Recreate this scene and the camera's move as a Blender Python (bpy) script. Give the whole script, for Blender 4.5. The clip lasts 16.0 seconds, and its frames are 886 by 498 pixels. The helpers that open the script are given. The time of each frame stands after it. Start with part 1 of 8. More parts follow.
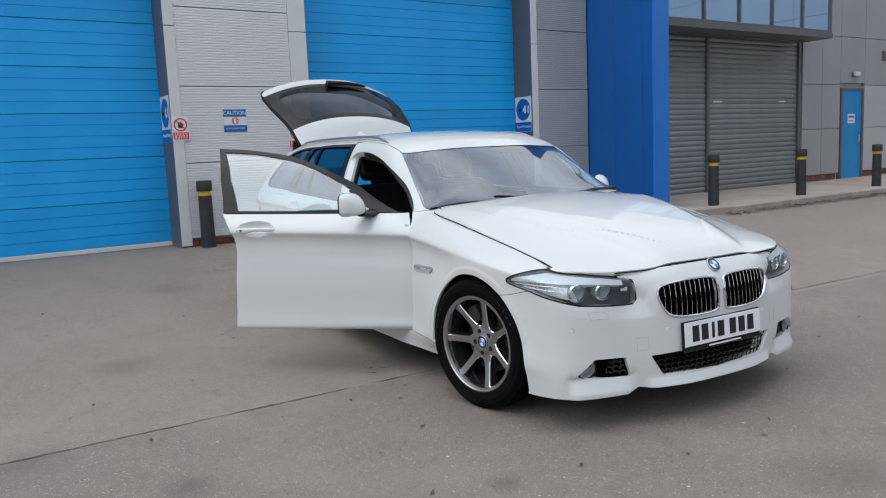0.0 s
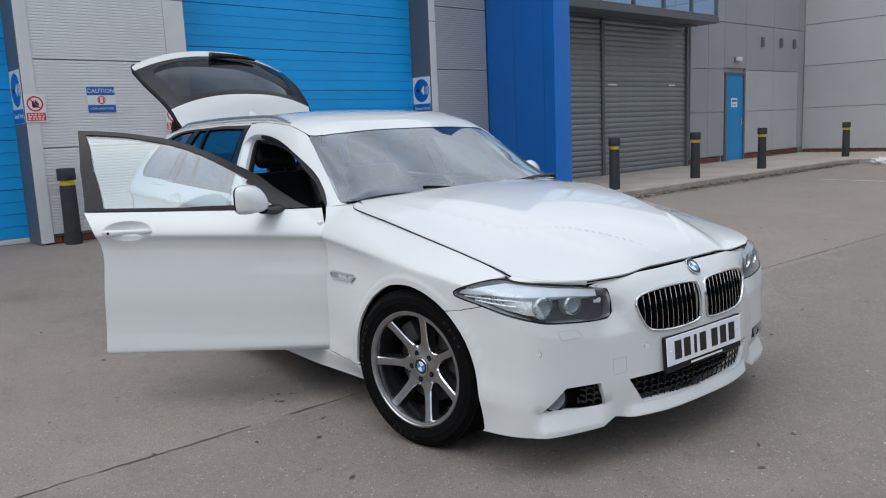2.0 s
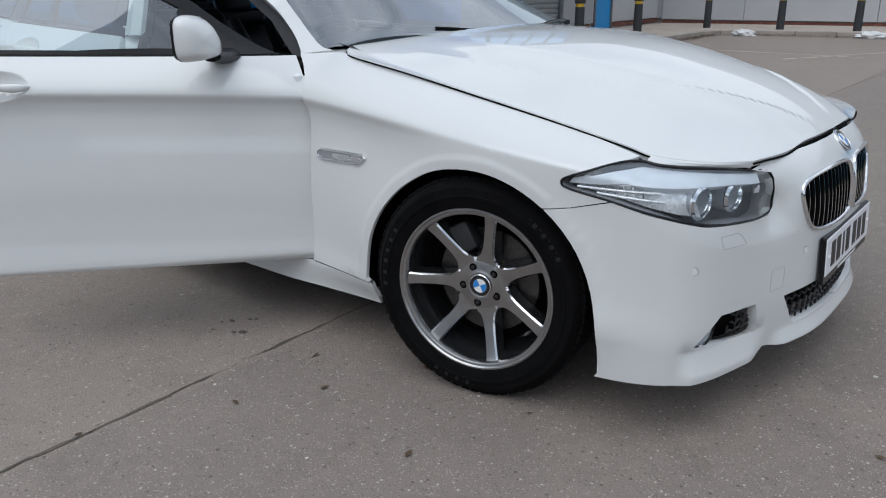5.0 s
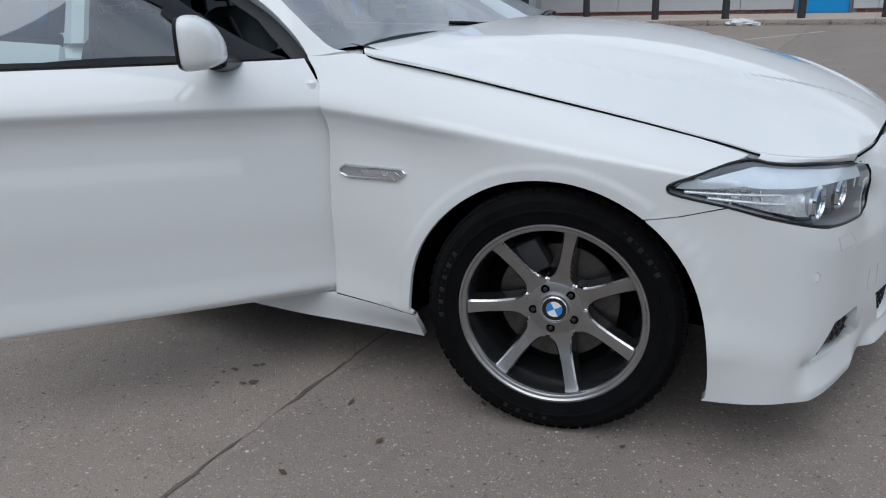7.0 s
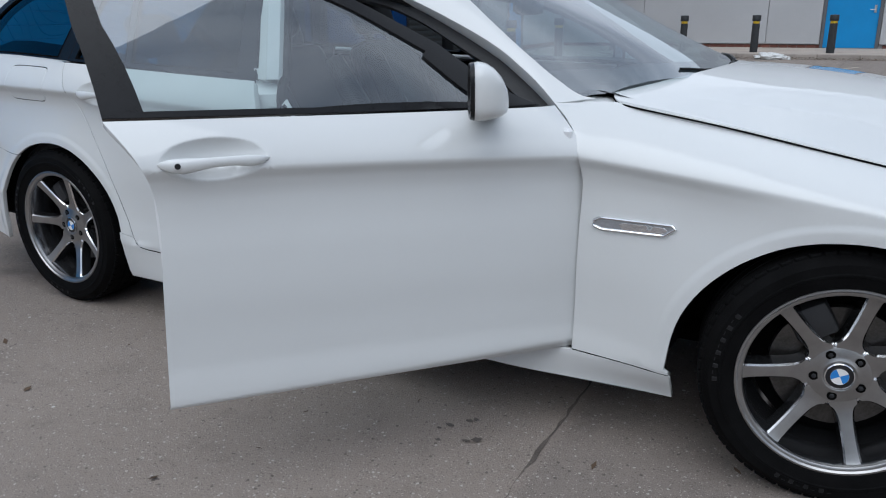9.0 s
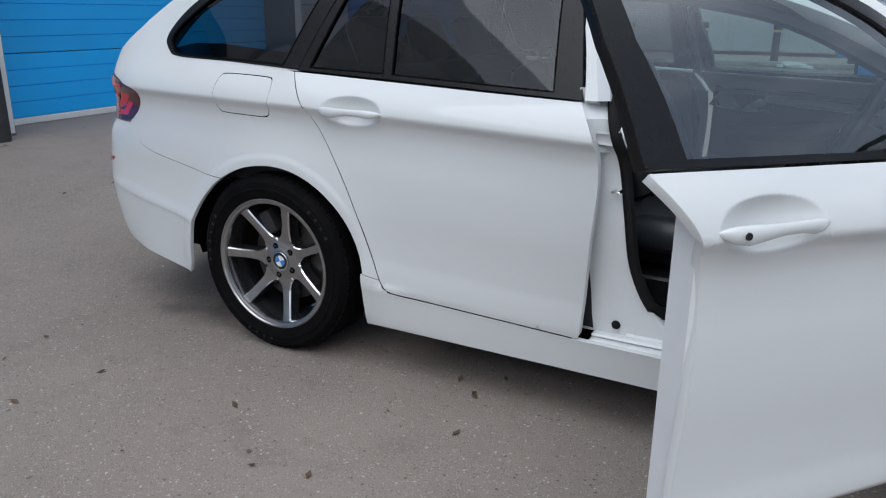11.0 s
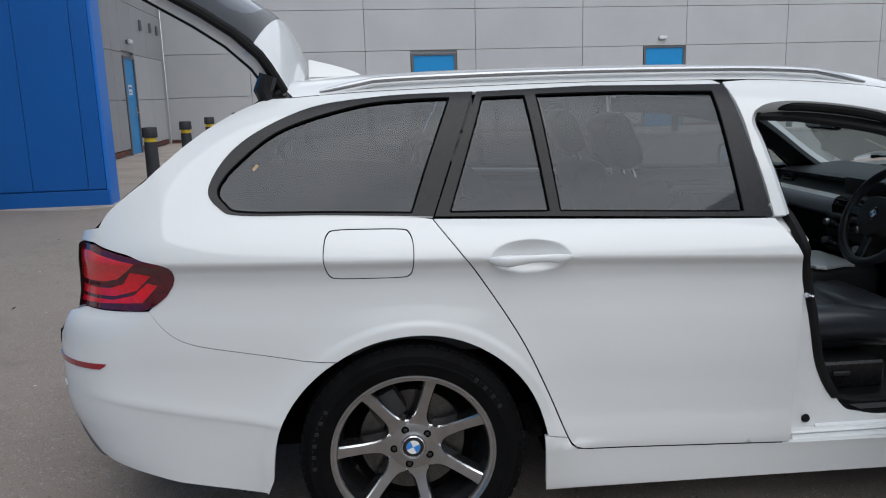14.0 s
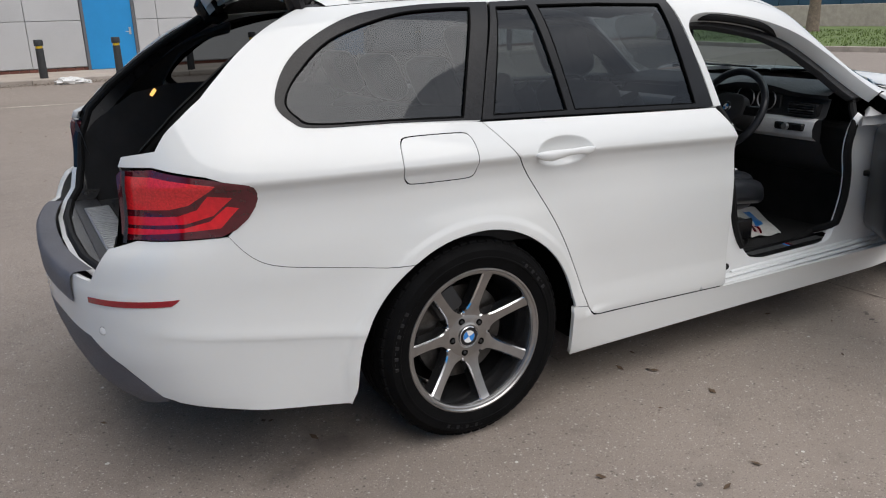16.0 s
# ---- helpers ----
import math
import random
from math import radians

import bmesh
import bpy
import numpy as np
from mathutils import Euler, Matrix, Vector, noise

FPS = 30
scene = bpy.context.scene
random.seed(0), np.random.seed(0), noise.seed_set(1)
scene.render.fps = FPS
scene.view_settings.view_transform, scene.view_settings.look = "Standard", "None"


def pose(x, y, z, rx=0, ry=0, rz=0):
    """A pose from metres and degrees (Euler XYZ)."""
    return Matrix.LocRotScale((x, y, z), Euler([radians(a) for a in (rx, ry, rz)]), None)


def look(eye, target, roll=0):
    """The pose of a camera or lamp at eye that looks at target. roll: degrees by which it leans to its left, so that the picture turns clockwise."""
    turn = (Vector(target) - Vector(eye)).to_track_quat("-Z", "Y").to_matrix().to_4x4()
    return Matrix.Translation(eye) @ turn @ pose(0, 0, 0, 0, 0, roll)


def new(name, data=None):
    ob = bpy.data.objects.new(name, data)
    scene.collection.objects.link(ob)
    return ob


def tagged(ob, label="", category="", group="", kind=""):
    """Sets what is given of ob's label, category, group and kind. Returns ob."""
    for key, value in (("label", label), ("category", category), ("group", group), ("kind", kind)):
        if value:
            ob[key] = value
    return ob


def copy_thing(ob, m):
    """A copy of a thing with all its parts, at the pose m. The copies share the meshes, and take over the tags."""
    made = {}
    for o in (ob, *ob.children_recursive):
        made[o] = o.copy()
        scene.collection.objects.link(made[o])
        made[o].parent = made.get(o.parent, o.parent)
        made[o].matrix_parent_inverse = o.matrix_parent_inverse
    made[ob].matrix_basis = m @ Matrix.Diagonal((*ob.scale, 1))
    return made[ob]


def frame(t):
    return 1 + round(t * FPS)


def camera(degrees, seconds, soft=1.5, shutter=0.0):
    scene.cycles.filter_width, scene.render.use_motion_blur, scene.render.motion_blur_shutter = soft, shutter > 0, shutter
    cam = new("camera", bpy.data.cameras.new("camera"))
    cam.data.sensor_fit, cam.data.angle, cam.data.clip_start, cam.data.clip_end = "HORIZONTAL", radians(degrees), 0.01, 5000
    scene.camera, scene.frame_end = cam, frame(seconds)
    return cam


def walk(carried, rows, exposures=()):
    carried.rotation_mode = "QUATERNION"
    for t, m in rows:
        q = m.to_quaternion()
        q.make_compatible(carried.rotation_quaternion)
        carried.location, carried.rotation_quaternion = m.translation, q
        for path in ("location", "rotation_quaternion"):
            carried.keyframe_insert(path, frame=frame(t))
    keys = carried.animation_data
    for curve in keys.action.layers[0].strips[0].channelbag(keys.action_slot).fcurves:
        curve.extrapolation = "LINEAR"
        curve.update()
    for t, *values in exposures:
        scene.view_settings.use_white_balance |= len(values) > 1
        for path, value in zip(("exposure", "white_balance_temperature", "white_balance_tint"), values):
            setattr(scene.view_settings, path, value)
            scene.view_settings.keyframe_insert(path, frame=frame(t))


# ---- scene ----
cam = camera(60.1, 16.0, soft=1.1)
# the walk round the parked car: seconds, eye, target, roll
PATH = [
    (0, (4.688, -2.9, 1.306), (2.969, -1.911, 1.05), -2.5),
    (0.5, (4.494, -2.803, 1.293), (2.811, -1.759, 1.02), -2.8),
    (1, (4.345, -2.708, 1.288), (2.707, -1.598, 0.998), -2.8),
    (1.5, (4.155, -2.686, 1.288), (2.566, -1.509, 0.988), -2.7),
    (2, (3.973, -2.673, 1.304), (2.423, -1.447, 0.994), -2.5),
    (2.5, (3.802, -2.561, 1.298), (2.281, -1.304, 0.97), -2.2),
    (3, (3.651, -2.495, 1.285), (2.159, -1.214, 0.92), -2.0),
    (3.5, (3.44, -2.55, 1.239), (1.997, -1.232, 0.811), -1.8),
    (4, (3.228, -2.61, 1.21), (1.854, -1.248, 0.702), -1.5),
    (4.5, (2.969, -2.544, 1.172), (1.679, -1.134, 0.579), -1.0),
    (4.7, (2.874, -2.529, 1.161), (1.618, -1.101, 0.541), -0.8),
    (7, (2.174, -2.575, 1.135), (1.218, -0.943, 0.485), -1.9),
    (7.5, (2.157, -2.55, 1.132), (1.214, -0.9, 0.508), -1.9),
    (8, (2.055, -2.586, 1.137), (1.1, -0.933, 0.54), -1.5),
    (8.5, (1.846, -2.712, 1.161), (0.853, -1.072, 0.593), -1.2),
    (9, (1.509, -2.818, 1.202), (0.551, -1.166, 0.608), -0.6),
    (9.5, (1.175, -2.801, 1.212), (0.19, -1.163, 0.624), -0.4),
    (10, (0.872, -2.837, 1.19), (-0.119, -1.202, 0.6), -0.3),
    (12.3, (-0.488, -3.035, 1.348), (-0.99, -1.173, 0.818), 1.7),
    (12.5, (-0.624, -3.017, 1.365), (-1.043, -1.128, 0.859), 1.3),
    (13, (-0.938, -2.995, 1.363), (-1.136, -1.06, 0.898), -1.3),
    (13.5, (-1.237, -3.027, 1.394), (-1.189, -1.075, 0.962), -2.3),
    (14, (-1.553, -2.997, 1.371), (-1.393, -1.043, 0.973), -1.6),
    (14.5, (-1.85, -2.973, 1.358), (-1.522, -1.047, 0.932), -1.4),
    (15, (-2.149, -2.986, 1.344), (-1.606, -1.125, 0.854), -1.6),
    (15.5, (-2.396, -2.867, 1.322), (-1.642, -1.096, 0.78), -1.8),
    (16, (-2.678, -2.83, 1.338), (-1.742, -1.163, 0.753), -1.6),
]
walk(cam, [(t, look(eye, target, roll)) for t, eye, target, roll in PATH], exposures=[(0, 0.50, 6100, 8), (3.5, 0.37, 5980, 8), (7, 0.29, 5880, 8), (10.2, 0.38, 5760, 8), (12.5, 0.61, 6280, 9), (14.5, 0.44, 6080, 9), (16, 0.70, 6560, 11)])

# ---- daylight: bright broken cloud, a weak wide sun ----
world = bpy.data.worlds.new("world")
scene.world = world
world.use_nodes = True
wn, wl = world.node_tree.nodes, world.node_tree.links
wn.clear()
SUN_EL, SUN_AZ = 56.0, 174.0
sky = wn.new("ShaderNodeTexSky")
sky.sky_type, sky.sun_disc = "NISHITA", False
sky.sun_elevation, sky.sun_rotation = radians(SUN_EL), radians(SUN_AZ)
sky.air_density, sky.dust_density = 1.0, 2.0
coords = wn.new("ShaderNodeTexCoord")
squash = wn.new("ShaderNodeMapping")
squash.inputs["Scale"].default_value = (1.0, 1.0, 2.4)
cloud = wn.new("ShaderNodeTexNoise")
cloud.inputs["Scale"].default_value, cloud.inputs["Detail"].default_value = 1.6, 4.5
cloud.inputs["Roughness"].default_value = 0.5
shape = wn.new("ShaderNodeValToRGB")
shape.color_ramp.elements[0].position, shape.color_ramp.elements[0].color = 0.38, (3.6, 3.95, 4.5, 1)
shape.color_ramp.elements[1].position, shape.color_ramp.elements[1].color = 0.62, (9.6, 9.6, 9.65, 1)
cover = wn.new("ShaderNodeMix")
cover.data_type = "RGBA"
cover.inputs["Factor"].default_value = 0.82
back = wn.new("ShaderNodeBackground")
back.inputs["Strength"].default_value = 0.090
wout = wn.new("ShaderNodeOutputWorld")
wl.new(coords.outputs["Generated"], squash.inputs["Vector"])
wl.new(squash.outputs["Vector"], cloud.inputs["Vector"])
wl.new(cloud.outputs["Fac"], shape.inputs["Fac"])
wl.new(sky.outputs["Color"], cover.inputs["A"])
wl.new(shape.outputs["Color"], cover.inputs["B"])
height = wn.new("ShaderNodeSeparateXYZ")
dome = wn.new("ShaderNodeMapRange")
dome.inputs["From Min"].default_value, dome.inputs["From Max"].default_value = 0.0, 1.0
dome.inputs["To Min"].default_value, dome.inputs["To Max"].default_value = 0.82, 1.40
grade = wn.new("ShaderNodeVectorMath")
grade.operation = "SCALE"
wl.new(coords.outputs["Generated"], height.inputs["Vector"])
wl.new(height.outputs["Z"], dome.inputs["Value"])
wl.new(cover.outputs["Result"], grade.inputs[0])
wl.new(dome.outputs["Result"], grade.inputs["Scale"])
wl.new(grade.outputs["Vector"], back.inputs["Color"])
wl.new(back.outputs["Background"], wout.inputs["Surface"])
sun = new("sun", bpy.data.lights.new("sun", "SUN"))
sun.data.energy, sun.data.angle, sun.data.color = 0.90, radians(60), (1.0, 0.96, 0.9)
az, el = radians(SUN_AZ), radians(SUN_EL)
toward = Vector((math.sin(az) * math.cos(el), math.cos(az) * math.cos(el), math.sin(el)))
sun.matrix_world = look(toward * 60, (0, 0, 0))

# ---- materials ----
def material(name, base, rough=0.5, metal=0.0, coat=0.0, vary=(0, 0), fine=(0, 0), bump=(0, 0), rvary=0.0, spec=0.5, transmission=0.0, ior=1.45, alpha=1.0, per_piece=0.0, emission=None):
    """vary, fine: (scale per metre, amount) of broad stains and of grain; bump: (scale, strength)."""
    m = bpy.data.materials.new(name)
    m.use_nodes = True
    n, l = m.node_tree.nodes, m.node_tree.links
    p = n["Principled BSDF"]
    p.inputs["Base Color"].default_value = (*base, 1)
    p.inputs["Roughness"].default_value, p.inputs["Metallic"].default_value = rough, metal
    p.inputs["Coat Weight"].default_value, p.inputs["Coat Roughness"].default_value = coat, 0.03
    p.inputs["Specular IOR Level"].default_value = spec
    p.inputs["Transmission Weight"].default_value, p.inputs["IOR"].default_value = transmission, ior
    p.inputs["Alpha"].default_value = alpha
    if emission:
        p.inputs["Emission Color"].default_value, p.inputs["Emission Strength"].default_value = (*emission[0], 1), emission[1]
    where = n.new("ShaderNodeTexCoord")
    out = None

    def noise_at(scale, detail=5.0, rough_=0.6):
        t = n.new("ShaderNodeTexNoise")
        t.inputs["Scale"].default_value, t.inputs["Detail"].default_value, t.inputs["Roughness"].default_value = scale, detail, rough_
        l.new(where.outputs["Object"], t.inputs["Vector"])
        return t

    def times(colour, factor, amount):
        ramp = n.new("ShaderNodeMapRange")
        ramp.inputs["From Min"].default_value, ramp.inputs["From Max"].default_value = 0.3, 0.7
        ramp.inputs["To Min"].default_value, ramp.inputs["To Max"].default_value = 1 - amount, 1 + amount
        l.new(factor, ramp.inputs["Value"])
        mix = n.new("ShaderNodeMix")
        mix.data_type, mix.blend_type = "RGBA", "MULTIPLY"
        mix.inputs["Factor"].default_value = 1.0
        if colour is None:
            mix.inputs["A"].default_value = (*base, 1)
        else:
            l.new(colour, mix.inputs["A"])
        l.new(ramp.outputs["Result"], mix.inputs["B"])
        return mix.outputs["Result"]

    if vary[1]:
        t = noise_at(vary[0])
        out = times(out, t.outputs["Fac"], vary[1])
        if rvary:
            rr = n.new("ShaderNodeMapRange")
            rr.inputs["From Min"].default_value, rr.inputs["From Max"].default_value = 0.3, 0.7
            rr.inputs["To Min"].default_value, rr.inputs["To Max"].default_value = max(rough - rvary, 0.02), rough + rvary
            l.new(t.outputs["Fac"], rr.inputs["Value"])
            l.new(rr.outputs["Result"], p.inputs["Roughness"])
    if fine[1]:
        out = times(out, noise_at(fine[0], 3.0, 0.7).outputs["Fac"], fine[1])
    if per_piece:
        info = n.new("ShaderNodeObjectInfo")
        spread = n.new("ShaderNodeMapRange")
        spread.inputs["To Min"].default_value, spread.inputs["To Max"].default_value = 0.3, 0.7
        l.new(info.outputs["Random"], spread.inputs["Value"])
        out = times(out, spread.outputs["Result"], per_piece)
    if out is not None:
        l.new(out, p.inputs["Base Color"])
    if bump[1]:
        b = n.new("ShaderNodeBump")
        b.inputs["Strength"].default_value, b.inputs["Distance"].default_value = bump[1], 0.004
        l.new(noise_at(bump[0], 4.0).outputs["Fac"], b.inputs["Height"])
        l.new(b.outputs["Normal"], p.inputs["Normal"])
    return m


PAINT = material("white_car_paint", (0.640, 0.652, 0.650), 0.5, coat=1.0, vary=(1.5, 0.012), fine=(500, 0.01), spec=0.0)
PAINT.node_tree.nodes["Principled BSDF"].inputs["Coat Roughness"].default_value = 0.012
PAINT.node_tree.nodes["Principled BSDF"].inputs["Coat IOR"].default_value = 1.6
PAINT_INNER = material("white_paint_inner", (0.72, 0.73, 0.74), 0.4, coat=0.5, vary=(8, 0.04))
TRIM = material("satin_black_trim", (0.0085, 0.0086, 0.0098), 0.26, spec=0.34, vary=(30, 0.2), fine=(300, 0.1))
RUBBER = material("black_rubber", (0.009, 0.009, 0.0095), 0.66, spec=0.2, vary=(20, 0.25), bump=(260, 0.2))
TYRE = material("tyre_rubber", (0.0055, 0.0055, 0.0058), 0.66, spec=0.05, vary=(14, 0.25), fine=(220, 0.2), bump=(180, 0.35))
# near-black for dark plastic, and for shade put into gaps and behind spokes
DARK = material("black_plastic_and_shade", (0.003, 0.003, 0.0032), 0.85, spec=0.06, vary=(20, 0.3))
PLASTIC = material("black_grained_plastic", (0.024, 0.0247, 0.0270), 0.46, spec=0.45, fine=(600, 0.2), bump=(500, 0.35))
GREY_PLASTIC = material("grey_bumper_plastic", (0.10, 0.10, 0.115), 0.55, vary=(6, 0.12), bump=(420, 0.3))
CHROME = material("chrome", (0.75, 0.76, 0.78), 0.09, metal=1.0, vary=(40, 0.05))
GUNMETAL = material("gunmetal_alloy", (0.13, 0.132, 0.14), 0.16, metal=0.9, coat=0.4, vary=(30, 0.12), fine=(300, 0.06))
ALLOY_FACE = material("satin_grey_alloy", (0.36, 0.357, 0.356), 0.28, metal=0.95, coat=0.25, vary=(25, 0.08), fine=(400, 0.05))
BEVEL = material("machined_alloy_edge", (0.80, 0.80, 0.81), 0.14, metal=1.0, vary=(40, 0.06))
SIDEWALL = material("moulded_sidewall_rubber", (0.014, 0.014, 0.015), 0.5, spec=0.28, vary=(20, 0.2))
STEEL = material("brake_steel", (0.11, 0.105, 0.10), 0.38, metal=0.9, vary=(20, 0.25), fine=(150, 0.2))
LEATHER = material("black_leather", (0.021, 0.023, 0.028), 0.30, vary=(12, 0.2), bump=(420, 0.02))
CARPET = material("black_carpet", (0.014, 0.014, 0.015), 0.95, vary=(12, 0.3), bump=(400, 0.8))
SATIN_STRIP = material("satin_interior_strip", (0.62, 0.635, 0.65), 0.33, metal=0.2, fine=(140, 0.08))
ALU_TRIM = material("brushed_aluminium", (0.46, 0.47, 0.49), 0.33, metal=0.85, fine=(140, 0.1))
BLUE = material("roundel_blue", (0.03, 0.22, 0.62), 0.3, coat=0.6, vary=(90, 0.05))
PAPER = material("creased_paper", (0.58, 0.575, 0.56), 0.8, spec=0.2, vary=(25, 0.12), fine=(120, 0.06))
SATIN_DARK = material("dark_brushed_metal", (0.20, 0.205, 0.21), 0.32, metal=0.8, fine=(160, 0.12))
WHITE = material("white_plastic", (0.78, 0.78, 0.77), 0.35, vary=(40, 0.04))
PLATE = material("white_plate_acrylic", (0.80, 0.81, 0.84), 0.25, vary=(20, 0.04))
INK = material("black_lettering", (0.012, 0.012, 0.014), 0.4, vary=(60, 0.2))


def thin_glass(name, tint, ior, rough=0.0):
    """A pane: what lies behind it, tinted, under a Fresnel gloss."""
    m = bpy.data.materials.new(name)
    m.use_nodes = True
    n, l = m.node_tree.nodes, m.node_tree.links
    n.remove(n["Principled BSDF"])
    clear, gloss, mix, facing = n.new("ShaderNodeBsdfTransparent"), n.new("ShaderNodeBsdfGlossy"), n.new("ShaderNodeMixShader"), n.new("ShaderNodeLayerWeight")
    power, spread = n.new("ShaderNodeMath"), n.new("ShaderNodeMapRange")
    clear.inputs["Color"].default_value = (*tint, 1)
    gloss.inputs["Roughness"].default_value = rough
    gloss.inputs["Color"].default_value = (0.93, 0.96, 1.0, 1)
    facing.inputs["Blend"].default_value = 0.5
    power.operation = "POWER"
    power.inputs[1].default_value = 4.5
    spread.inputs["To Min"].default_value, spread.inputs["To Max"].default_value = ((ior - 1) / (ior + 1)) ** 2, 1.0
    l.new(facing.outputs["Facing"], power.inputs[0])
    l.new(power.outputs["Value"], spread.inputs["Value"])
    l.new(spread.outputs["Result"], mix.inputs["Fac"])
    l.new(clear.outputs["BSDF"], mix.inputs[1])
    l.new(gloss.outputs["BSDF"], mix.inputs[2])
    l.new(mix.outputs["Shader"], n["Material Output"].inputs["Surface"])
    return m


CLEAR = thin_glass("clear_glass", (0.58, 0.70, 0.69), 2.35)
TINT = thin_glass("privacy_glass", (0.19, 0.20, 0.205), 1.56)
GATE_TINT = thin_glass("dark_rear_glass", (0.06, 0.065, 0.07), 1.42)
SCREEN = thin_glass("windscreen_glass", (0.50, 0.60, 0.62), 3.0)
LENS = thin_glass("lamp_lens", (0.93, 0.95, 0.96), 1.45)
RED_LENS = material("red_lamp_lens", (0.62, 0.006, 0.016), 0.12, coat=1.0, vary=(60, 0.15))
RED_MARK = material("red_bumper_reflector", (0.26, 0.004, 0.012), 0.14, coat=1.0, fine=(200, 0.2))
RED_DARK = material("smoked_red_lens", (0.075, 0.004, 0.010), 0.10, coat=1.0, vary=(40, 0.2))
RED_BRIGHT = material("bright_red_lens", (0.66, 0.020, 0.026), 0.18, coat=1.0, fine=(160, 0.25))
MIRROR = material("mirror_glass", (0.82, 0.85, 0.88), 0.02, metal=1.0, vary=(3, 0.01))
PALE_STRIP = material("pale_lamp_strip", (0.60, 0.635, 0.68), 0.25, coat=0.5, vary=(20, 0.06))
LAMP_SILVER = material("silvered_lamp_facet", (0.80, 0.81, 0.82), 0.30, metal=0.55, vary=(70, 0.22), fine=(160, 0.15))
LAMP_GREY = material("grey_lamp_housing", (0.34, 0.35, 0.37), 0.3, metal=0.1, vary=(40, 0.1))
REFLECTOR = material("lamp_reflector", (0.82, 0.83, 0.85), 0.14, metal=1.0, fine=(90, 0.1))
AMBER = material("boot_lamp", (0.9, 0.5, 0.12), 0.4, emission=((1.0, 0.55, 0.15), 0.8), vary=(20, 0.05))

CLAD = material("silver_grey_cladding", (0.44, 0.445, 0.455), 0.42, metal=0.25, vary=(0.6, 0.05), fine=(40, 0.03), rvary=0.06)
CLAD_LIGHT = material("light_grey_cladding", (0.72, 0.72, 0.73), 0.45, metal=0.1, vary=(0.7, 0.05), fine=(40, 0.03))
CLAD_FLAT = material("flat_grey_panels", (0.34, 0.345, 0.355), 0.42, metal=0.2, vary=(0.5, 0.06), fine=(30, 0.03), per_piece=0.03)
CLAD_PALE = material("pale_grey_panels", (0.47, 0.475, 0.485), 0.4, metal=0.2, vary=(0.6, 0.06), fine=(30, 0.03), per_piece=0.03)
FLASHING = material("white_steel_flashing", (0.66, 0.665, 0.67), 0.42, vary=(1.5, 0.05), fine=(60, 0.03))
STEEL_DARK = material("dark_grey_steel_reveal", (0.12, 0.13, 0.15), 0.45, metal=0.2, vary=(1.2, 0.1), fine=(60, 0.06))
DOOR_BLUE = material("blue_sectional_door", (0.02, 0.37, 0.84), 0.4, vary=(0.8, 0.07), fine=(60, 0.03), rvary=0.06, per_piece=0.04)
COLUMN_BLUE = material("deep_blue_cladding", (0.008, 0.10, 0.37), 0.4, vary=(0.7, 0.06), fine=(50, 0.03))
COLUMN_EDGE = material("mid_blue_flashing", (0.02, 0.17, 0.60), 0.4, vary=(0.9, 0.06))
FIRE_BLUE = material("bright_blue_door_paint", (0.012, 0.24, 0.56), 0.4, vary=(1.5, 0.06), fine=(60, 0.04))
SHUTTER = material("grey_roller_shutter", (0.22, 0.235, 0.24), 0.4, metal=0.35, vary=(1.1, 0.1), fine=(40, 0.05), per_piece=0.08)
FRAME_GREY = material("grey_window_frame", (0.11, 0.115, 0.125), 0.45, vary=(3, 0.1))
PANE = material("blue_window_glass", (0.35, 0.52, 0.75), 0.03, metal=0.75, vary=(0.3, 0.05))
BRICK = material("red_brick", (0.15, 0.06, 0.045), 0.85, vary=(6, 0.2), fine=(80, 0.2), bump=(120, 0.6), per_piece=0.2)
KERB = material("concrete_kerb", (0.34, 0.30, 0.265), 0.85, vary=(3, 0.16), fine=(90, 0.12), bump=(140, 0.5), per_piece=0.1)
PAVING = material("worn_paving_concrete", (0.40, 0.345, 0.295), 0.88, vary=(1.1, 0.14), fine=(70, 0.12), bump=(120, 0.5))
BOLLARD = material("dark_grey_recycled_plastic", (0.030, 0.032, 0.035), 0.6, vary=(12, 0.2), fine=(150, 0.15), bump=(90, 0.3))
YELLOW = material("yellow_reflective_band", (0.70, 0.47, 0.03), 0.4, vary=(30, 0.15))
SIGN_BLUE = material("sign_blue", (0.01, 0.12, 0.42), 0.35, vary=(8, 0.06))
SIGN_RED = material("sign_red", (0.62, 0.025, 0.02), 0.35, vary=(8, 0.06))
SIGN_WHITE = material("sign_white", (0.74, 0.75, 0.76), 0.35, vary=(8, 0.05))
IRON = material("cast_iron_cover", (0.26, 0.235, 0.21), 0.8, metal=0.0, vary=(10, 0.25), bump=(60, 0.8))
LITTER = material("white_litter", (0.62, 0.62, 0.61), 0.6, vary=(20, 0.15))
LEAVES = material("dead_leaves", (0.10, 0.065, 0.04), 0.9, vary=(20, 0.4), per_piece=0.3)
GRASS = material("verge_grass", (0.085, 0.125, 0.03), 0.9, vary=(0.8, 0.3), fine=(30, 0.3), bump=(60, 0.8))
BARK = material("grey_bark", (0.14, 0.11, 0.085), 0.95, vary=(5, 0.3), fine=(40, 0.3), bump=(40, 1.0))
HOARD = material("dark_blue_hoarding", (0.012, 0.055, 0.10), 0.55, vary=(0.5, 0.15), fine=(10, 0.08))
PAINT_LINE = material("worn_white_line", (0.50, 0.46, 0.36), 0.8, vary=(3, 0.2), fine=(60, 0.3))
DIRT = material("dark_joint_dirt", (0.115, 0.097, 0.083), 0.95, vary=(10, 0.3), fine=(120, 0.2), bump=(150, 0.5))
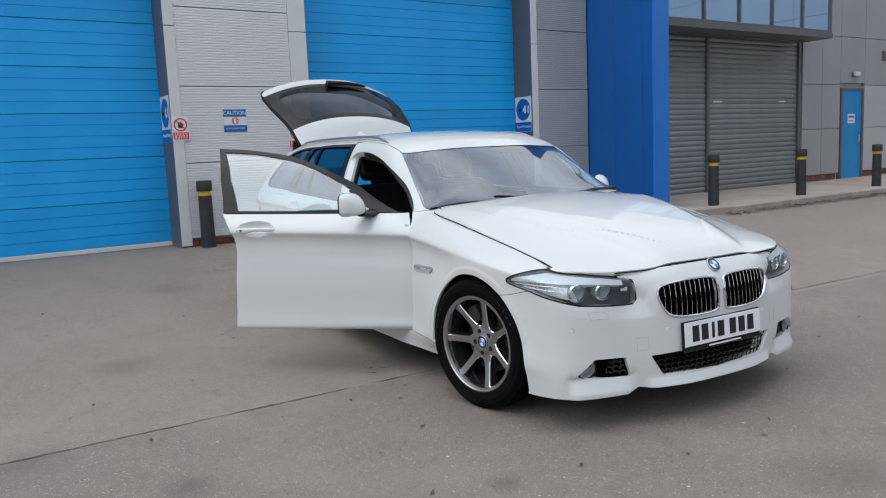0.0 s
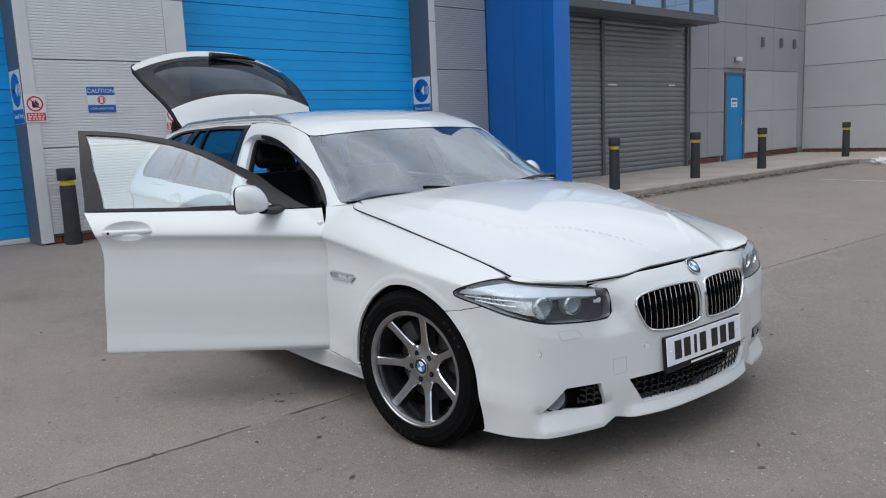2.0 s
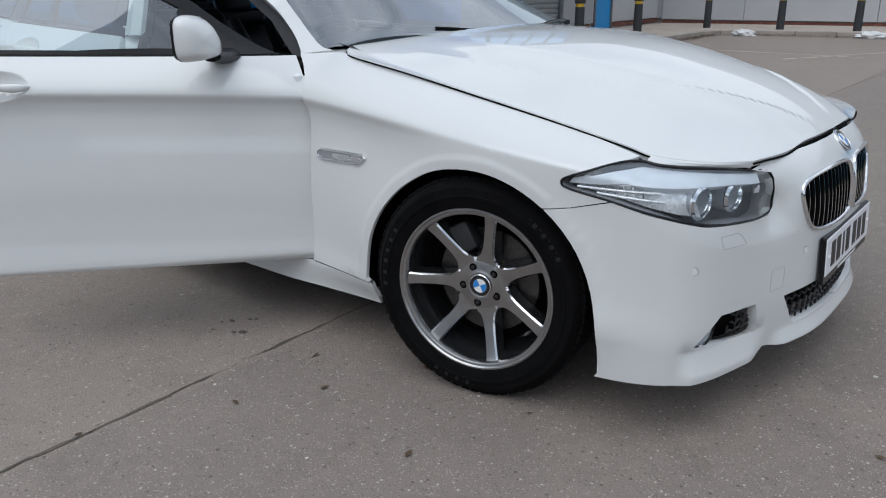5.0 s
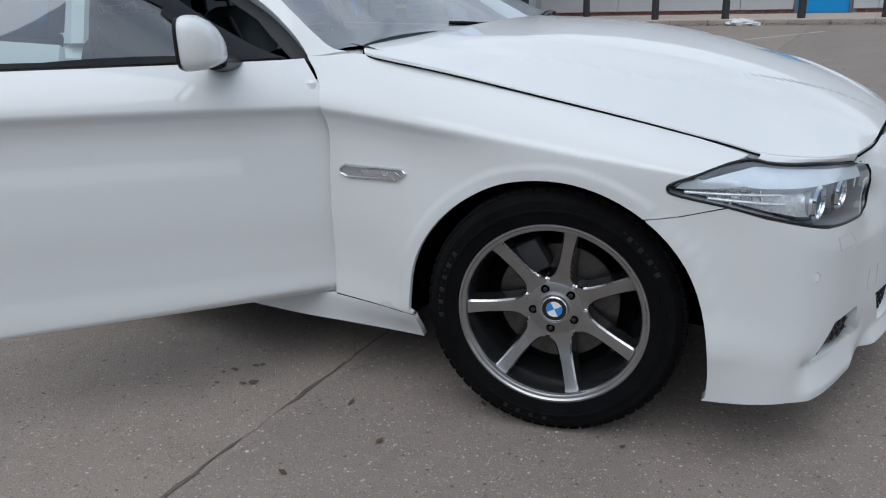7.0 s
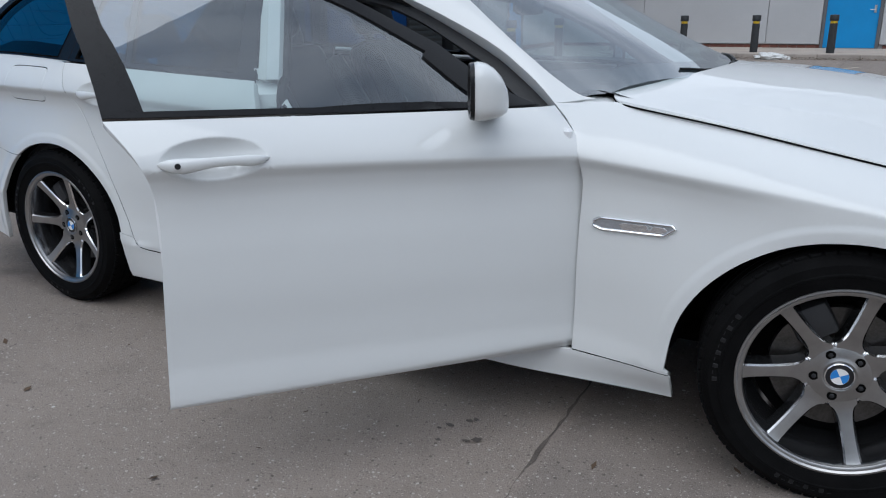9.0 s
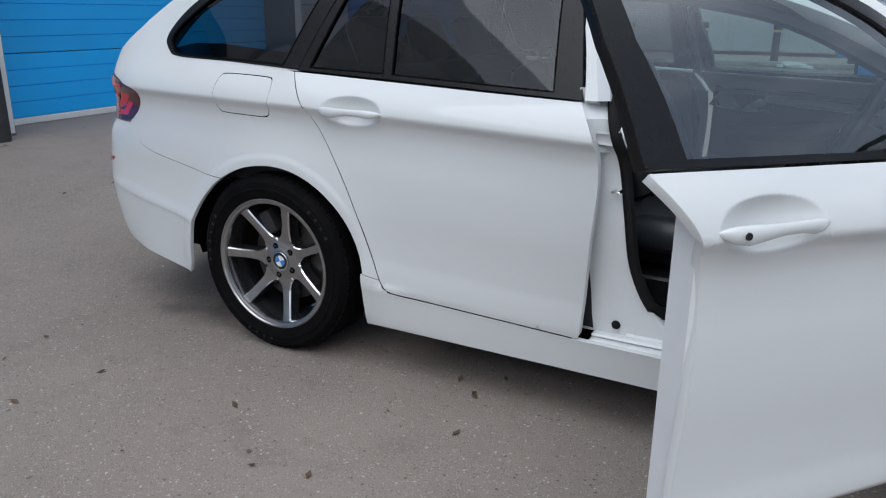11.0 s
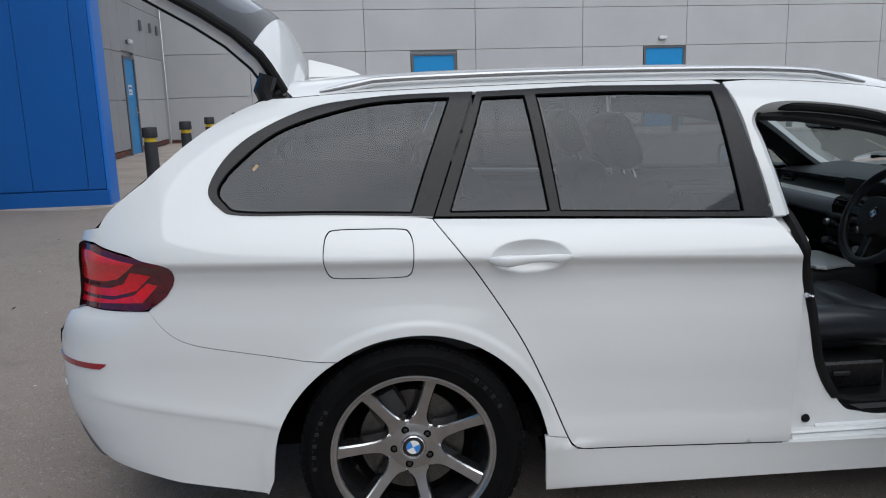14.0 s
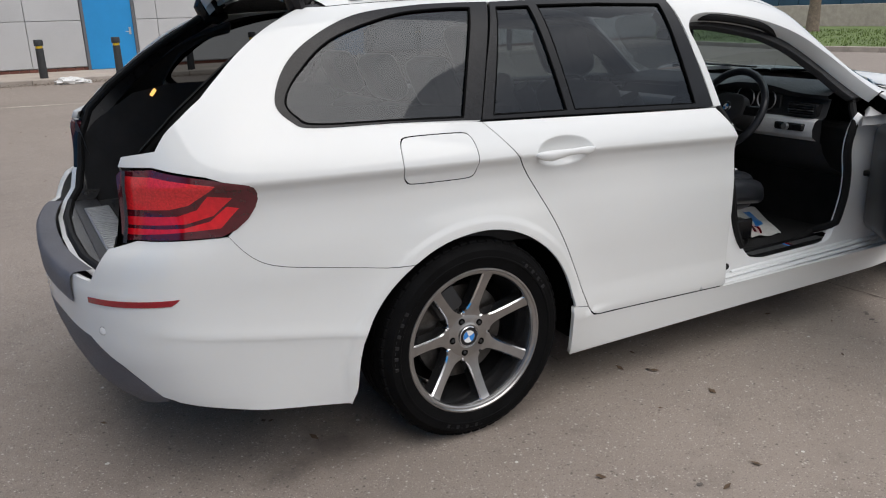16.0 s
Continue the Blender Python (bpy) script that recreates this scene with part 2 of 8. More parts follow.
OIL = material("oil_stain", (0.10, 0.085, 0.075), 0.7, vary=(20, 0.3), fine=(120, 0.2))


def yard_material():
    """Worn brown-grey yard concrete: broad wear, pale patches, fine aggregate and pits."""
    m = material("yard_concrete", (0.250, 0.209, 0.178), 0.86, vary=(0.35, 0.12), bump=(150, 0.9))
    n, l = m.node_tree.nodes, m.node_tree.links
    p = n["Principled BSDF"]
    where = n.new("ShaderNodeTexCoord")
    source = p.inputs["Base Color"].links[0].from_socket

    def layer(colour, texture, lo, hi, tint, amount):
        ramp = n.new("ShaderNodeMapRange")
        ramp.inputs["From Min"].default_value, ramp.inputs["From Max"].default_value = lo, hi
        ramp.inputs["To Max"].default_value = amount
        l.new(texture, ramp.inputs["Value"])
        mix = n.new("ShaderNodeMix")
        mix.data_type = "RGBA"
        l.new(ramp.outputs["Result"], mix.inputs["Factor"])
        l.new(colour, mix.inputs["A"])
        mix.inputs["B"].default_value = (*tint, 1)
        return mix.outputs["Result"]

    def noise_of(scale, detail, rough=0.6):
        t = n.new("ShaderNodeTexNoise")
        t.inputs["Scale"].default_value, t.inputs["Detail"].default_value, t.inputs["Roughness"].default_value = scale, detail, rough
        l.new(where.outputs["Object"], t.inputs["Vector"])
        return t.outputs["Fac"]

    def speck(scale, radius, share):
        """Scattered single grains: a mask of small discs in a share of the cells."""
        t = n.new("ShaderNodeTexVoronoi")
        t.inputs["Scale"].default_value = scale
        l.new(where.outputs["Object"], t.inputs["Vector"])
        split = n.new("ShaderNodeSeparateColor")
        l.new(t.outputs["Color"], split.inputs["Color"])
        pick, disc, both = n.new("ShaderNodeMath"), n.new("ShaderNodeMath"), n.new("ShaderNodeMath")
        pick.operation, disc.operation, both.operation = "LESS_THAN", "LESS_THAN", "MULTIPLY"
        pick.inputs[1].default_value, disc.inputs[1].default_value = share, radius
        l.new(split.outputs["Red"], pick.inputs[0])
        l.new(t.outputs["Distance"], disc.inputs[0])
        l.new(pick.outputs["Value"], both.inputs[0])
        l.new(disc.outputs["Value"], both.inputs[1])
        return both.outputs["Value"]

    def near_bay():
        """The bay on the bonnet's side of the joint, its aggregate more exposed."""
        split, line, edge = n.new("ShaderNodeSeparateXYZ"), n.new("ShaderNodeMath"), n.new("ShaderNodeMapRange")
        line.operation = "MULTIPLY_ADD"
        line.inputs[1].default_value = 0.022
        edge.inputs["From Min"].default_value, edge.inputs["From Max"].default_value = 0.765, 0.80
        l.new(where.outputs["Object"], split.inputs["Vector"])
        l.new(split.outputs["Y"], line.inputs[0])
        l.new(split.outputs["X"], line.inputs[2])
        l.new(line.outputs["Value"], edge.inputs["Value"])
        return edge.outputs["Result"]

    source = layer(source, near_bay(), 0.0, 1.0, (0.175, 0.150, 0.133), 0.6)
    source = layer(source, noise_of(1.3, 8), 0.5, 0.72, (0.30, 0.252, 0.214), 0.55)
    source = layer(source, noise_of(4.5, 8, 0.7), 0.52, 0.75, (0.135, 0.112, 0.096), 0.55)
    source = layer(source, noise_of(28, 5, 0.7), 0.48, 0.72, (0.29, 0.248, 0.213), 0.45)
    source = layer(source, noise_of(330, 3, 0.8), 0.50, 0.68, (0.38, 0.33, 0.29), 0.6)
    source = layer(source, noise_of(240, 3, 0.8), 0.52, 0.68, (0.085, 0.072, 0.064), 0.75)
    source = layer(source, speck(75, 0.30, 0.08), 0.0, 1.0, (0.58, 0.54, 0.49), 0.55)
    source = layer(source, speck(170, 0.36, 0.14), 0.0, 1.0, (0.56, 0.51, 0.46), 0.5)
    source = layer(source, speck(46, 0.22, 0.12), 0.0, 1.0, (0.055, 0.046, 0.042), 0.6)
    source = layer(source, speck(120, 0.36, 0.16), 0.0, 1.0, (0.08, 0.068, 0.06), 0.5)
    source = layer(source, speck(19, 0.14, 0.022), 0.0, 1.0, (0.66, 0.64, 0.60), 0.7)
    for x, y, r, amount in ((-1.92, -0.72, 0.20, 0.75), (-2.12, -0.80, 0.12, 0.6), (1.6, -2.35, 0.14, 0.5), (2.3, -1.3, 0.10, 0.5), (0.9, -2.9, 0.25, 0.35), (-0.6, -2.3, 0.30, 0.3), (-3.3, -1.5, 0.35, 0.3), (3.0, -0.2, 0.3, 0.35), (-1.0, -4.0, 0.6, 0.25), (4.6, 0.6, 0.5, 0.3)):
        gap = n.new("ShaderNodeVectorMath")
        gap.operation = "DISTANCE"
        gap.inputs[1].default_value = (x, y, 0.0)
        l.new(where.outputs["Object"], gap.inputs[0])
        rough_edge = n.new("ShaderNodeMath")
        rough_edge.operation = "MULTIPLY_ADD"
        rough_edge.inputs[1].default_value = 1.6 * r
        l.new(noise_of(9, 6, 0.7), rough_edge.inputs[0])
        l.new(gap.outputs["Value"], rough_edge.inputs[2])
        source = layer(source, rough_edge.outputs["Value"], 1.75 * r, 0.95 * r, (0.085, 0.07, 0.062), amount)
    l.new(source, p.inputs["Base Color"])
    return m


YARD = yard_material()


# ---- geometry helpers ----
class Geo:
    """Vertices and faces that are gathered into one mesh."""

    def __init__(self):
        self.v, self.f, self.n = [], [], []

    def add(self, verts, faces, m=None, normals=None):
        o = len(self.v)
        verts = [Vector(p) for p in verts]
        self.v += [m @ p for p in verts] if m else verts
        self.f += [tuple(i + o for i in q) for q in faces]
        if normals is not None:
            self.n += [Vector(k) for k in normals]
        return self

    def bm(self, bm, m=None):
        bm.verts.ensure_lookup_table()
        bm.verts.index_update()
        self.add([p.co for p in bm.verts], [[p.index for p in q.verts] for q in bm.faces], m)
        bm.free()
        return self

    def box(self, a, b, bevel=0.0, m=None, seg=1):
        bm = bmesh.new()
        bmesh.ops.create_cube(bm, size=1)
        for p in bm.verts:
            p.co = Vector([(a[i] + b[i]) / 2 + p.co[i] * (b[i] - a[i]) for i in range(3)])
        if bevel:
            bmesh.ops.bevel(bm, geom=bm.edges[:], offset=bevel, segments=seg, affect="EDGES", profile=0.5)
        return self.bm(bm, m)

    def prism(self, poly, depth, m=None, bevel=0.0):
        """A plate from a polygon in x, y, thick along z from 0 to depth."""
        bm = bmesh.new()
        low = [bm.verts.new((x, y, 0)) for x, y in poly]
        high = [bm.verts.new((x, y, depth)) for x, y in poly]
        k = len(poly)
        bm.faces.new(low[::-1])
        top = bm.faces.new(high)
        for i in range(k):
            bm.faces.new((low[i], low[(i + 1) % k], high[(i + 1) % k], high[i]))
        bmesh.ops.recalc_face_normals(bm, faces=bm.faces[:])
        if bevel:
            bmesh.ops.bevel(bm, geom=[e for e in top.edges], offset=bevel, segments=2, affect="EDGES", profile=0.5)
        return self.bm(bm, m)

    def lathe(self, profile, n=32, m=None, closed=False):
        """(radius, height) pairs turned round z."""
        k = len(profile)
        verts = [(r * math.cos(2 * math.pi * i / n), r * math.sin(2 * math.pi * i / n), h) for i in range(n) for r, h in profile]
        faces = [(i * k + j, (i + 1) % n * k + j, (i + 1) % n * k + (j + 1) % k, i * k + (j + 1) % k) for i in range(n) for j in range(k if closed else k - 1)]
        return self.add(verts, faces, m)

    def tube(self, path, radius, n=10, m=None, flat=1.0, cap=True):
        """A round bar along a path; radius a number or one for each point."""
        path = [Vector(p) for p in path]
        verts, k = [], len(path)
        side = None
        for i, p in enumerate(path):
            way = (path[min(i + 1, k - 1)] - path[max(i - 1, 0)]).normalized()
            if side is None:
                side = way.cross(Vector((0, 0, 1)))
                side = side.normalized() if side.length > 0.05 else Vector((1, 0, 0))
            side = (side - way * side.dot(way)).normalized()
            up = way.cross(side)
            r = radius[i] if isinstance(radius, (list, tuple)) else radius
            verts += [p + r * (math.cos(2 * math.pi * j / n) * side + flat * math.sin(2 * math.pi * j / n) * up) for j in range(n)]
        faces = [(i * n + j, i * n + (j + 1) % n, (i + 1) * n + (j + 1) % n, (i + 1) * n + j) for i in range(k - 1) for j in range(n)]
        if cap:
            faces += [tuple(range(n))[::-1], tuple((k - 1) * n + j for j in range(n))]
        return self.add(verts, faces, m)

    def grid(self, rows, m=None, normals=None, wrap=False):
        """A sheet through rows of points."""
        k, c = len(rows), len(rows[0])
        return self.add([p for r in rows for p in r], [(i * c + j, i * c + (j + 1) % c, (i + 1) * c + (j + 1) % c, (i + 1) * c + j) for i in range(k - 1) for j in range(c if wrap else c - 1)], m, normals)


def mesh_of(name, geo, mat, sharp=35):
    data = bpy.data.meshes.new(name)
    data.from_pydata([tuple(p) for p in geo.v], [], geo.f)
    if mat:
        data.materials.append(mat)
    if geo.n:
        data.shade_smooth()
        data.normals_split_custom_set_from_vertices([tuple(k) for k in geo.n])
    elif sharp:
        bm = bmesh.new()
        bm.from_mesh(data)
        bmesh.ops.recalc_face_normals(bm, faces=bm.faces[:])
        bm.to_mesh(data)
        bm.free()
        data.shade_smooth()
        data.set_sharp_from_angle(angle=radians(sharp))
    data.update()
    return data


def part(name, geo, mat, parent=None, label="", m=None, sharp=35, kind=""):
    """Links a mesh as one object, under a thing or a part if one is given."""
    ob = new(name, geo if isinstance(geo, bpy.types.Mesh) else mesh_of(name, geo, mat, sharp))
    if parent:
        ob.parent = parent
    if m is not None:
        ob.matrix_basis = m
    return tagged(ob, label, kind=kind)


def thing(name, label, category, m=None, group="", kind=""):
    ob = new(name)
    ob.empty_display_size = 0.2
    if m is not None:
        ob.matrix_basis = m
    return tagged(ob, label, category, group, kind)


def text_geo(words, size, m, depth=0.0015):
    """Lettering as a mesh, from the built-in font, centred at the origin of m in its x, y plane."""
    curve = bpy.data.curves.new("lettering", "FONT")
    curve.body, curve.size, curve.extrude = words, size, depth
    curve.align_x, curve.align_y = "CENTER", "CENTER"
    ob = bpy.data.objects.new("lettering", curve)
    scene.collection.objects.link(ob)
    bpy.context.view_layer.update()
    data = bpy.data.meshes.new_from_object(ob)
    geo = Geo().add([p.co.copy() for p in data.vertices], [tuple(q.vertices) for q in data.polygons], m)
    bpy.data.objects.remove(ob)
    bpy.data.curves.remove(curve)
    bpy.data.meshes.remove(data)
    return geo


def circle(r, n=32, x=0.0, y=0.0):
    return [(x + r * math.cos(2 * math.pi * i / n), y + r * math.sin(2 * math.pi * i / n)) for i in range(n)]


def ease(x):
    x = np.clip(x, 0.0, 1.0)
    return x * x * (3 - 2 * x)


# ---- the yard and the unit: local x out from the wall, y along it ----
B = Matrix.Translation((-6.43, 0, 0)) @ Matrix.Rotation(radians(3.43), 4, "Z")
BI = B.inverted()
# the loading bays: the same axes, their wall 0.39 m further out
W = B @ Matrix.Translation((0.386, -0.122, 0.047)) @ Matrix.Scale(0.9635, 4)
WING = 20.8
PAVE = 0.12


def rise(x, y):
    p = BI @ Vector((x, y, 0))
    return 0.143 * float(ease((4.4 - p.x) / 4)) * float(ease((7.3 - p.y) / 0.9))


def ground_sheet():
    steps = [-400, -200, -100, -60, -35, -22] + [-16 + 0.5 * i for i in range(100)] + [40, 60, 100, 200, 400]
    geo = Geo().grid([[(x, y, rise(x, y)) for x in steps] for y in steps])
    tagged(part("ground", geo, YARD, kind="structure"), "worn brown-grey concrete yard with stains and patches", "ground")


ground_sheet()


def strip(name, path, width, mat, label, seed, lift=0.003, category="ground joint"):
    """A thin uneven line laid on the ground."""
    rnd = random.Random(seed)
    rows = []
    path = [Vector(p) for p in path]
    for a, b in zip(path, path[1:]):
        k = max(2, int((b - a).length / 0.045))
        across = Vector((-(b - a).y, (b - a).x)).normalized()
        for i in range(k):
            p = a.lerp(b, i / k) + across * (rnd.uniform(-0.005, 0.005) + 0.008 * noise.noise(Vector((seed, i * 0.11, 0))))
            w = width * max(0.06, rnd.uniform(0.25, 1.1) + 0.8 * noise.noise(Vector((i * 0.17, seed, 3)))) / 2
            rows.append([(q.x, q.y, rise(q.x, q.y) + lift) for q in (p - across * w, p + across * w)])
    return tagged(part(name, Geo().grid(rows), mat, kind="structure"), label, category)


strip("ground_joint", [(0.86, -9), (0.84, -3), (0.78, -0.9), (0.62, 3), (0.60, 5.5), (0.5, 17)], 0.013, DIRT, "cracked dirty joint between two concrete bays", 1)
strip("ground_crack", [(6.0, 2.0), (6.3, 6.0), (6.1, 11.0), (6.4, 17.0)], 0.02, DIRT, "dark crack across the yard concrete", 3, category="crack")
for k, (a, b) in enumerate([((-1.2, 11.2), (0.9, 15.6)), ((3.2, 11.0), (5.3, 15.4)), ((8.2, 10.6), (10.4, 15.0)), ((13.0, 10.2), (15.2, 14.6)), ((-3.2, 12.6), (-0.2, 12.2))]):
    strip("parking_line", [a, b], 0.09, PAINT_LINE, "worn faded parking line on the concrete", 20 + k, category="road marking")


def blot(x, y, r, seed, mat=OIL, label="small dark oil drip on the concrete"):
    rnd = random.Random(seed)
    n = 22
    ring = [(x + r * rnd.uniform(0.55, 1.1) * math.cos(2 * math.pi * i / n), y + 0.7 * r * rnd.uniform(0.55, 1.1) * math.sin(2 * math.pi * i / n)) for i in range(n)]
    geo = Geo().add([(px, py, rise(px, py) + 0.004) for px, py in ring], [tuple(range(n))])
    tagged(part("oil_stain", geo, mat, sharp=0, kind="structure"), label, "stain")


for k, (x, y, r) in enumerate([(0.49, -1.03, 0.016), (0.60, -1.065, 0.020), (0.575, -1.085, 0.014), (0.53, -0.98, 0.014), (0.545, -0.965, 0.012), (0.47, -1.06, 0.010), (0.50, -1.12, 0.011), (-1.09, -1.50, 0.013),
                               (2.5, 1.3, 0.03), (-3.3, -1.2, 0.02)]):
    blot(x, y, r, 50 + k)


# ---- the wall with its doors ----
def ribbed(y0, y1, z0, z1, x=0.0, pitch=0.036, depth=0.005):
    """A cladding panel with fine level ribs."""
    k = int((z1 - z0) / pitch)
    step = (z1 - z0) / k
    line = []
    for i in range(k):
        z = z0 + i * step
        line += [(x, z), (x, z + step * 0.62), (x - depth, z + step * 0.72), (x - depth, z + step * 0.92)]
    line.append((x, z1))
    geo = Geo().grid([[(px, y0, pz) for px, pz in line], [(px, y1, pz) for px, pz in line]])
    return geo.box((x - 0.08, y0 + 0.001, z0 + 0.001), (x - depth - 0.002, y1 - 0.001, z1 - 0.001))


wall_main = tagged(part("wall_main", Geo().box((-0.45, -14, 0), (-0.09, -5.2, 7.5)).box((-0.45, -0.70, 0), (-0.09, 1.28, 7.5)).box((-0.45, 5.77, 0), (-0.09, 7.4, 7.5))
                        .box((-0.45, -5.2, 4.7), (-0.09, -0.7, 7.5)).box((-0.45, 1.28, 4.7), (-0.09, 5.77, 7.5)), CLAD, m=W, kind="structure"),
                   "steel-framed warehouse wall with light grey ribbed cladding", "wall")
wall_entrance = tagged(part("wall_entrance", Geo().box((-0.45, 7.25, 3.5), (-0.13, 14.25, 7.3)).box((-0.45, 14.25, 0), (-0.09, 16.0, 7.3)).box((-0.45, 17.12, 0), (-0.09, WING + 0.4, 7.3))
                            .box((-0.45, 16.0, 2.44), (-0.09, 17.12, 7.3)), CLAD, m=B, kind="structure"),
                       "warehouse entrance wall with flat grey cladding panels", "wall")
for y0, y1, mat in ((-14, -5.35, CLAD_LIGHT), (-0.60, 1.05, CLAD_LIGHT), (5.87, 7.12, CLAD)):
    for z0, z1 in ((0.22, 1.28), (1.28, 2.34), (2.34, 3.41), (3.41, 4.48), (4.48, 5.55), (5.55, 6.6)):
        part("cladding_panel", ribbed(y0 + 0.004, y1 - 0.004, z0 + 0.006, z1 - 0.006), mat, wall_main)
for y0, y1 in ((-5.35, -5.15), (-0.75, -0.60), (1.05, 1.33), (5.72, 5.87)):
    part("flashing", Geo().box((-0.085, y0, 0.12), (0.012, y1, 3.14), 0.004).box((-0.085, y0, 3.15), (0.012, y1, 7.4), 0.004), FLASHING, wall_main, "pale folded steel flashing")
for y0, y1 in ((-5.15, -5.10), (-0.752, -0.70), (1.28, 1.332), (5.718, 5.77)):
    part("door_reveal", Geo().box((-0.56, y0, 0.05), (-0.086 if y0 < 1.3 or y0 > 5 else -0.086, y1, 4.72)).box((-0.086, y0 + (0.0), 0.05), (0.009, y1 - 0.0, 4.72)), STEEL_DARK, wall_main, "dark grey steel door reveal")
for y0, y1 in ((-0.72, 1.30), (5.76, 7.05)):
    for i in range(int((y1 - y0) / 0.225)):
        for r in range(2):
            part("brick", Geo().box((-0.10, y0 + i * 0.225 + 0.005, 0.04 + r * 0.075), (-0.02, y0 + (i + 1) * 0.225 - 0.005, 0.04 + r * 0.075 + 0.066), 0.004), BRICK, wall_main)


def sectional_door(y0, y1, number):
    door = thing(f"door_{number}", "bright blue sectional loading door, shut", "door", W @ Matrix.Translation((-0.5, y0, 0.1)), kind="structure")
    w = y1 - y0
    pitch, ribs = 0.1525, 4
    line = [(-0.04, 0.0), (-0.003, 0.0)]
    for i in range(ribs):
        z = i * pitch
        line += [(0.0, z + 0.004), (0.0, z + pitch - 0.006)]
        line += [(-0.009, z + pitch - 0.005), (-0.009, z + pitch + 0.001)] if i < ribs - 1 else [(-0.003, z + pitch - 0.004)]
    line += [(-0.04, ribs * pitch - 0.004)]
    panel = mesh_of("door_panel", Geo().grid([[(x, 0.002, z) for x, z in line], [(x, w - 0.002, z) for x, z in line]]), DOOR_BLUE, sharp=20)
    part("door_backing", Geo().box((-0.06, 0.0, 0.05), (-0.041, w, 4.7)), STEEL_DARK, door)
    for i in range(8):
        part("door_panel", panel, None, door, m=Matrix.Translation((0, 0, 0.07 + i * (ribs * pitch + 0.004))))
    part("bottom_seal", Geo().box((-0.04, 0, 0.0), (0.006, w, 0.066), 0.008), FLASHING, door, "white rubber bottom seal")
    return door


sectional_door(-5.1, -0.752, 1)
sectional_door(1.332, 5.718, 2)


def board(name, label, m, w, h, mat, category="sign"):
    sign = tagged(part(name, Geo().box((-w / 2, -h / 2, 0), (w / 2, h / 2, 0.004), 0.001), mat, m=m), label, category)
    return sign


def bars(geo, x, y, w, h, n, rnd, z=0.0045):
    """Rows of short bars for writing too small to read."""
    for i in range(n):
        px = x
        yy = y - i * h * 1.7
        while px < x + w:
            k = rnd.uniform(0.25, 0.7) * w / 3
            geo.box((px, yy - h / 2, z - 0.001), (min(px + k, x + w), yy + h / 2, z))
            px += k + 0.015
    return geo


FACE_OUT = W @ Matrix(((0, 0, 1, 0), (1, 0, 0, 0), (0, 1, 0, 0), (0, 0, 0, 1)))


def on_wall(y, z, x=0.014):
    return FACE_OUT @ Matrix.Translation((y, z, x))


def horn_sign(y):
    """Blue pictogram of a horn in a ring with its caption, on the reveal that faces along the wall."""
    m = W @ Matrix(((1, 0, 0, -0.25), (0, 0, -1, y), (0, 1, 0, 1.90), (0, 0, 0, 1)))
    s = board("horn_sign", "blue and white sound-horn sign on the steel reveal", m, 0.46, 0.64, SIGN_WHITE)
    part("disc", Geo().prism(circle(0.20, 40, 0, 0.085), 0.002, Matrix.Translation((0, 0, 0.004))), SIGN_BLUE, s)
    part("caption_band", Geo().box((-0.225, -0.315, 0.004), (0.225, -0.145, 0.006)), SIGN_BLUE, s)
    g = Geo().prism([(-0.13, 0.065), (-0.05, 0.07), (0.0, 0.10), (0.055, 0.16), (0.075, 0.16), (0.075, 0.01), (0.055, 0.01), (0.0, 0.065), (-0.05, 0.10), (-0.13, 0.105)], 0.0015, Matrix.Translation((0, 0, 0.006)))
    part("horn_symbol", g, SIGN_WHITE, s)
    for r in (0.10, 0.13, 0.155):
        a = [(0.03 + r * math.cos(t), 0.085 + r * math.sin(t)) for t in np.linspace(-0.55, 0.55, 9)]
        b = [(0.03 + (r - 0.012) * math.cos(t), 0.085 + (r - 0.012) * math.sin(t)) for t in np.linspace(0.55, -0.55, 9)]
        part("sound_wave", Geo().prism(a + b, 0.0015, Matrix.Translation((0, 0, 0.006))), SIGN_WHITE, s)
    part("word", text_geo("Sound", 0.078, Matrix.Translation((-0.09, -0.225, 0.0065))), SIGN_WHITE, s)
    part("word", text_geo("Horn", 0.078, Matrix.Translation((0.12, -0.225, 0.0065))), SIGN_WHITE, s)


horn_sign(-0.754)
horn_sign(5.716)


def prohibition(y, z):
    s = board("prohibition_sign", "white and red no-entry hand sign on the cladding", on_wall(y, z, 0.017), 0.235, 0.335, SIGN_WHITE)
    ring = circle(0.092, 36, 0, 0.05)
    hole = circle(0.074, 36, 0, 0.05)
    k = 36
    part("red_ring", Geo().add([(x, yy, 0.0055) for x, yy in ring + hole], [(i, (i + 1) % k, k + (i + 1) % k, k + i) for i in range(k)]), SIGN_RED, s, sharp=0)
    hand_like = [(-0.03, 0.0), (0.03, 0.0), (0.045, 0.05), (0.03, 0.055), (0.028, 0.09), (0.014, 0.06), (0.01, 0.10), (-0.004, 0.06), (-0.014, 0.098), (-0.018, 0.058), (-0.036, 0.08), (-0.034, 0.04)]
    part("palm_symbol", Geo().prism(hand_like, 0.001, Matrix.Translation((0, 0.005, 0.0042))), INK, s)
    part("red_bar", Geo().box((-0.08, -0.007, 0.0052), (0.08, 0.007, 0.0062), m=Matrix.Translation((0, 0.05, 0)) @ Matrix.Rotation(radians(-45), 4, "Z")), SIGN_RED, s)
    part("caption_band", Geo().box((-0.105, -0.15, 0.004), (0.105, -0.055, 0.0055)), SIGN_RED, s)
    part("caption_bars", bars(Geo(), -0.09, -0.075, 0.18, 0.016, 3, random.Random(4), 0.0065), SIGN_WHITE, s)


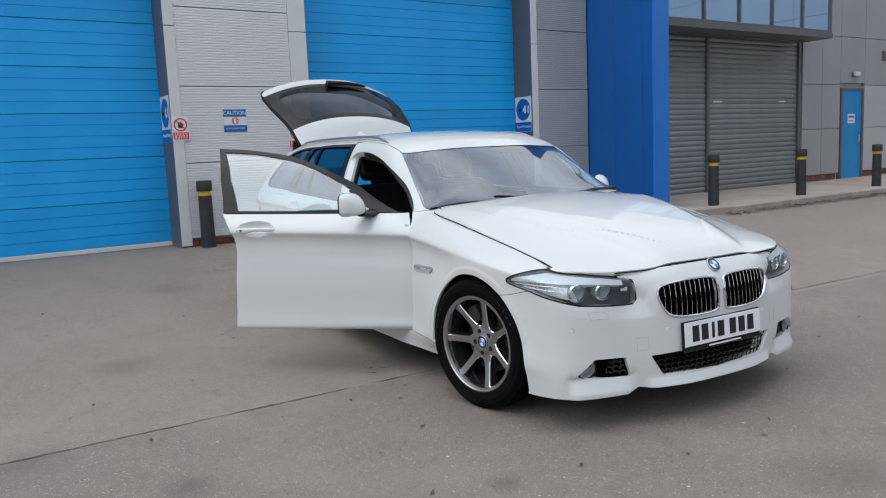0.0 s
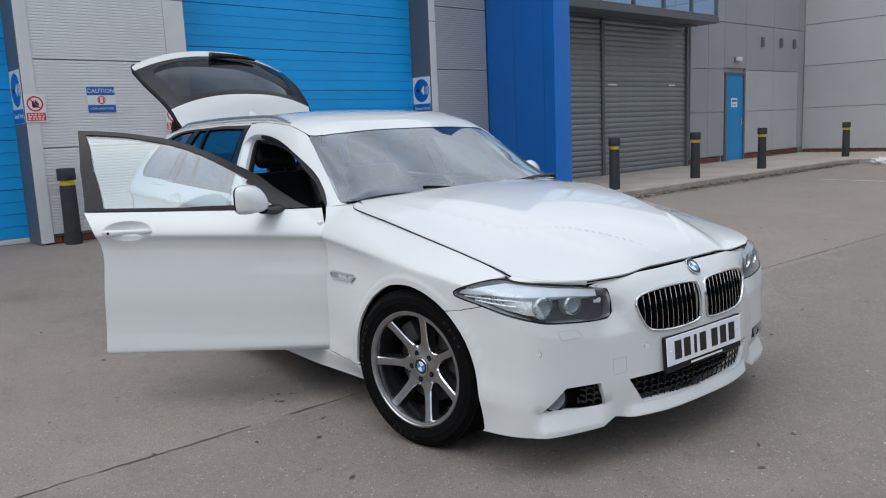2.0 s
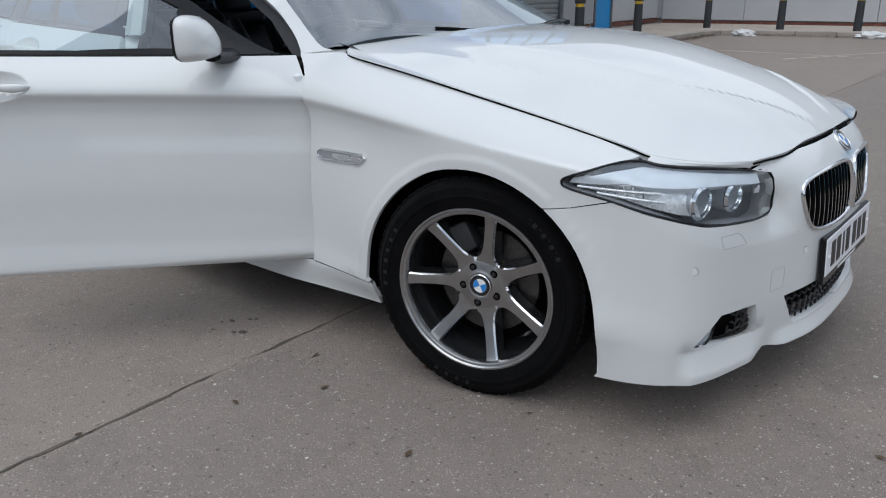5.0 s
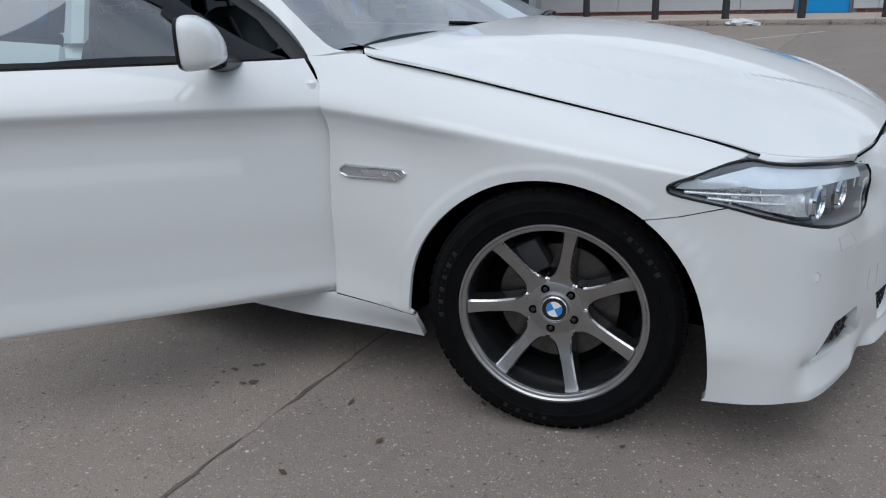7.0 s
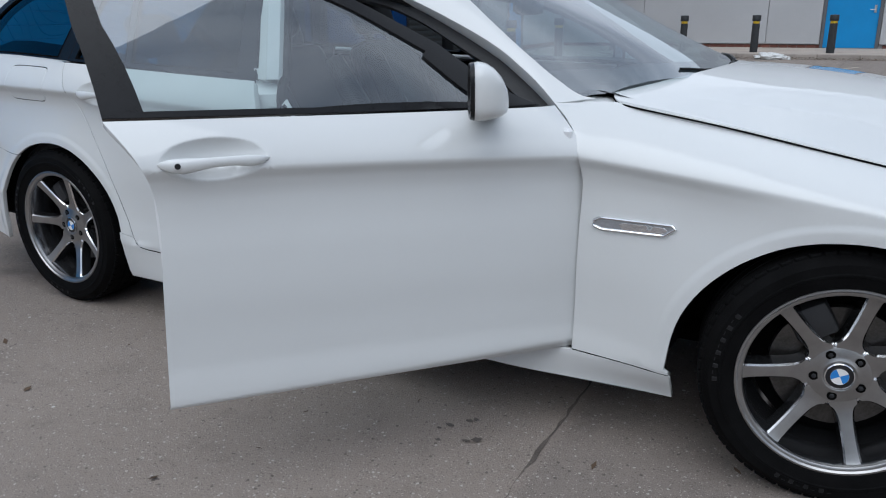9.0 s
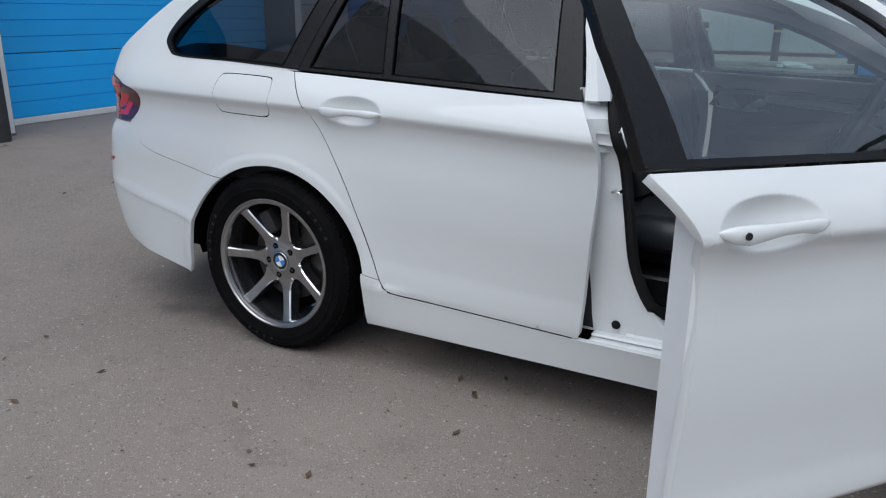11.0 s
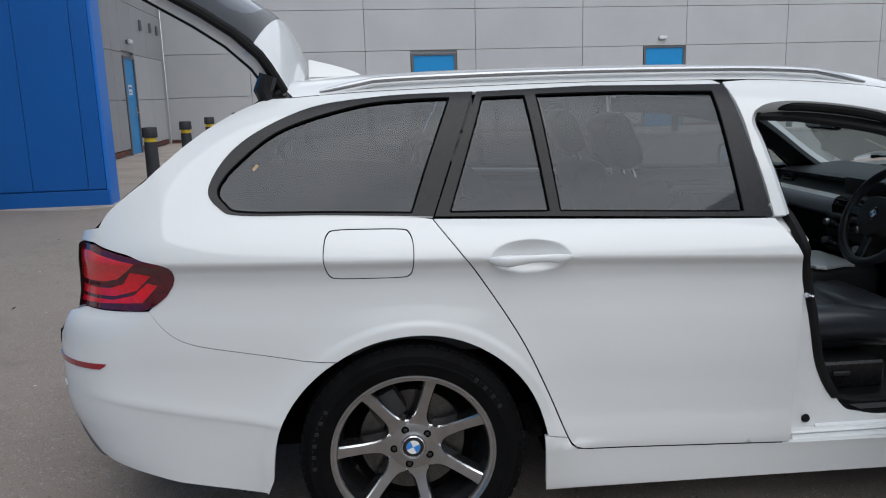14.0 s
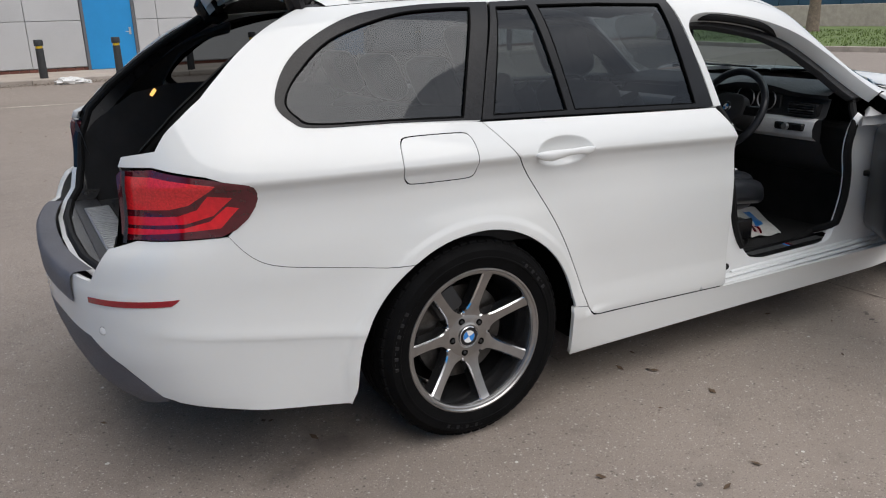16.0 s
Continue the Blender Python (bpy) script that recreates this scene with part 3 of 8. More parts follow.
prohibition(-0.635, 1.76)
prohibition(1.06, 1.60)
caution = board("caution_sign", "blue and white caution low structure sign on the cladding", on_wall(0.145, 1.855, 0.004), 0.345, 0.325, SIGN_WHITE)
part("top_band", Geo().box((-0.17, 0.055, 0.004), (0.17, 0.16, 0.0055)), SIGN_BLUE, caution)
part("low_band", Geo().box((-0.17, -0.16, 0.004), (0.17, -0.065, 0.0055)), SIGN_BLUE, caution)
part("lettering", text_geo("CAUTION", 0.075, Matrix.Translation((0, 0.107, 0.006))), SIGN_WHITE, caution)
part("small_lettering", text_geo("LOW STRUCTURE", 0.034, Matrix.Translation((0, -0.112, 0.006))), SIGN_WHITE, caution)
ring = circle(0.05, 28, 0, -0.004) + circle(0.038, 28, 0, -0.004)
part("red_ring", Geo().add([(x, y, 0.0055) for x, y in ring], [(i, (i + 1) % 28, 28 + (i + 1) % 28, 28 + i) for i in range(28)]).box((-0.03, -0.03, 0.0045), (-0.018, 0.022, 0.0055)).box((0.018, -0.03, 0.0045), (0.03, 0.022, 0.0055)), SIGN_RED, caution, sharp=0)

# ---- the blue pier ----
pier = tagged(part("blue_pier", Geo().box((0.28, 6.785, 0.1), (1.90, 7.14, 7.4)), COLUMN_BLUE, m=B, kind="structure"), "deep blue clad pier standing out from the wall", "pier")
for x0, x1 in ((0.38, 1.04), (1.04, 1.69), (1.69, 1.902)):
    part("pier_panel", Geo().box((x0 + 0.003, 6.755, 0.32), (x1 - 0.003, 6.784, 7.4), 0.004), COLUMN_BLUE, pier)
part("plinth", Geo().box((0.38, 6.74, 0.1), (1.93, 6.784, 0.305), 0.004), COLUMN_BLUE, pier)
part("edge_flashing", Geo().box((1.903, 6.757, 0.1), (1.945, 7.145, 7.4), 0.006), COLUMN_EDGE, pier, "mid-blue edge flashing")

# ---- shuttered entrance under the glazed box ----
shutter = thing("roller_shutter", "grey steel roller shutter, closed and scuffed", "shutter", B)
slat_line = [(0.0, 0.0), (0.012, 0.012), (0.020, 0.035), (0.022, 0.06), (0.016, 0.085), (0.004, 0.106), (0.0, 0.113)]
for y0, y1 in ((7.25, 10.74), (10.86, 14.18)):
    g = Geo().grid([[(x - 0.10, y, z) for x, z in slat_line] for y in (y0, y1)])
    data = mesh_of("slat", g, SHUTTER, sharp=50)
    for i in range(30):
        part("slat", data, None, shutter, m=Matrix.Translation((0, 0, PAVE + 0.005 + i * 0.1135)))
part("guide_rail", Geo().box((-0.13, 10.74, 0.1), (-0.045, 10.80, 3.5), 0.006).box((-0.13, 10.80, 0.1), (-0.06, 10.86, 3.5), 0.006), FRAME_GREY, shutter)
part("guide_rail", Geo().box((-0.13, 14.18, 0.1), (-0.02, 14.26, 3.5), 0.006), FRAME_GREY, shutter)
for y, w in ((11.0, 0.32), (13.45, 0.26)):
    part("scuff", Geo().box((-0.079, y, 2.09), (-0.076, y + w, 2.125)), FLASHING, shutter, "bare scuffed metal edge")

glazing = thing("window_box", "projecting grey-framed glazed box over the shutter", "window", B, kind="structure")
part("soffit", Geo().box((0.003, 7.26, 3.48), (0.84, 14.12, 3.60), 0.01).box((0.30, 7.3, 3.455), (0.34, 14.0, 3.479)), FRAME_GREY, glazing)
part("body", Geo().box((-0.08, 7.26, 3.61), (0.74, 14.08, 6.4)), FRAME_GREY, glazing)
for i in range(6):
    y0 = 7.30 + i * 1.135
    part("pane", Geo().box((0.765, y0 + 0.035, 3.66), (0.775, y0 + 1.10, 6.3)), PANE, glazing, "sky-reflecting blue glass pane")
    part("mullion", Geo().box((0.742, y0 - 0.025, 3.605), (0.815, y0 + 0.03, 6.4), 0.005), FRAME_GREY, glazing)
part("mullion", Geo().box((0.742, 14.06, 3.605), (0.815, 14.12, 6.4), 0.005), FRAME_GREY, glazing)
part("sill", Geo().box((0.776, 7.28, 3.603), (0.83, 14.05, 3.655), 0.004), FRAME_GREY, glazing)

# ---- flat panels, the blue fire door and the wing ----
for y0, y1 in ((14.30, 15.15), (15.15, 15.98), (17.14, 18.75), (18.75, 20.40), (20.40, WING - 0.02)):
    for z0, z1 in ((0.28, 1.42), (1.42, 2.52), (2.52, 3.72), (3.72, 4.9), (4.9, 6.1), (6.1, 7.25)):
        mat = CLAD_PALE if z1 < 2.6 and y0 > 17 and y1 < 20.5 else CLAD_FLAT
        part("cladding_panel", Geo().box((-0.085, y0 + 0.006, z0 + 0.006), (0.0, y1 - 0.006, z1 - 0.006), 0.004), mat, wall_entrance)
for z0, z1 in ((2.56, 3.72), (3.72, 4.9), (4.9, 6.1), (6.1, 7.25)):
    part("cladding_panel", Geo().box((-0.085, 15.984, z0 + 0.006), (0.0, 17.134, z1 - 0.006), 0.004), CLAD_FLAT, wall_entrance)
for y0, y1 in ((14.3, 15.98), (17.2, 20.7)):
    for i in range(int((y1 - y0) / 0.225)):
        part("brick", Geo().box((-0.10, y0 + i * 0.225 + 0.005, 0.15), (-0.02, y0 + (i + 1) * 0.225 - 0.005, 0.262), 0.004), BRICK, wall_entrance)


def fire_door(m, w, h, number, label, paper=True):
    d = thing(f"door_{number}", label, "door", m, kind="structure")
    part("door_leaf", Geo().box((-0.06, 0.03, 0.01), (-0.015, w - 0.03, h - 0.03), 0.003), FIRE_BLUE, d)
    part("door_frame", Geo().box((-0.085, -0.05, 0), (0.02, 0.03, h + 0.03), 0.004).box((-0.085, w - 0.03, 0), (0.02, w + 0.05, h + 0.03), 0.004).box((-0.085, 0.03, h - 0.03), (0.02, w - 0.03, h + 0.03), 0.004), FRAME_GREY, d)
    part("door_handle", Geo().box((-0.012, w - 0.16, 0.92), (0.004, w - 0.10, 1.12), 0.004).tube([(0.0, w - 0.13, 1.0), (0.045, w - 0.13, 1.0), (0.05, w - 0.26, 1.0)], 0.011, 8), ALU_TRIM, d)
    if paper:
        part("notice", Geo().box((-0.0145, w * 0.32, 1.42), (-0.012, w * 0.32 + 0.34, 1.66)), SIGN_WHITE, d, "white paper notice")
        part("notice_bars", Geo().box((-0.0118, w * 0.32 + 0.04, 1.56), (-0.011, w * 0.32 + 0.30, 1.61)).box((-0.0118, w * 0.32 + 0.04, 1.47), (-0.011, w * 0.32 + 0.26, 1.49)), SIGN_BLUE, d)
    return d


fire_door(B @ Matrix.Translation((0, 16.06, 0.12)), 1.0, 2.30, 3, "bright blue fire door with a paper notice, shut")
WALL_Y = B @ Matrix(((0, 1, 0, 0), (-1, 0, 0, WING), (0, 0, 1, 0), (0, 0, 0, 1)))
wall_wing = tagged(part("wall_wing", Geo().box((-0.45, 0, 0), (-0.09, 30.2, 7.5)), CLAD_FLAT, m=WALL_Y, kind="structure"), "long grey wing wall of flat composite panels", "wall")
cuts = [0.0, 2.45, 5.9, 9.32, 12.76, 16.22, 19.72, 23.1, 26.6, 30.2]
doorways = ((7.28, 8.72), (14.78, 16.22))
for z0, z1 in ((0.22, 1.45), (1.45, 2.69), (2.69, 3.90), (3.90, 5.1), (5.1, 6.3), (6.3, 7.4)):
    for a, b in zip(cuts, cuts[1:]):
        runs = [(a, b)]
        for d0, d1 in doorways:
            if a < d0 < b and z1 < 2.75:
                runs = [(a, d0)] + ([(d1, b)] if d1 < b else [])
        for r0, r1 in runs:
            part("cladding_panel", Geo().box((-0.085, r0 + 0.007, z0 + 0.007), (0.0, r1 - 0.007, z1 - 0.007), 0.004), CLAD_PALE, wall_wing)
for i in range(130):
    if not (7.2 < i * 0.232 < 8.7 or 14.6 < i * 0.232 < 16.2):
        part("brick", Geo().box((-0.10, i * 0.232 + 0.005, 0.08), (-0.03, i * 0.232 + 0.225, 0.20), 0.004), BRICK, wall_wing)
fire_door(WALL_Y @ Matrix.Translation((0, 7.34, 0.12)), 1.32, 2.44, 4, "bright blue double fire door, shut", paper=False)
fire_door(WALL_Y @ Matrix.Translation((0, 14.84, 0.12)), 1.32, 2.53, 5, "bright blue fire door with a notice, shut")


def bulkhead(m):
    lamp = thing("wall_light", "pale bulkhead light fixed above the door", "wall light", m)
    part("base", Geo().box((0, -0.12, -0.05), (0.05, 0.12, 0.05), 0.012), FRAME_GREY, lamp)
    part("diffuser", Geo().box((0.05, -0.13, -0.055), (0.13, 0.13, 0.055), 0.03, seg=2), FLASHING, lamp)


bulkhead(B @ Matrix.Translation((0.0, 16.6, 2.79)))
bulkhead(WALL_Y @ Matrix.Translation((0.0, 15.4, 2.93)))
for y, z in ((18.06, 3.30), (19.2, 3.32), (20.05, 3.32)):
    tagged(part("wall_vent", Geo().box((0.0, y - 0.07, z - 0.13), (0.05, y + 0.07, z + 0.13), 0.012).box((0.051, y - 0.045, z - 0.10), (0.06, y + 0.045, z + 0.02), 0.004), FRAME_GREY, m=B), "small dark grey vent box on the panels", "vent")

# ---- pavement with its kerb ----
EDGE = [(-0.08, 6.30), (1.35, 6.34), (2.05, 6.62), (2.50, 7.15), (2.66, 7.9), (2.70, 16.4), (2.95, 17.1), (3.6, 17.45), (4.6, 17.55), (32, 17.55)]
pavement = tagged(part("pavement", Geo().prism([(x - 0.12 if i not in (0,) else x, y + (0.12 if i in (0, 1, 2, 7, 8, 9) else 0)) for i, (x, y) in enumerate(EDGE)] + [(32, WING + 0.1), (-0.08, WING + 0.1)], 0.35, B @ Matrix.Translation((0, 0, PAVE - 0.35))), PAVING, kind="structure"), "worn paving along the building", "pavement")
stone = 0
for (ax, ay), (bx, by) in zip(EDGE, EDGE[1:]):
    a, b = Vector((ax, ay)), Vector((bx, by))
    k = max(1, round((b - a).length / 0.9))
    for i in range(k):
        p, q = a.lerp(b, i / k), a.lerp(b, (i + 1) / k)
        ang = math.atan2(q.y - p.y, q.x - p.x)
        L_ = (q - p).length
        part("kerbstone", Geo().box((0.004, -0.0, -0.3), (L_ - 0.004, 0.125, 0.004), 0.014, m=Matrix.Translation((p.x, p.y, PAVE)) @ Matrix.Rotation(ang, 4, "Z")), KERB, pavement, m=B)
        stone += 1


def bollard():
    b = thing("bollard", "dark grey plastic bollard with a yellow band", "bollard", group="bollards along the building")
    part("post", Geo().lathe([(0.0, 0.0), (0.092, 0.0), (0.094, 0.02), (0.088, 0.66), (0.086, 0.70), (0.0, 0.70)], 28), BOLLARD, b)
    part("band", Geo().lathe([(0.0, 0.70), (0.078, 0.70), (0.080, 0.705), (0.080, 0.758), (0.0, 0.76)], 28), YELLOW, b, "yellow reflective band")
    part("cap", Geo().lathe([(0.0, 0.76), (0.099, 0.76), (0.103, 0.768), (0.101, 0.89), (0.094, 0.90), (0.0, 0.905)], 28), BOLLARD, b)
    return b


first = bollard()
spots = [(2.21, 7.99), (2.225, 10.67), (2.21, 13.54), (2.21, 18.30), (4.1, 18.15), (5.85, 18.15), (7.6, 18.15), (9.4, 18.15), (11.15, 18.15), (12.9, 18.15), (14.7, 18.15), (16.5, 18.15), (18.3, 18.15), (20.1, 18.15)]
for i, (x, y) in enumerate(spots):
    m = B @ Matrix.Translation((x, y, PAVE))
    if i:
        copy_thing(first, m)
    else:
        first.matrix_basis = m
for x, y in ((0.55, -0.53), (0.55, 0.89), (0.27, 6.19)):
    p = B @ Vector((x, y, 0))
    copy_thing(first, Matrix.Translation((p.x, p.y, rise(p.x, p.y) - 0.004)))

# ---- cover, litter and leaves ----
cover = tagged(part("manhole_cover", Geo().box((-0.33, -0.33, -0.02), (0.33, 0.33, 0.006), 0.004), IRON, m=Matrix.Translation((-4.17, 1.30, rise(-4.17, 1.30))) @ Matrix.Rotation(radians(12), 4, "Z")), "worn cast iron drain cover set in concrete", "drain cover")
for i in range(7):
    for j in range(7):
        part("tread_stud", Geo().box((-0.29 + i * 0.085, -0.29 + j * 0.085, 0.005), (-0.29 + i * 0.085 + 0.06, -0.29 + j * 0.085 + 0.06, 0.012), 0.003), IRON, cover)


def crumple(x, y, r, seed):
    rnd = random.Random(seed)
    bm = bmesh.new()
    bmesh.ops.create_icosphere(bm, subdivisions=3, radius=r)
    for p in bm.verts:
        k = 1 + 0.5 * noise.noise(p.co * (3.2 / r) + Vector((seed, 0, 0)))
        p.co = Vector((p.co.x * k * 1.4, p.co.y * k, max(p.co.z * k * 0.55, -0.2 * r) + 0.2 * r))
    m = B @ Matrix.Translation((x, y, 0))
    z = rise(*(m.translation.xy))
    bmesh.ops.recalc_face_normals(bm, faces=bm.faces[:])
    tagged(part("litter", Geo().bm(bm), LITTER, m=Matrix.Translation((0, 0, z)) @ m, sharp=25), "crumpled white plastic sheet against the kerb", "litter")


crumple(3.5, 17.12, 0.20, 1)
crumple(6.3, 17.3, 0.22, 2)
crumple(6.6, 17.35, 0.12, 3)


def leaf_litter():
    rnd = random.Random(8)
    geo = Geo()
    for i in range(5200):
        u = rnd.random()
        if u < 0.3:
            x, y = 2.74 + abs(rnd.gauss(0, 0.10)), rnd.uniform(7.5, 17)
        elif u < 0.85:
            x, y = rnd.uniform(3.2, 22), 17.5 - abs(rnd.gauss(0, 0.20))
        else:
            x, y = rnd.uniform(-0.2, 9), rnd.uniform(-4, 17)
            if x < 2.8 and y > 6.2:
                continue
        p = B @ Vector((x, y, 0))
        s = rnd.uniform(0.012, 0.04) * (1 if u < 0.85 else 0.6)
        a = rnd.uniform(0, 6.28)
        z = rise(p.x, p.y) + 0.006 + (rnd.uniform(0, 0.05) if u < 0.85 else 0)
        tip = Vector((math.cos(a), math.sin(a), rnd.uniform(-0.2, 0.4))) * s
        side = Vector((-math.sin(a), math.cos(a), rnd.uniform(-0.3, 0.3))) * s * 0.45
        o = Vector((p.x, p.y, z))
        geo.add([o - tip, o + side, o + tip, o - side], [(0, 1, 2, 3)])
    tagged(part("leaf_litter", geo, LEAVES, sharp=0, kind="stuff"), "scattered dead leaves and grit along the kerb", "leaves")


leaf_litter()

# ---- beyond the yard: verge, tree, hoarding, the units opposite ----
verge_line = [(20.5, -30), (19.4, 6), (18.6, 12), (21.5, 24), (32, 40)]
verge = tagged(part("verge", Geo().prism([(x + 0.15, y) for x, y in verge_line] + [(44, 40), (44, -30)], 0.5, Matrix.Translation((0, 0, -0.36))), GRASS, kind="structure"), "rough grass verge beyond the yard", "verge")
for (ax, ay), (bx, by) in zip(verge_line, verge_line[1:]):
    a, b = Vector((ax, ay)), Vector((bx, by))
    k = max(1, round((b - a).length / 0.9))
    ang = math.atan2(by - ay, bx - ax)
    for i in range(k):
        p = a.lerp(b, i / k)
        part("kerbstone", Geo().box((0.004, -0.15, -0.3), ((b - a).length / k - 0.004, 0.0, 0.15), 0.014, m=Matrix.Translation((p.x, p.y, 0)) @ Matrix.Rotation(ang, 4, "Z")), KERB, verge)
for k in range(3):
    tagged(part("footpath", Geo().box((33 + 0.0, -30 + k * 23.4, 0.05), (35.5, -30 + (k + 1) * 23.4 - 0.02, 0.16)), PAVING, kind="structure"), "narrow concrete footpath across the verge", "footpath") if k == 1 else None


def grass_tufts():
    rnd = random.Random(12)
    geo = Geo()
    for i in range(9000):
        x, y = rnd.uniform(18.9, 33), rnd.uniform(2, 30)
        if x < 19.4 - 0.13 * (y - 6) * (1 if y < 12 else -0.6) + 0.2:
            continue
        h, a, w = rnd.uniform(0.03, 0.11), rnd.uniform(0, 6.28), rnd.uniform(0.012, 0.03)
        d = Vector((math.cos(a), math.sin(a), 0))
        o = Vector((x, y, 0.135))
        geo.add([o - d * w, o + d * w, o + Vector((rnd.uniform(-.04, .04), rnd.uniform(-.04, .04), h))], [(0, 1, 2)])
    tagged(part("grass", geo, GRASS, sharp=0, kind="stuff"), "short uneven verge grass", "grass")


grass_tufts()


def tree(x, y, seed):
    rnd = random.Random(seed)
    t = thing("tree", "bare street tree with grey bark on the verge", "tree", Matrix.Translation((x, y, 0.12)), group="street trees")
    trunk = Geo().tube([(0, 0, -0.1), (0.02, 0.01, 0.15), (0.05, 0, 1.2), (0.0, 0.05, 2.6), (0.1, 0.1, 4.2)], [0.42, 0.30, 0.25, 0.22, 0.17], 14)
    for i in range(9):
        a = i * 2.4
        z = 2.6 + i * 0.19
        trunk.tube([(0, 0.05, z), (0.8 * math.cos(a), 0.8 * math.sin(a), z + 0.9), (1.7 * math.cos(a + .3), 1.7 * math.sin(a + .3), z + 2.4)], [0.10, 0.07, 0.03], 8)
    part("trunk", trunk, BARK, t)
    twigs = Geo()
    for i in range(420):
        a, r, z = rnd.uniform(0, 6.28), rnd.uniform(0.4, 2.2), rnd.uniform(3.6, 7.0)
        o = Vector((r * math.cos(a), r * math.sin(a), z))
        d = Vector((math.cos(a), math.sin(a), rnd.uniform(0.4, 1.4))).normalized()
        twigs.tube([o, o + d * 0.4 + Vector((rnd.uniform(-.1, .1), rnd.uniform(-.1, .1), 0)), o + d * rnd.uniform(0.6, 1.0)], [0.014, 0.009, 0.003], 4, cap=False)
    part("crown", twigs, BARK, t)


tree(30.3, 20.6, 3)
tree(33.0, 6.0, 4)
hoarding = tagged(part("hoarding", Geo().box((44, -30, 0), (44.3, 60, 4.6)), HOARD, kind="structure"), "long dark blue steel hoarding beyond the verge", "hoarding")
for i in range(60):
    part("hoarding_panel", Geo().box((43.9, -30 + i * 1.5, 0.1), (43.99, -30 + i * 1.5 + 1.46, 4.5), 0.01), HOARD, hoarding)
tagged(part("low_wall", Geo().box((38.0, 18.5, 0.0), (38.6, 33, 1.3), 0.02), KERB, kind="structure"), "rough concrete block wall beside the hoarding", "wall")
for x, y in ((37.0, 17.0), (37.2, 8.5)):
    tagged(part("lamp_post", Geo().lathe([(0, 0), (0.09, 0), (0.09, 1.2), (0.055, 1.25), (0.045, 8.0), (0, 8.0)], 14).tube([(0, 0, 7.9), (-0.5, 0, 8.2), (-1.3, 0, 8.25)], 0.04, 8), FLASHING, m=Matrix.Translation((x, y, 0.1))), "pale painted steel street lamp post", "lamp post")
tagged(part("unit_opposite", Geo().box((-30, -36, 0), (20, -28, 3.2)).box((-30.2, -36.2, 3.2), (20.2, -27.8, 3.4)), HOARD, kind="structure"), "plain low dark unit closing the yard opposite", "building")

# ---- the car's surfaces: x forward, half width outward, z up ----
def curve(*knots):
    """A smooth monotone curve through (x, value) knots."""
    x = np.array([k[0] for k in knots], float)
    v = np.array([k[1] for k in knots], float)
    order = np.argsort(x)
    x, v = x[order], v[order]
    h, d = np.diff(x), np.diff(v) / np.diff(x)
    s = np.zeros_like(v)
    s[0], s[-1] = d[0], d[-1]
    for i in range(1, len(v) - 1):
        if d[i - 1] * d[i] > 0:
            a, b = 2 * h[i] + h[i - 1], h[i] + 2 * h[i - 1]
            s[i] = (a + b) / (a / d[i - 1] + b / d[i])

    def at(q):
        q = np.clip(np.asarray(q, float), x[0], x[-1])
        i = np.clip(np.searchsorted(x, q) - 1, 0, len(x) - 2)
        t = (q - x[i]) / h[i]
        return (2 * t**3 - 3 * t**2 + 1) * v[i] + (t**3 - 2 * t**2 + t) * h[i] * s[i] + (3 * t**2 - 2 * t**3) * v[i + 1] + (t**3 - t**2) * h[i] * s[i + 1]

    return at


def rounded(points, n=10, closed=True, corners=()):
    """A Catmull-Rom line through points; it keeps a corner at the indices named."""
    pts = [np.array(p, float) for p in points]
    k, out = len(pts), []
    for i in range(k if closed else k - 1):
        p1, p2 = pts[i], pts[(i + 1) % k]
        p0 = pts[i - 1] if (closed or i > 0) and i not in corners else p1
        p3 = pts[(i + 2) % k] if (closed or i + 2 < k) and (i + 1) % k not in corners else p2
        for j in range(n):
            t = j / n
            out.append(0.5 * (2 * p1 + (p2 - p0) * t + (2 * p0 - 5 * p1 + 4 * p2 - p3) * t * t + (3 * p1 - p0 - 3 * p2 + p3) * t**3))
    if not closed:
        out.append(pts[-1])
    return [tuple(p) for p in out]


OUTLINE = np.array(rounded([(2.256, -0.25), (2.268, 0.0), (2.256, 0.25), (2.188, 0.5), (2.114, 0.735), (2.006, 0.835), (1.80, 0.885), (1.485, 0.912), (1.1, 0.908), (0.8, 0.902), (0.3, 0.900), (-0.3, 0.898),
                             (-1.0, 0.900), (-1.485, 0.910), (-1.9, 0.898), (-2.22, 0.868), (-2.425, 0.795), (-2.565, 0.61), (-2.63, 0.3), (-2.645, 0.0), (-2.63, -0.3)], 60, closed=False))
keep = (np.arange(len(OUTLINE)) >= 60) & (np.arange(len(OUTLINE)) <= len(OUTLINE) - 61)
arc = np.r_[0, np.cumsum(np.hypot(*np.diff(OUTLINE, axis=0).T))]
arc -= arc[60]
U_END = float(arc[len(OUTLINE) - 61])


def out_xy(u):
    return np.interp(u, arc, OUTLINE[:, 0]), np.interp(u, arc, OUTLINE[:, 1])


def u_at_x(x):
    return np.interp(-np.asarray(x, float), -OUTLINE[60:-60, 0], arc[60:-60])


def u_front(y):
    k = OUTLINE[60:400]
    return np.interp(y, k[:, 1], arc[60:400])


def u_rear(y):
    k = OUTLINE[::-1][60:380]
    return np.interp(y, k[:, 1], arc[::-1][60:380])


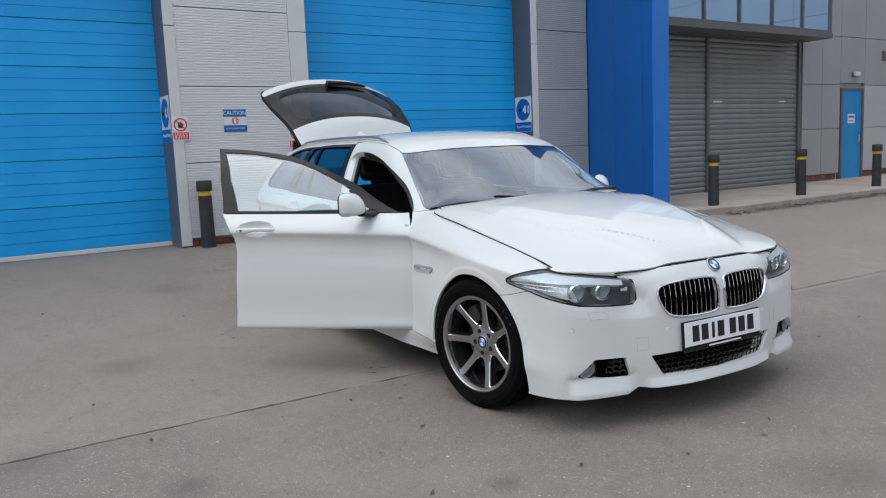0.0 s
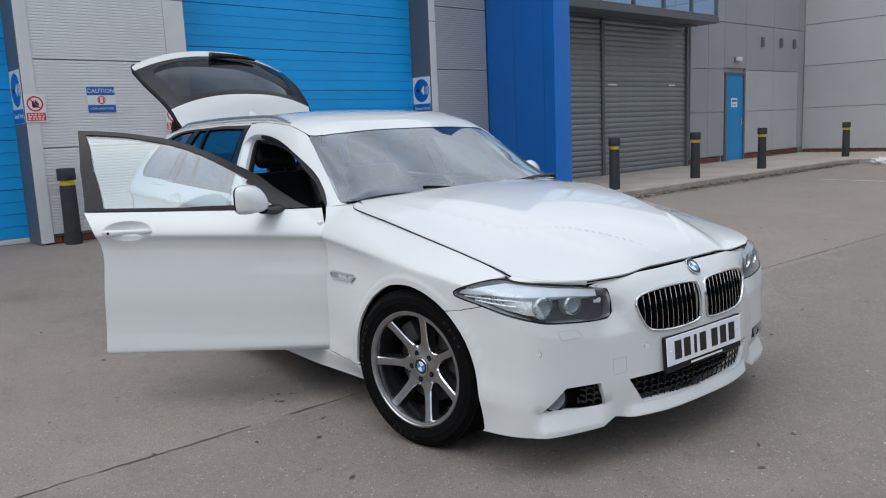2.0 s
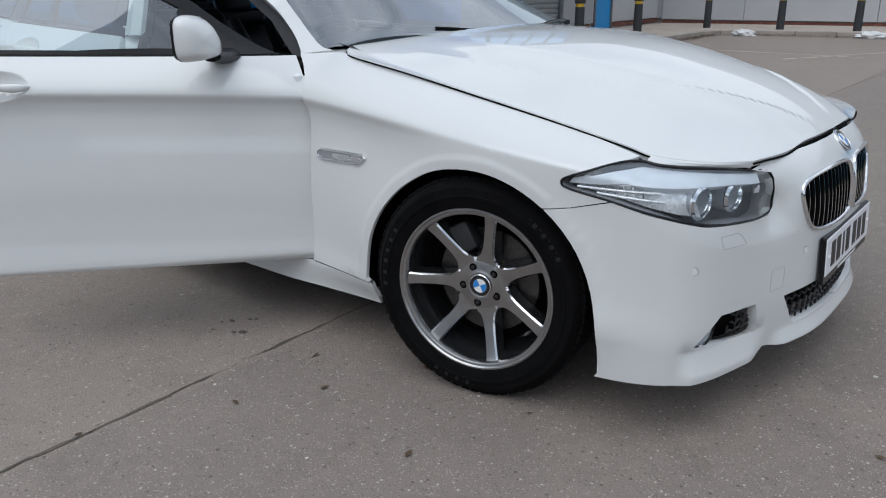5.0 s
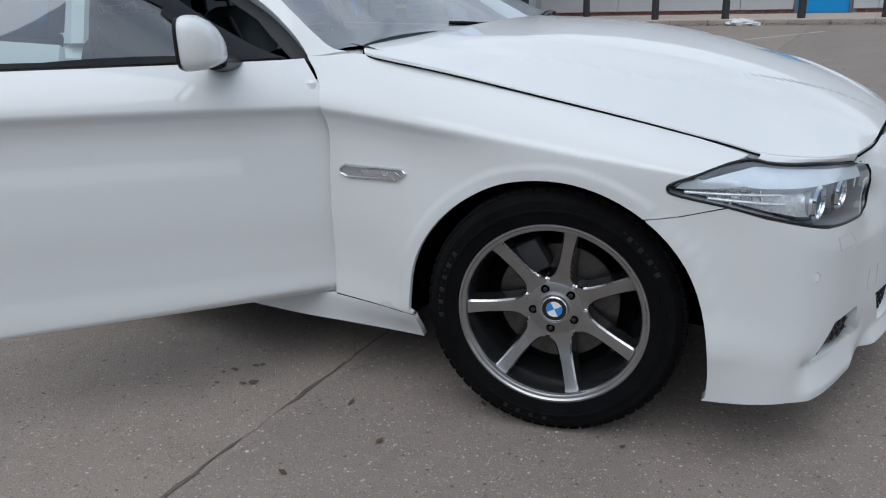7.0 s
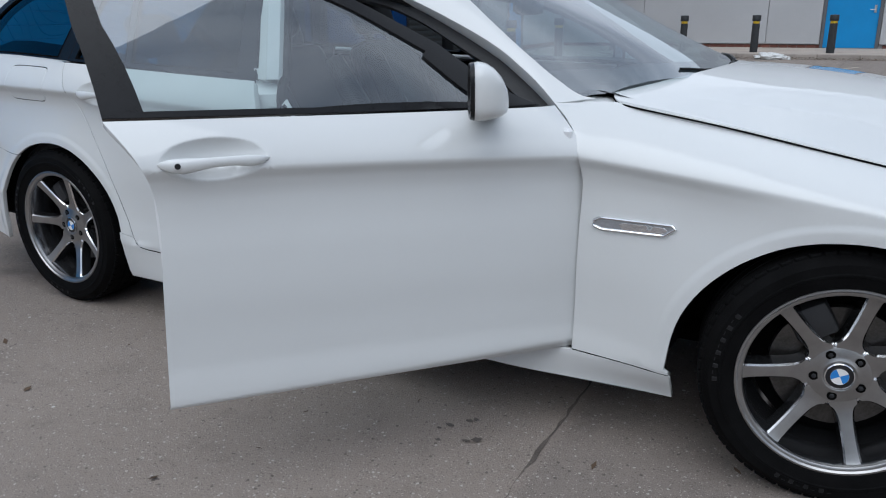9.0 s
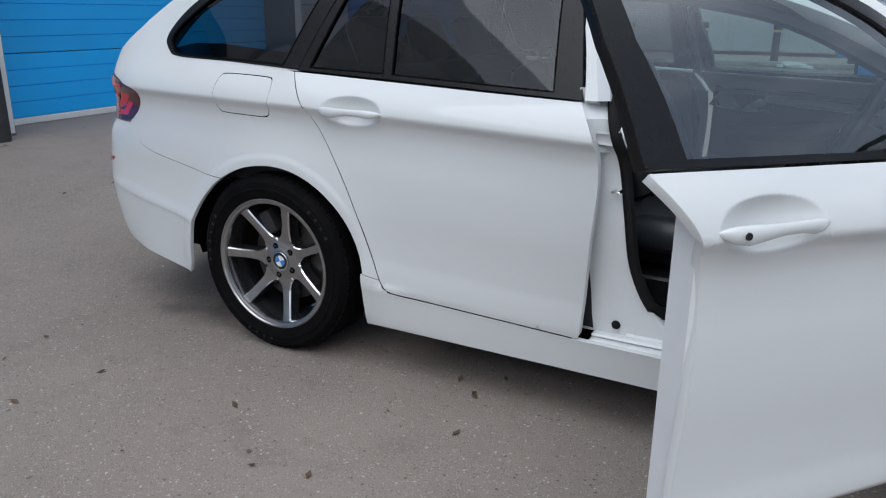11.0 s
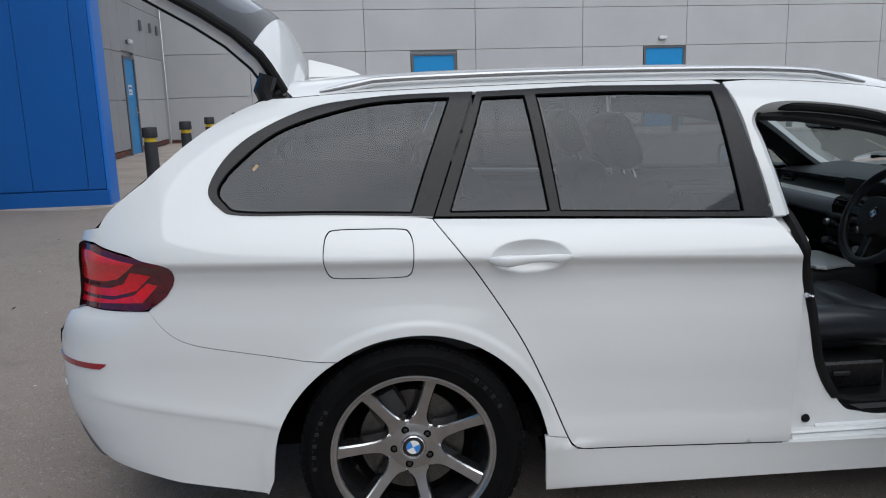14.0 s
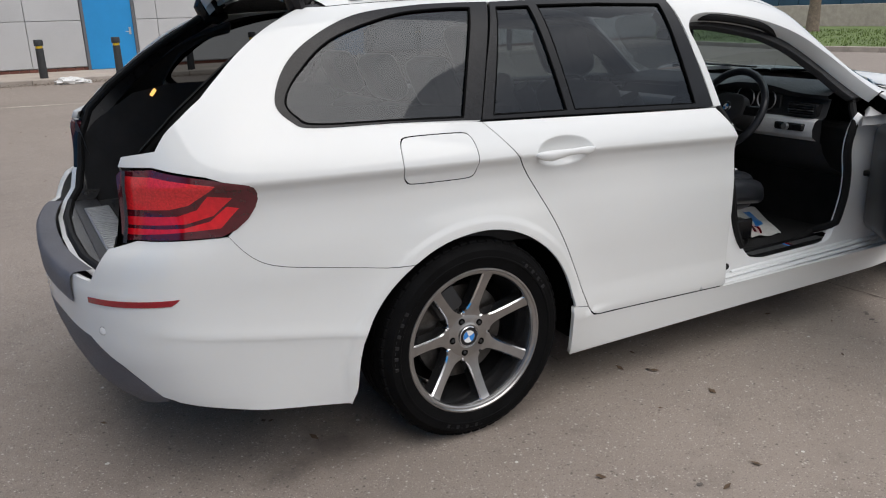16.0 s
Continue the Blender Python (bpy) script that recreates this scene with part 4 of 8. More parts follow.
HANDLES = ((-1.131, 0.905), (-0.148, 0.884))
CREASE = curve((-2.6, 0.935), (-1.96, 0.924), (-1.3, 0.910), (-0.3, 0.873), (0.8, 0.825), (1.25, 0.785), (1.7, 0.735), (2.2, 0.66))
BELT = curve((-2.6, 1.0), (-2.2, 1.035), (-1.94, 1.045), (-1.4, 1.022), (-0.38, 0.983), (0.4, 0.962), (0.7, 0.955), (0.83, 0.962), (1.1, 0.925), (1.4, 0.868), (1.7, 0.808), (1.97, 0.748), (2.2, 0.70))
LEAN_IN = curve((-2.6, 0.03), (-2.2, 0.045), (-1.9, 0.075), (-1.4, 0.085), (-0.38, 0.068), (0.5, 0.085), (0.7, 0.098), (0.83, 0.150), (1.1, 0.158), (1.4, 0.162), (1.75, 0.142), (1.97, 0.105), (2.2, 0.10))
SIDE = curve((0.0, 0.0), (0.010, 0.006), (0.03, 0.0165), (0.07, 0.0235), (0.115, 0.0215), (0.20, 0.0130), (0.31, 0.0085), (0.40, 0.0105), (0.47, 0.0100), (0.53, 0.0040), (0.57, 0.0015), (0.60, 0.0050), (0.66, 0.0085), (0.71, 0.0125), (0.75, 0.030))
NOSE = curve((0.15, 0.014), (0.25, 0.006), (0.335, 0.002), (0.40, 0.0035), (0.47, 0.0055), (0.54, 0.006), (0.585, 0.008), (0.64, 0.018), (0.70, 0.046), (0.74, 0.085), (0.80, 0.16))
HIP = curve((0.20, 0.016), (0.25, 0.013), (0.35, 0.009), (0.445, 0.004), (0.462, 0.001), (0.50, 0.006), (0.58, 0.011), (0.66, 0.012))
TAIL = curve((0.18, 0.20), (0.25, 0.115), (0.33, 0.042), (0.41, 0.016), (0.455, 0.004), (0.50, 0.0), (0.62, 0.0), (0.66, 0.006), (0.72, 0.016), (0.76, 0.034), (0.79, 0.062), (0.95, 0.085), (1.05, 0.11))
FACET = curve((0.30, 0.523), (0.36, 0.520), (0.51, 0.514), (0.70, 0.537), (0.764, 0.553), (0.825, 0.595))
ARCH_X, ARCH_Z = (1.484, -1.484), 0.333


ARCH_R = curve((-26, 0.445), (-18, 0.425), (-3, 0.397), (10, 0.386), (30, 0.378), (52, 0.367), (75, 0.358), (100, 0.350), (120, 0.351), (134, 0.357), (165, 0.383), (188, 0.403), (193, 0.43), (200, 0.445))


def inset(u, z):
    """How far the side lies inside the outline at a height."""
    x, y = out_xy(u)
    zc, zb = CREASE(x), BELT(x)
    fade = 1 - ease((x - 0.85) / 0.7)
    keep = 0.65 * fade + 0.35 * (1 - ease((x - 1.05) / 0.40))
    below = SIDE(np.maximum(zc - z, 0)) * keep + (1 - keep) * np.where(zc - z > 0.14, SIDE(np.maximum(zc - z + 0.16, 0.30)), float(SIDE(0.30)) * ease((zc - z) / 0.14))
    up = np.maximum(z - zc, 0) / np.maximum(zb - zc, 0.02)
    side = below + LEAN_IN(x) * np.minimum(up, 2.0) ** 1.55
    hip = ease((-1.70 - x) / 0.12) * (1 - ease((z - 0.60) / 0.10))
    side = side * (1 - hip) + HIP(np.minimum(z - 0.16 * (-1.95 - x), 0.66)) * hip
    side = side + 0.032 * ease((x - 0.62) / 0.42) * np.clip((0.268 - z) / 0.09, 0, 1) * (x < 1.3)
    for cx in ARCH_X:
        off = np.hypot(x - cx, z - ARCH_Z) - ARCH_R(np.clip(np.degrees(np.arctan2(z - ARCH_Z, x - cx)) % 360, 0, 190)) - (0.013 if cx < 0 else 0.003)
        side = side - (0.004 * (1 - ease((off - 0.022) / 0.024)) + 0.011 * np.exp(-((off / 0.085) ** 2))) * ease((z - 0.14) / 0.2)
    for hx, hz in HANDLES:
        r = np.hypot((x - hx) / 0.118, (z - hz - 0.004) / 0.048)
        side = side + 0.034 * np.clip(1 - r * r, 0, 1) ** 1.1
    wf = ease((u_at_x(1.80) - u) / (u_at_x(1.80) - u_front(0.62)))
    wr = ease((u - u_at_x(-2.15)) / (u_rear(0.62) - u_at_x(-2.15)))
    ramp = lambda v, a, b: np.clip((v - a) / (b - a), 0, 1)
    fog_lip = ramp(y, 0.47, 0.53) * (1 - ramp(y, 0.755, 0.79)) * (0.014 * ramp(z, 0.258, 0.195) - 0.012 * ramp(z, 0.195, 0.256) * (1 - ramp(z, 0.262, 0.275)))
    mid_lip = (1 - ramp(y, 0.385, 0.44)) * 0.018 * ramp(z, 0.232, 0.195)
    lamp_dent = 0.022 * np.exp(-(((y - 0.47) / 0.06) ** 2) - ((z - 0.60) / 0.06) ** 2) * (x > 1.9)
    facet = 0.13 * np.clip(z - FACET(y), 0, 0.055) * np.clip((y - 0.361 - 0.57 * (z - 0.52)) / 0.03, 0, 1) * (1 - ramp(y, 0.79, 0.84)) * (1 - ease((z - 0.60) / 0.07)) * (x > 1.9)
    return side * (1 - wf) * (1 - wr) + (NOSE(z) + lamp_dent + facet) * wf + TAIL(z) * wr - (fog_lip + mid_lip) * (x > 1.9)


def low(u, z):
    """A point of the lower body: u along the outline from the nose, z its height."""
    u = np.asarray(u, float)
    x, y = out_xy(u)
    xa, ya = out_xy(u - 0.02)
    xb, yb = out_xy(u + 0.02)
    tx, ty = xb - xa, yb - ya
    k = np.hypot(tx, ty)
    d = inset(u, z)
    return np.stack([x - d * ty / k, y + d * tx / k, np.broadcast_to(z, x.shape) * 1.0], -1)


TOP = curve((-2.6, 1.28), (-2.2, 1.36), (-1.9, 1.425), (-1.5, 1.448), (-0.9, 1.457), (-0.4, 1.452), (0.0, 1.425), (0.2, 1.383), (0.34, 1.325), (0.6, 1.205), (0.85, 1.088), (1.06, 0.985))
CORNER_Y = curve((-2.6, 0.57), (-1.9, 0.625), (-1.3, 0.640), (-0.4, 0.642), (0.0, 0.660), (0.26, 0.685), (0.5, 0.66), (0.74, 0.56), (1.06, 0.35))
CORNER_W = curve((-2.6, 2.5), (-1.5, 3.2), (0.0, 3.2), (0.26, 2.6), (0.5, 1.7), (0.74, 1.1), (1.06, 0.8))
SPAN = 0.95


def upper(x, q):
    """A point of the greenhouse: q / SPAN runs from the belt (0) over the roof edge to the centre line (1)."""
    x = np.asarray(x, float)
    s = np.clip(np.asarray(q, float) / SPAN, -0.05, 1.05)
    zb = BELT(np.minimum(x, 0.83))
    yb = low(u_at_x(np.minimum(x, 0.83)), zb)[..., 1] - 0.008 * ease((x + 1.75) / 0.33)
    yc, zt, w = CORNER_Y(x), TOP(x), CORNER_W(x)
    a, b, c = (1 - s) ** 2, 2 * w * s * (1 - s), s**2
    k = a + b + c
    shift = (low(u_at_x(np.minimum(x, 0.83)), zb)[..., 0] - x) * (1 - s) ** 2 * ease((-1.9 - x) / 0.3)
    return np.stack([np.broadcast_to(x, k.shape) + shift, (a * yb + b * yc) / k, (a * zb + b * zt + c * zt) / k], -1)


def q_at(x, z):
    """The place along the greenhouse section at a height, on its side."""
    lo_, hi_ = np.zeros_like(np.asarray(x, float)), np.full_like(np.asarray(x, float), SPAN)
    for _ in range(40):
        mid = (lo_ + hi_) / 2
        below = upper(x, mid)[..., 2] < z
        lo_, hi_ = np.where(below, mid, lo_), np.where(below, hi_, mid)
    return (lo_ + hi_) / 2


def side_up(points):
    """Side-view points (x, z) as parameters of the greenhouse."""
    p = np.array(points, float)
    return list(zip(p[:, 0], q_at(p[:, 0], p[:, 1])))


def side_low(points):
    """Side-view points (x, z) as parameters of the lower body."""
    p = np.array(points, float)
    return list(zip(u_at_x(p[:, 0]), p[:, 1]))


BON_C = curve((0.80, 1.044), (1.0, 1.026), (1.18, 1.016), (1.40, 0.994), (1.56, 0.969), (1.73, 0.936), (1.90, 0.889), (2.04, 0.834), (2.12, 0.790), (2.178, 0.744), (2.24, 0.69))
BON_E = curve((0.80, 0.972), (0.83, 0.968), (1.1, 0.928), (1.4, 0.872), (1.7, 0.812), (1.97, 0.750), (2.13, 0.712), (2.24, 0.67))


def bonnet_top(x, y):
    x, y = np.asarray(x, float), np.asarray(y, float)
    a = np.abs(y)
    foot = np.clip(0.62 - 0.27 * (x - 1.26), 0.30, 0.62)
    flank_ = 0.46 * np.clip((0.745 - a) / (0.745 - foot), 0, 1)
    rise_ = 0.30 * ease((foot + 0.02 - a) / 0.17)
    crown = 0.24 * np.clip(1 - (a / np.maximum(foot - 0.06, 0.1)) ** 2, 0, 1)
    vee = 0.34 - 0.80 * (x - 1.86)
    dip = 0.006 * ease((vee - a) / 0.03) * ease((x - 1.55) / 0.25) * ease((2.17 - x) / 0.1)
    ahead = ease((x - 0.90) / 0.45)
    plain = 1 - np.clip(a / 0.745, 0, 1) ** 2
    z = BON_E(x) + (BON_C(x) - BON_E(x)) * ((flank_ + rise_ + crown) * ahead + plain * (1 - ahead)) - dip
    return np.stack([np.broadcast_to(x, z.shape) * 1.0, np.broadcast_to(y, z.shape) * 1.0, z], -1)


def inside(poly, pts):
    """Which points lie in a polygon."""
    poly, pts = np.asarray(poly, float), np.asarray(pts, float)
    hit = np.zeros(len(pts), bool)
    for (x1, y1), (x2, y2) in zip(poly, np.roll(poly, -1, 0)):
        c = (y1 > pts[:, 1]) != (y2 > pts[:, 1])
        hit ^= c & (pts[:, 0] < (x2 - x1) * (pts[:, 1] - y1) / (y2 - y1 + 1e-12) + x1)
    return hit


from mathutils.geometry import delaunay_2d_cdt


def dense(poly, step):
    out = []
    for a, b in zip(poly, list(poly[1:]) + [poly[0]]):
        a, b = np.array(a, float), np.array(b, float)
        k = max(1, int(np.ceil(np.hypot(*(b - a)) / step)))
        out += [tuple(a + (b - a) * i / k) for i in range(k)]
    return out


def sheet(poly, surf, step=0.03, holes=(), turn=0.014, sink=0.0, flip=False, hem=True, lines=()):
    """A pressed panel cut from a surface by a polygon in its parameters: smooth skin, edges turned in."""
    loops = [dense(poly, step)] + [dense(h, step) for h in holes]
    pts = [p for lp in loops for p in lp]
    edges, o = [], 0
    for lp in loops:
        edges += [(o + i, o + (i + 1) % len(lp)) for i in range(len(lp))]
        o += len(lp)
    base = np.array(loops[0])
    lo_, hi_ = base.min(0), base.max(0)
    gx, gy = np.meshgrid(np.arange(lo_[0] + step / 2, hi_[0], step), np.arange(lo_[1] + step / 2, hi_[1], step))
    g = np.c_[gx.ravel(), gy.ravel()]
    if lines:
        extra = np.concatenate([np.array(ln) for ln in lines])
        far = np.min(np.hypot(g[:, None, 0] - extra[None, :, 0], g[:, None, 1] - extra[None, :, 1]), 1) > step * 0.62
        g = np.r_[g[far], extra]
    if len(g):
        g = g[inside(loops[0], g)]
        for h in loops[1:]:
            g = g[~inside(h, g)]
        rim = np.array(pts)
        if len(g):
            far = np.min(np.hypot(g[:, None, 0] - rim[None, :, 0], g[:, None, 1] - rim[None, :, 1]), 1) > step * 0.3
            g = g[far]
    allp = np.r_[np.array(pts), g] if len(g) else np.array(pts)
    vs, _, fs, *_ = delaunay_2d_cdt([Vector((float(a), float(b))) for a, b in allp], edges, [], 0, 1e-7)
    uv = np.array([tuple(p) for p in vs])
    tri = np.array([tuple(f) for f in fs if len(f) == 3])
    mid = uv[tri].mean(1)
    good = inside(loops[0], mid)
    for h in loops[1:]:
        good &= ~inside(h, mid)
    tri = tri[good]

    def skin(q):
        e = 0.002
        a = surf(q[:, 0], q[:, 1])
        n_ = np.cross(surf(q[:, 0] + e, q[:, 1]) - surf(q[:, 0] - e, q[:, 1]), surf(q[:, 0], q[:, 1] + e) - surf(q[:, 0], q[:, 1] - e))
        n_ /= np.maximum(np.linalg.norm(n_, axis=1), 1e-9)[:, None]
        return a, -n_ if flip else n_

    P, N = skin(uv)
    P = P - sink * N
    t0 = P[tri]
    wind = np.einsum("ij,ij->i", np.cross(t0[:, 1] - t0[:, 0], t0[:, 2] - t0[:, 0]), N[tri].mean(1)) < 0
    tri[wind] = tri[wind][:, ::-1]
    geo = Geo().add(P, [tuple(int(i) for i in q) for q in tri], normals=N)
    if hem and turn:
        for li, lp in enumerate(loops):
            a = np.array(lp)
            p, n_ = skin(a)
            p = p - sink * n_
            t_ = np.roll(p, -1, 0) - np.roll(p, 1, 0)
            t_ /= np.maximum(np.linalg.norm(t_, axis=1), 1e-9)[:, None]
            side = np.cross(t_, n_)
            area = 0.5 * np.sum(a[:, 0] * np.roll(a[:, 1], -1) - np.roll(a[:, 0], -1) * a[:, 1])
            if (area < 0) != flip:
                side = -side
            if li:
                side = -side
            k = len(p)
            ring = [p, p - n_ * 0.0022 + side * 0.0003, p - n_ * turn]
            nor = [n_, (side + n_ * 0.4), side]
            nor = [v / np.linalg.norm(v, axis=1)[:, None] for v in nor]
            o = len(geo.v)
            f = []
            for r in range(2):
                f += [(r * k + i, r * k + (i + 1) % k, (r + 1) * k + (i + 1) % k, (r + 1) * k + i) for i in range(k)]
            allr = np.concatenate(ring)
            good_ = 0
            for t in range(0, k, max(1, k // 12)):
                qf = f[k + t]
                good_ += np.dot(np.cross(allr[qf[1]] - allr[qf[0]], allr[qf[2]] - allr[qf[0]]), side[t]) > 0
            if good_ < 6:
                f = [q[::-1] for q in f]
            geo.add(allr, f, normals=np.concatenate(nor))
    return geo


def mirrored(geo):
    """The same panel on the other flank."""
    g = Geo()
    g.v = [Vector((p.x, -p.y, p.z)) for p in geo.v]
    g.f = [tuple(q[::-1]) for q in geo.f]
    g.n = [Vector((k.x, -k.y, k.z)) for k in geo.n]
    return g


def moved(geo, m):
    g = Geo()
    g.v = [m @ p for p in geo.v]
    g.f = list(geo.f)
    r = m.to_3x3()
    g.n = [r @ k for k in geo.n]
    return g


def crease_lines(x0, x1):
    """Rows of extra points along the shoulder crease."""
    x = np.arange(x0, x1, 0.012)
    u, z = u_at_x(x), CREASE(x)
    rows = [np.c_[u, z + k] for k in (-0.045, -0.030, -0.018, -0.008, 0.0, 0.008, 0.018, 0.03)]
    bowls = [(hx, hz) for hx, hz in HANDLES if x0 < hx < x1]
    for hx, hz in bowls:
        rows = [r[np.hypot((x - hx) / 0.120, (r[:, 1] - hz) / 0.047) > 1.22] for r in rows]
    for hx, hz in bowls:
        for k in (0.12, 0.35, 0.55, 0.72, 0.85, 0.94, 1.0, 1.05, 1.14):
            a = np.linspace(0, 2 * math.pi, int(20 + 44 * k), endpoint=False)
            rows.append(np.c_[u_at_x(hx + 0.118 * k * np.cos(a)), hz + 0.047 * k * np.sin(a)])
    return rows


def arch_rows(cx, a0, a1):
    """Rows of extra points along the lip of a wheel arch."""
    rows = []
    for off in (0.014, 0.022, 0.028, 0.034, 0.040, 0.047, 0.056, 0.070):
        a = np.linspace(a0, a1, 60)
        r = ARCH_R(a) + (0.013 if cx < 0 else 0.003) + off
        rows.append(np.c_[u_at_x(cx + r * np.cos(np.radians(a))), ARCH_Z + r * np.sin(np.radians(a))])
    return rows


car = thing("estate_car", "white estate car with its driver's door and tailgate open", "car")


def flank(name, geo, mat, parent=None, label=""):
    """Both flanks of a panel: the driver's side (y below 0) and its mirror image."""
    a = part(name, mirrored(geo), mat, parent or car, label)
    b = part(name, geo, mat, parent or car, label)
    return a, b


def arch_line(cx, r, a0, a1, n=26, squash=1.0):
    """Side-view points of a wheel arch, by angle in degrees from the rear level round over the top."""
    more = r - 0.362 + (0.013 if cx < 0 else 0.003)
    return [(cx + (float(ARCH_R(a)) + more) * math.cos(radians(a)), ARCH_Z + squash * (float(ARCH_R(a)) + more) * math.sin(radians(a))) for a in np.linspace(a0, a1, n)]


# ---- skin panels ----
AR = 0.362


# bonnet
bon_edge = rounded([(0.835, 0.690), (0.852, 0.728), (0.885, 0.755), (0.95, 0.770), (1.1, 0.772), (1.5, 0.760), (1.85, 0.743), (1.955, 0.738), (2.066, 0.658), (2.128, 0.545)], 6, closed=False)
front_edge = rounded([(2.128, 0.545), (2.154, 0.40), (2.172, 0.2), (2.178, 0.0), (2.172, -0.2), (2.154, -0.40), (2.128, -0.545)], 6, closed=False)
rear_edge = rounded([(0.835, -0.690), (0.92, -0.5), (1.0, -0.25), (1.03, 0.0), (1.0, 0.25), (0.92, 0.5), (0.835, 0.690)], 6, closed=False)
loop = bon_edge + front_edge[1:] + [(x, -y) for x, y in bon_edge[::-1]][1:] + rear_edge[1:-1]
part("bonnet", sheet(loop, bonnet_top, 0.019, turn=0.02), PAINT, car)

# front wing (fender)
wing_top = [(x, float(BON_E(x)) - 0.0028 - 0.0012 * float(ease((1.9 - x) / 0.6))) for x in np.linspace(1.945, 0.86, 14)]
wing_poly = [(1.773, 0.690), (1.781, 0.679), (1.83, 0.6675), (1.90, 0.654), (1.80, 0.6275)] + arch_line(1.484, AR, 49.6, 188, 30)[0:] + [(1.10, 0.262), (0.818, 0.277), (0.820, 0.55), (0.822, 0.76), (0.812, 0.835), (0.781, 0.893), (0.744, 0.926), (0.703, 0.9555), (0.75, 0.9560), (0.80, 0.9585), (0.83, 0.9605)] + wing_top[::-1] + [(1.90, 0.7425), (1.83, 0.722), (1.790, 0.705), (1.776, 0.697)]
flank("front_wing", sheet(side_low(wing_poly), low, 0.022, lines=crease_lines(0.8, 1.96) + arch_rows(1.484, 52, 180)), PAINT)

# front bumper: from the arch round to the centre, with openings
uF = lambda y: float(u_front(y))
bump = [(float(u_at_x(1.882)), 0.166)]
bump += side_low(arch_line(1.484, AR, -21, 48.8, 14))
bump += side_low([(1.80, 0.6243), (1.905, 0.6515)])
bump += [(float(u_at_x(1.98)), 0.628), (uF(0.74), 0.592), (uF(0.60), 0.580), (uF(0.48), 0.575), (uF(0.455), 0.60), (uF(0.475), 0.69), (uF(0.55), 0.706), (uF(0.45), 0.722), (uF(0.3), 0.730), (uF(0.15), 0.733), (0.0, 0.734)]
bump += [(0.0, 0.185), (uF(0.25), 0.186), (uF(0.41), 0.188), (uF(0.465), 0.198), (uF(0.52), 0.172), (uF(0.775), 0.168)]
fog_hole = [(uF(0.765), 0.262), (uF(0.675), 0.348), (uF(0.53), 0.344), (uF(0.505), 0.252)]
intake = [(0.0, 0.232), (uF(0.345), 0.236), (uF(0.41), 0.338), (0.0, 0.355)]
kidney = rounded([(uF(0.045), 0.507), (uF(0.022), 0.54), (uF(0.022), 0.63), (uF(0.05), 0.662), (uF(0.20), 0.668), (uF(0.335), 0.655), (uF(0.372), 0.625), (uF(0.355), 0.565), (uF(0.31), 0.517), (uF(0.20), 0.503)], 5)


def join_notch(poly):
    """Lets the outline of a half panel run round an opening that lies on the centre line."""
    i = poly.index((0.0, 0.734))
    return poly[: i + 1] + [(0.0, 0.3555), intake[2], intake[1], (0.0, 0.2315)] + poly[i + 1 :]


lip_u = np.arange(0.0, uF(0.80), 0.012)
lip_lines = [np.c_[lip_u, np.full(len(lip_u), z)] for z in (0.264, 0.257, 0.247, 0.232, 0.226, 0.215, 0.203, 0.197)]
facet_y = np.arange(0.35, 0.80, 0.012)
lip_lines += [np.c_[[uF(y) for y in facet_y], FACET(facet_y) + k] for k in (-0.006, 0.0, 0.006, 0.014, 0.026)]
bumper_geo = sheet(join_notch(bump), low, 0.025, holes=[fog_hole, kidney], turn=0.03, lines=lip_lines)
front_bumper, _ = flank("front_bumper", bumper_geo, PAINT)

# sill
sill = [(0.818, 0.272), (1.096, 0.257), (1.099, 0.178), (0.3, 0.176), (-0.6, 0.178), (-1.084, 0.178), (-1.092, 0.3655), (-1.0225, 0.3515), (-1.0125, 0.331), (-0.998, 0.3145), (-0.978, 0.3085), (-0.955, 0.3065), (-0.31, 0.283)]
flank("side_skirt", sheet(side_low(sill), low, 0.03, turn=0.018), PAINT)

# rear door skin
rear_door_line = [(-1.398, 1.0185), (-1.29, 0.879), (-1.167, 0.686), (-1.089, 0.524), (-1.028, 0.375), (-1.014, 0.345), (-1.006, 0.333), (-0.994, 0.322)]
rd = rounded(rear_door_line, 6, closed=False) + [(-0.976, 0.3148), (-0.955, 0.3125), (-0.327, 0.2895)] + rounded([(-0.322, 0.30), (-0.311, 0.572), (-0.303, 0.763), (-0.324, 0.885), (-0.380, 0.980)], 5, closed=False) + [(-0.70, 0.9905), (-1.05, 1.004)]
rdoor, rdoor_far = flank("rear_door", sheet(side_low(rd), low, 0.018, turn=0.03, lines=crease_lines(-1.4, -0.27)), PAINT)

# quarter panel below the belt
belt_line = [(x, float(BELT(x))) for x in np.linspace(-2.395, -1.402, 26)]


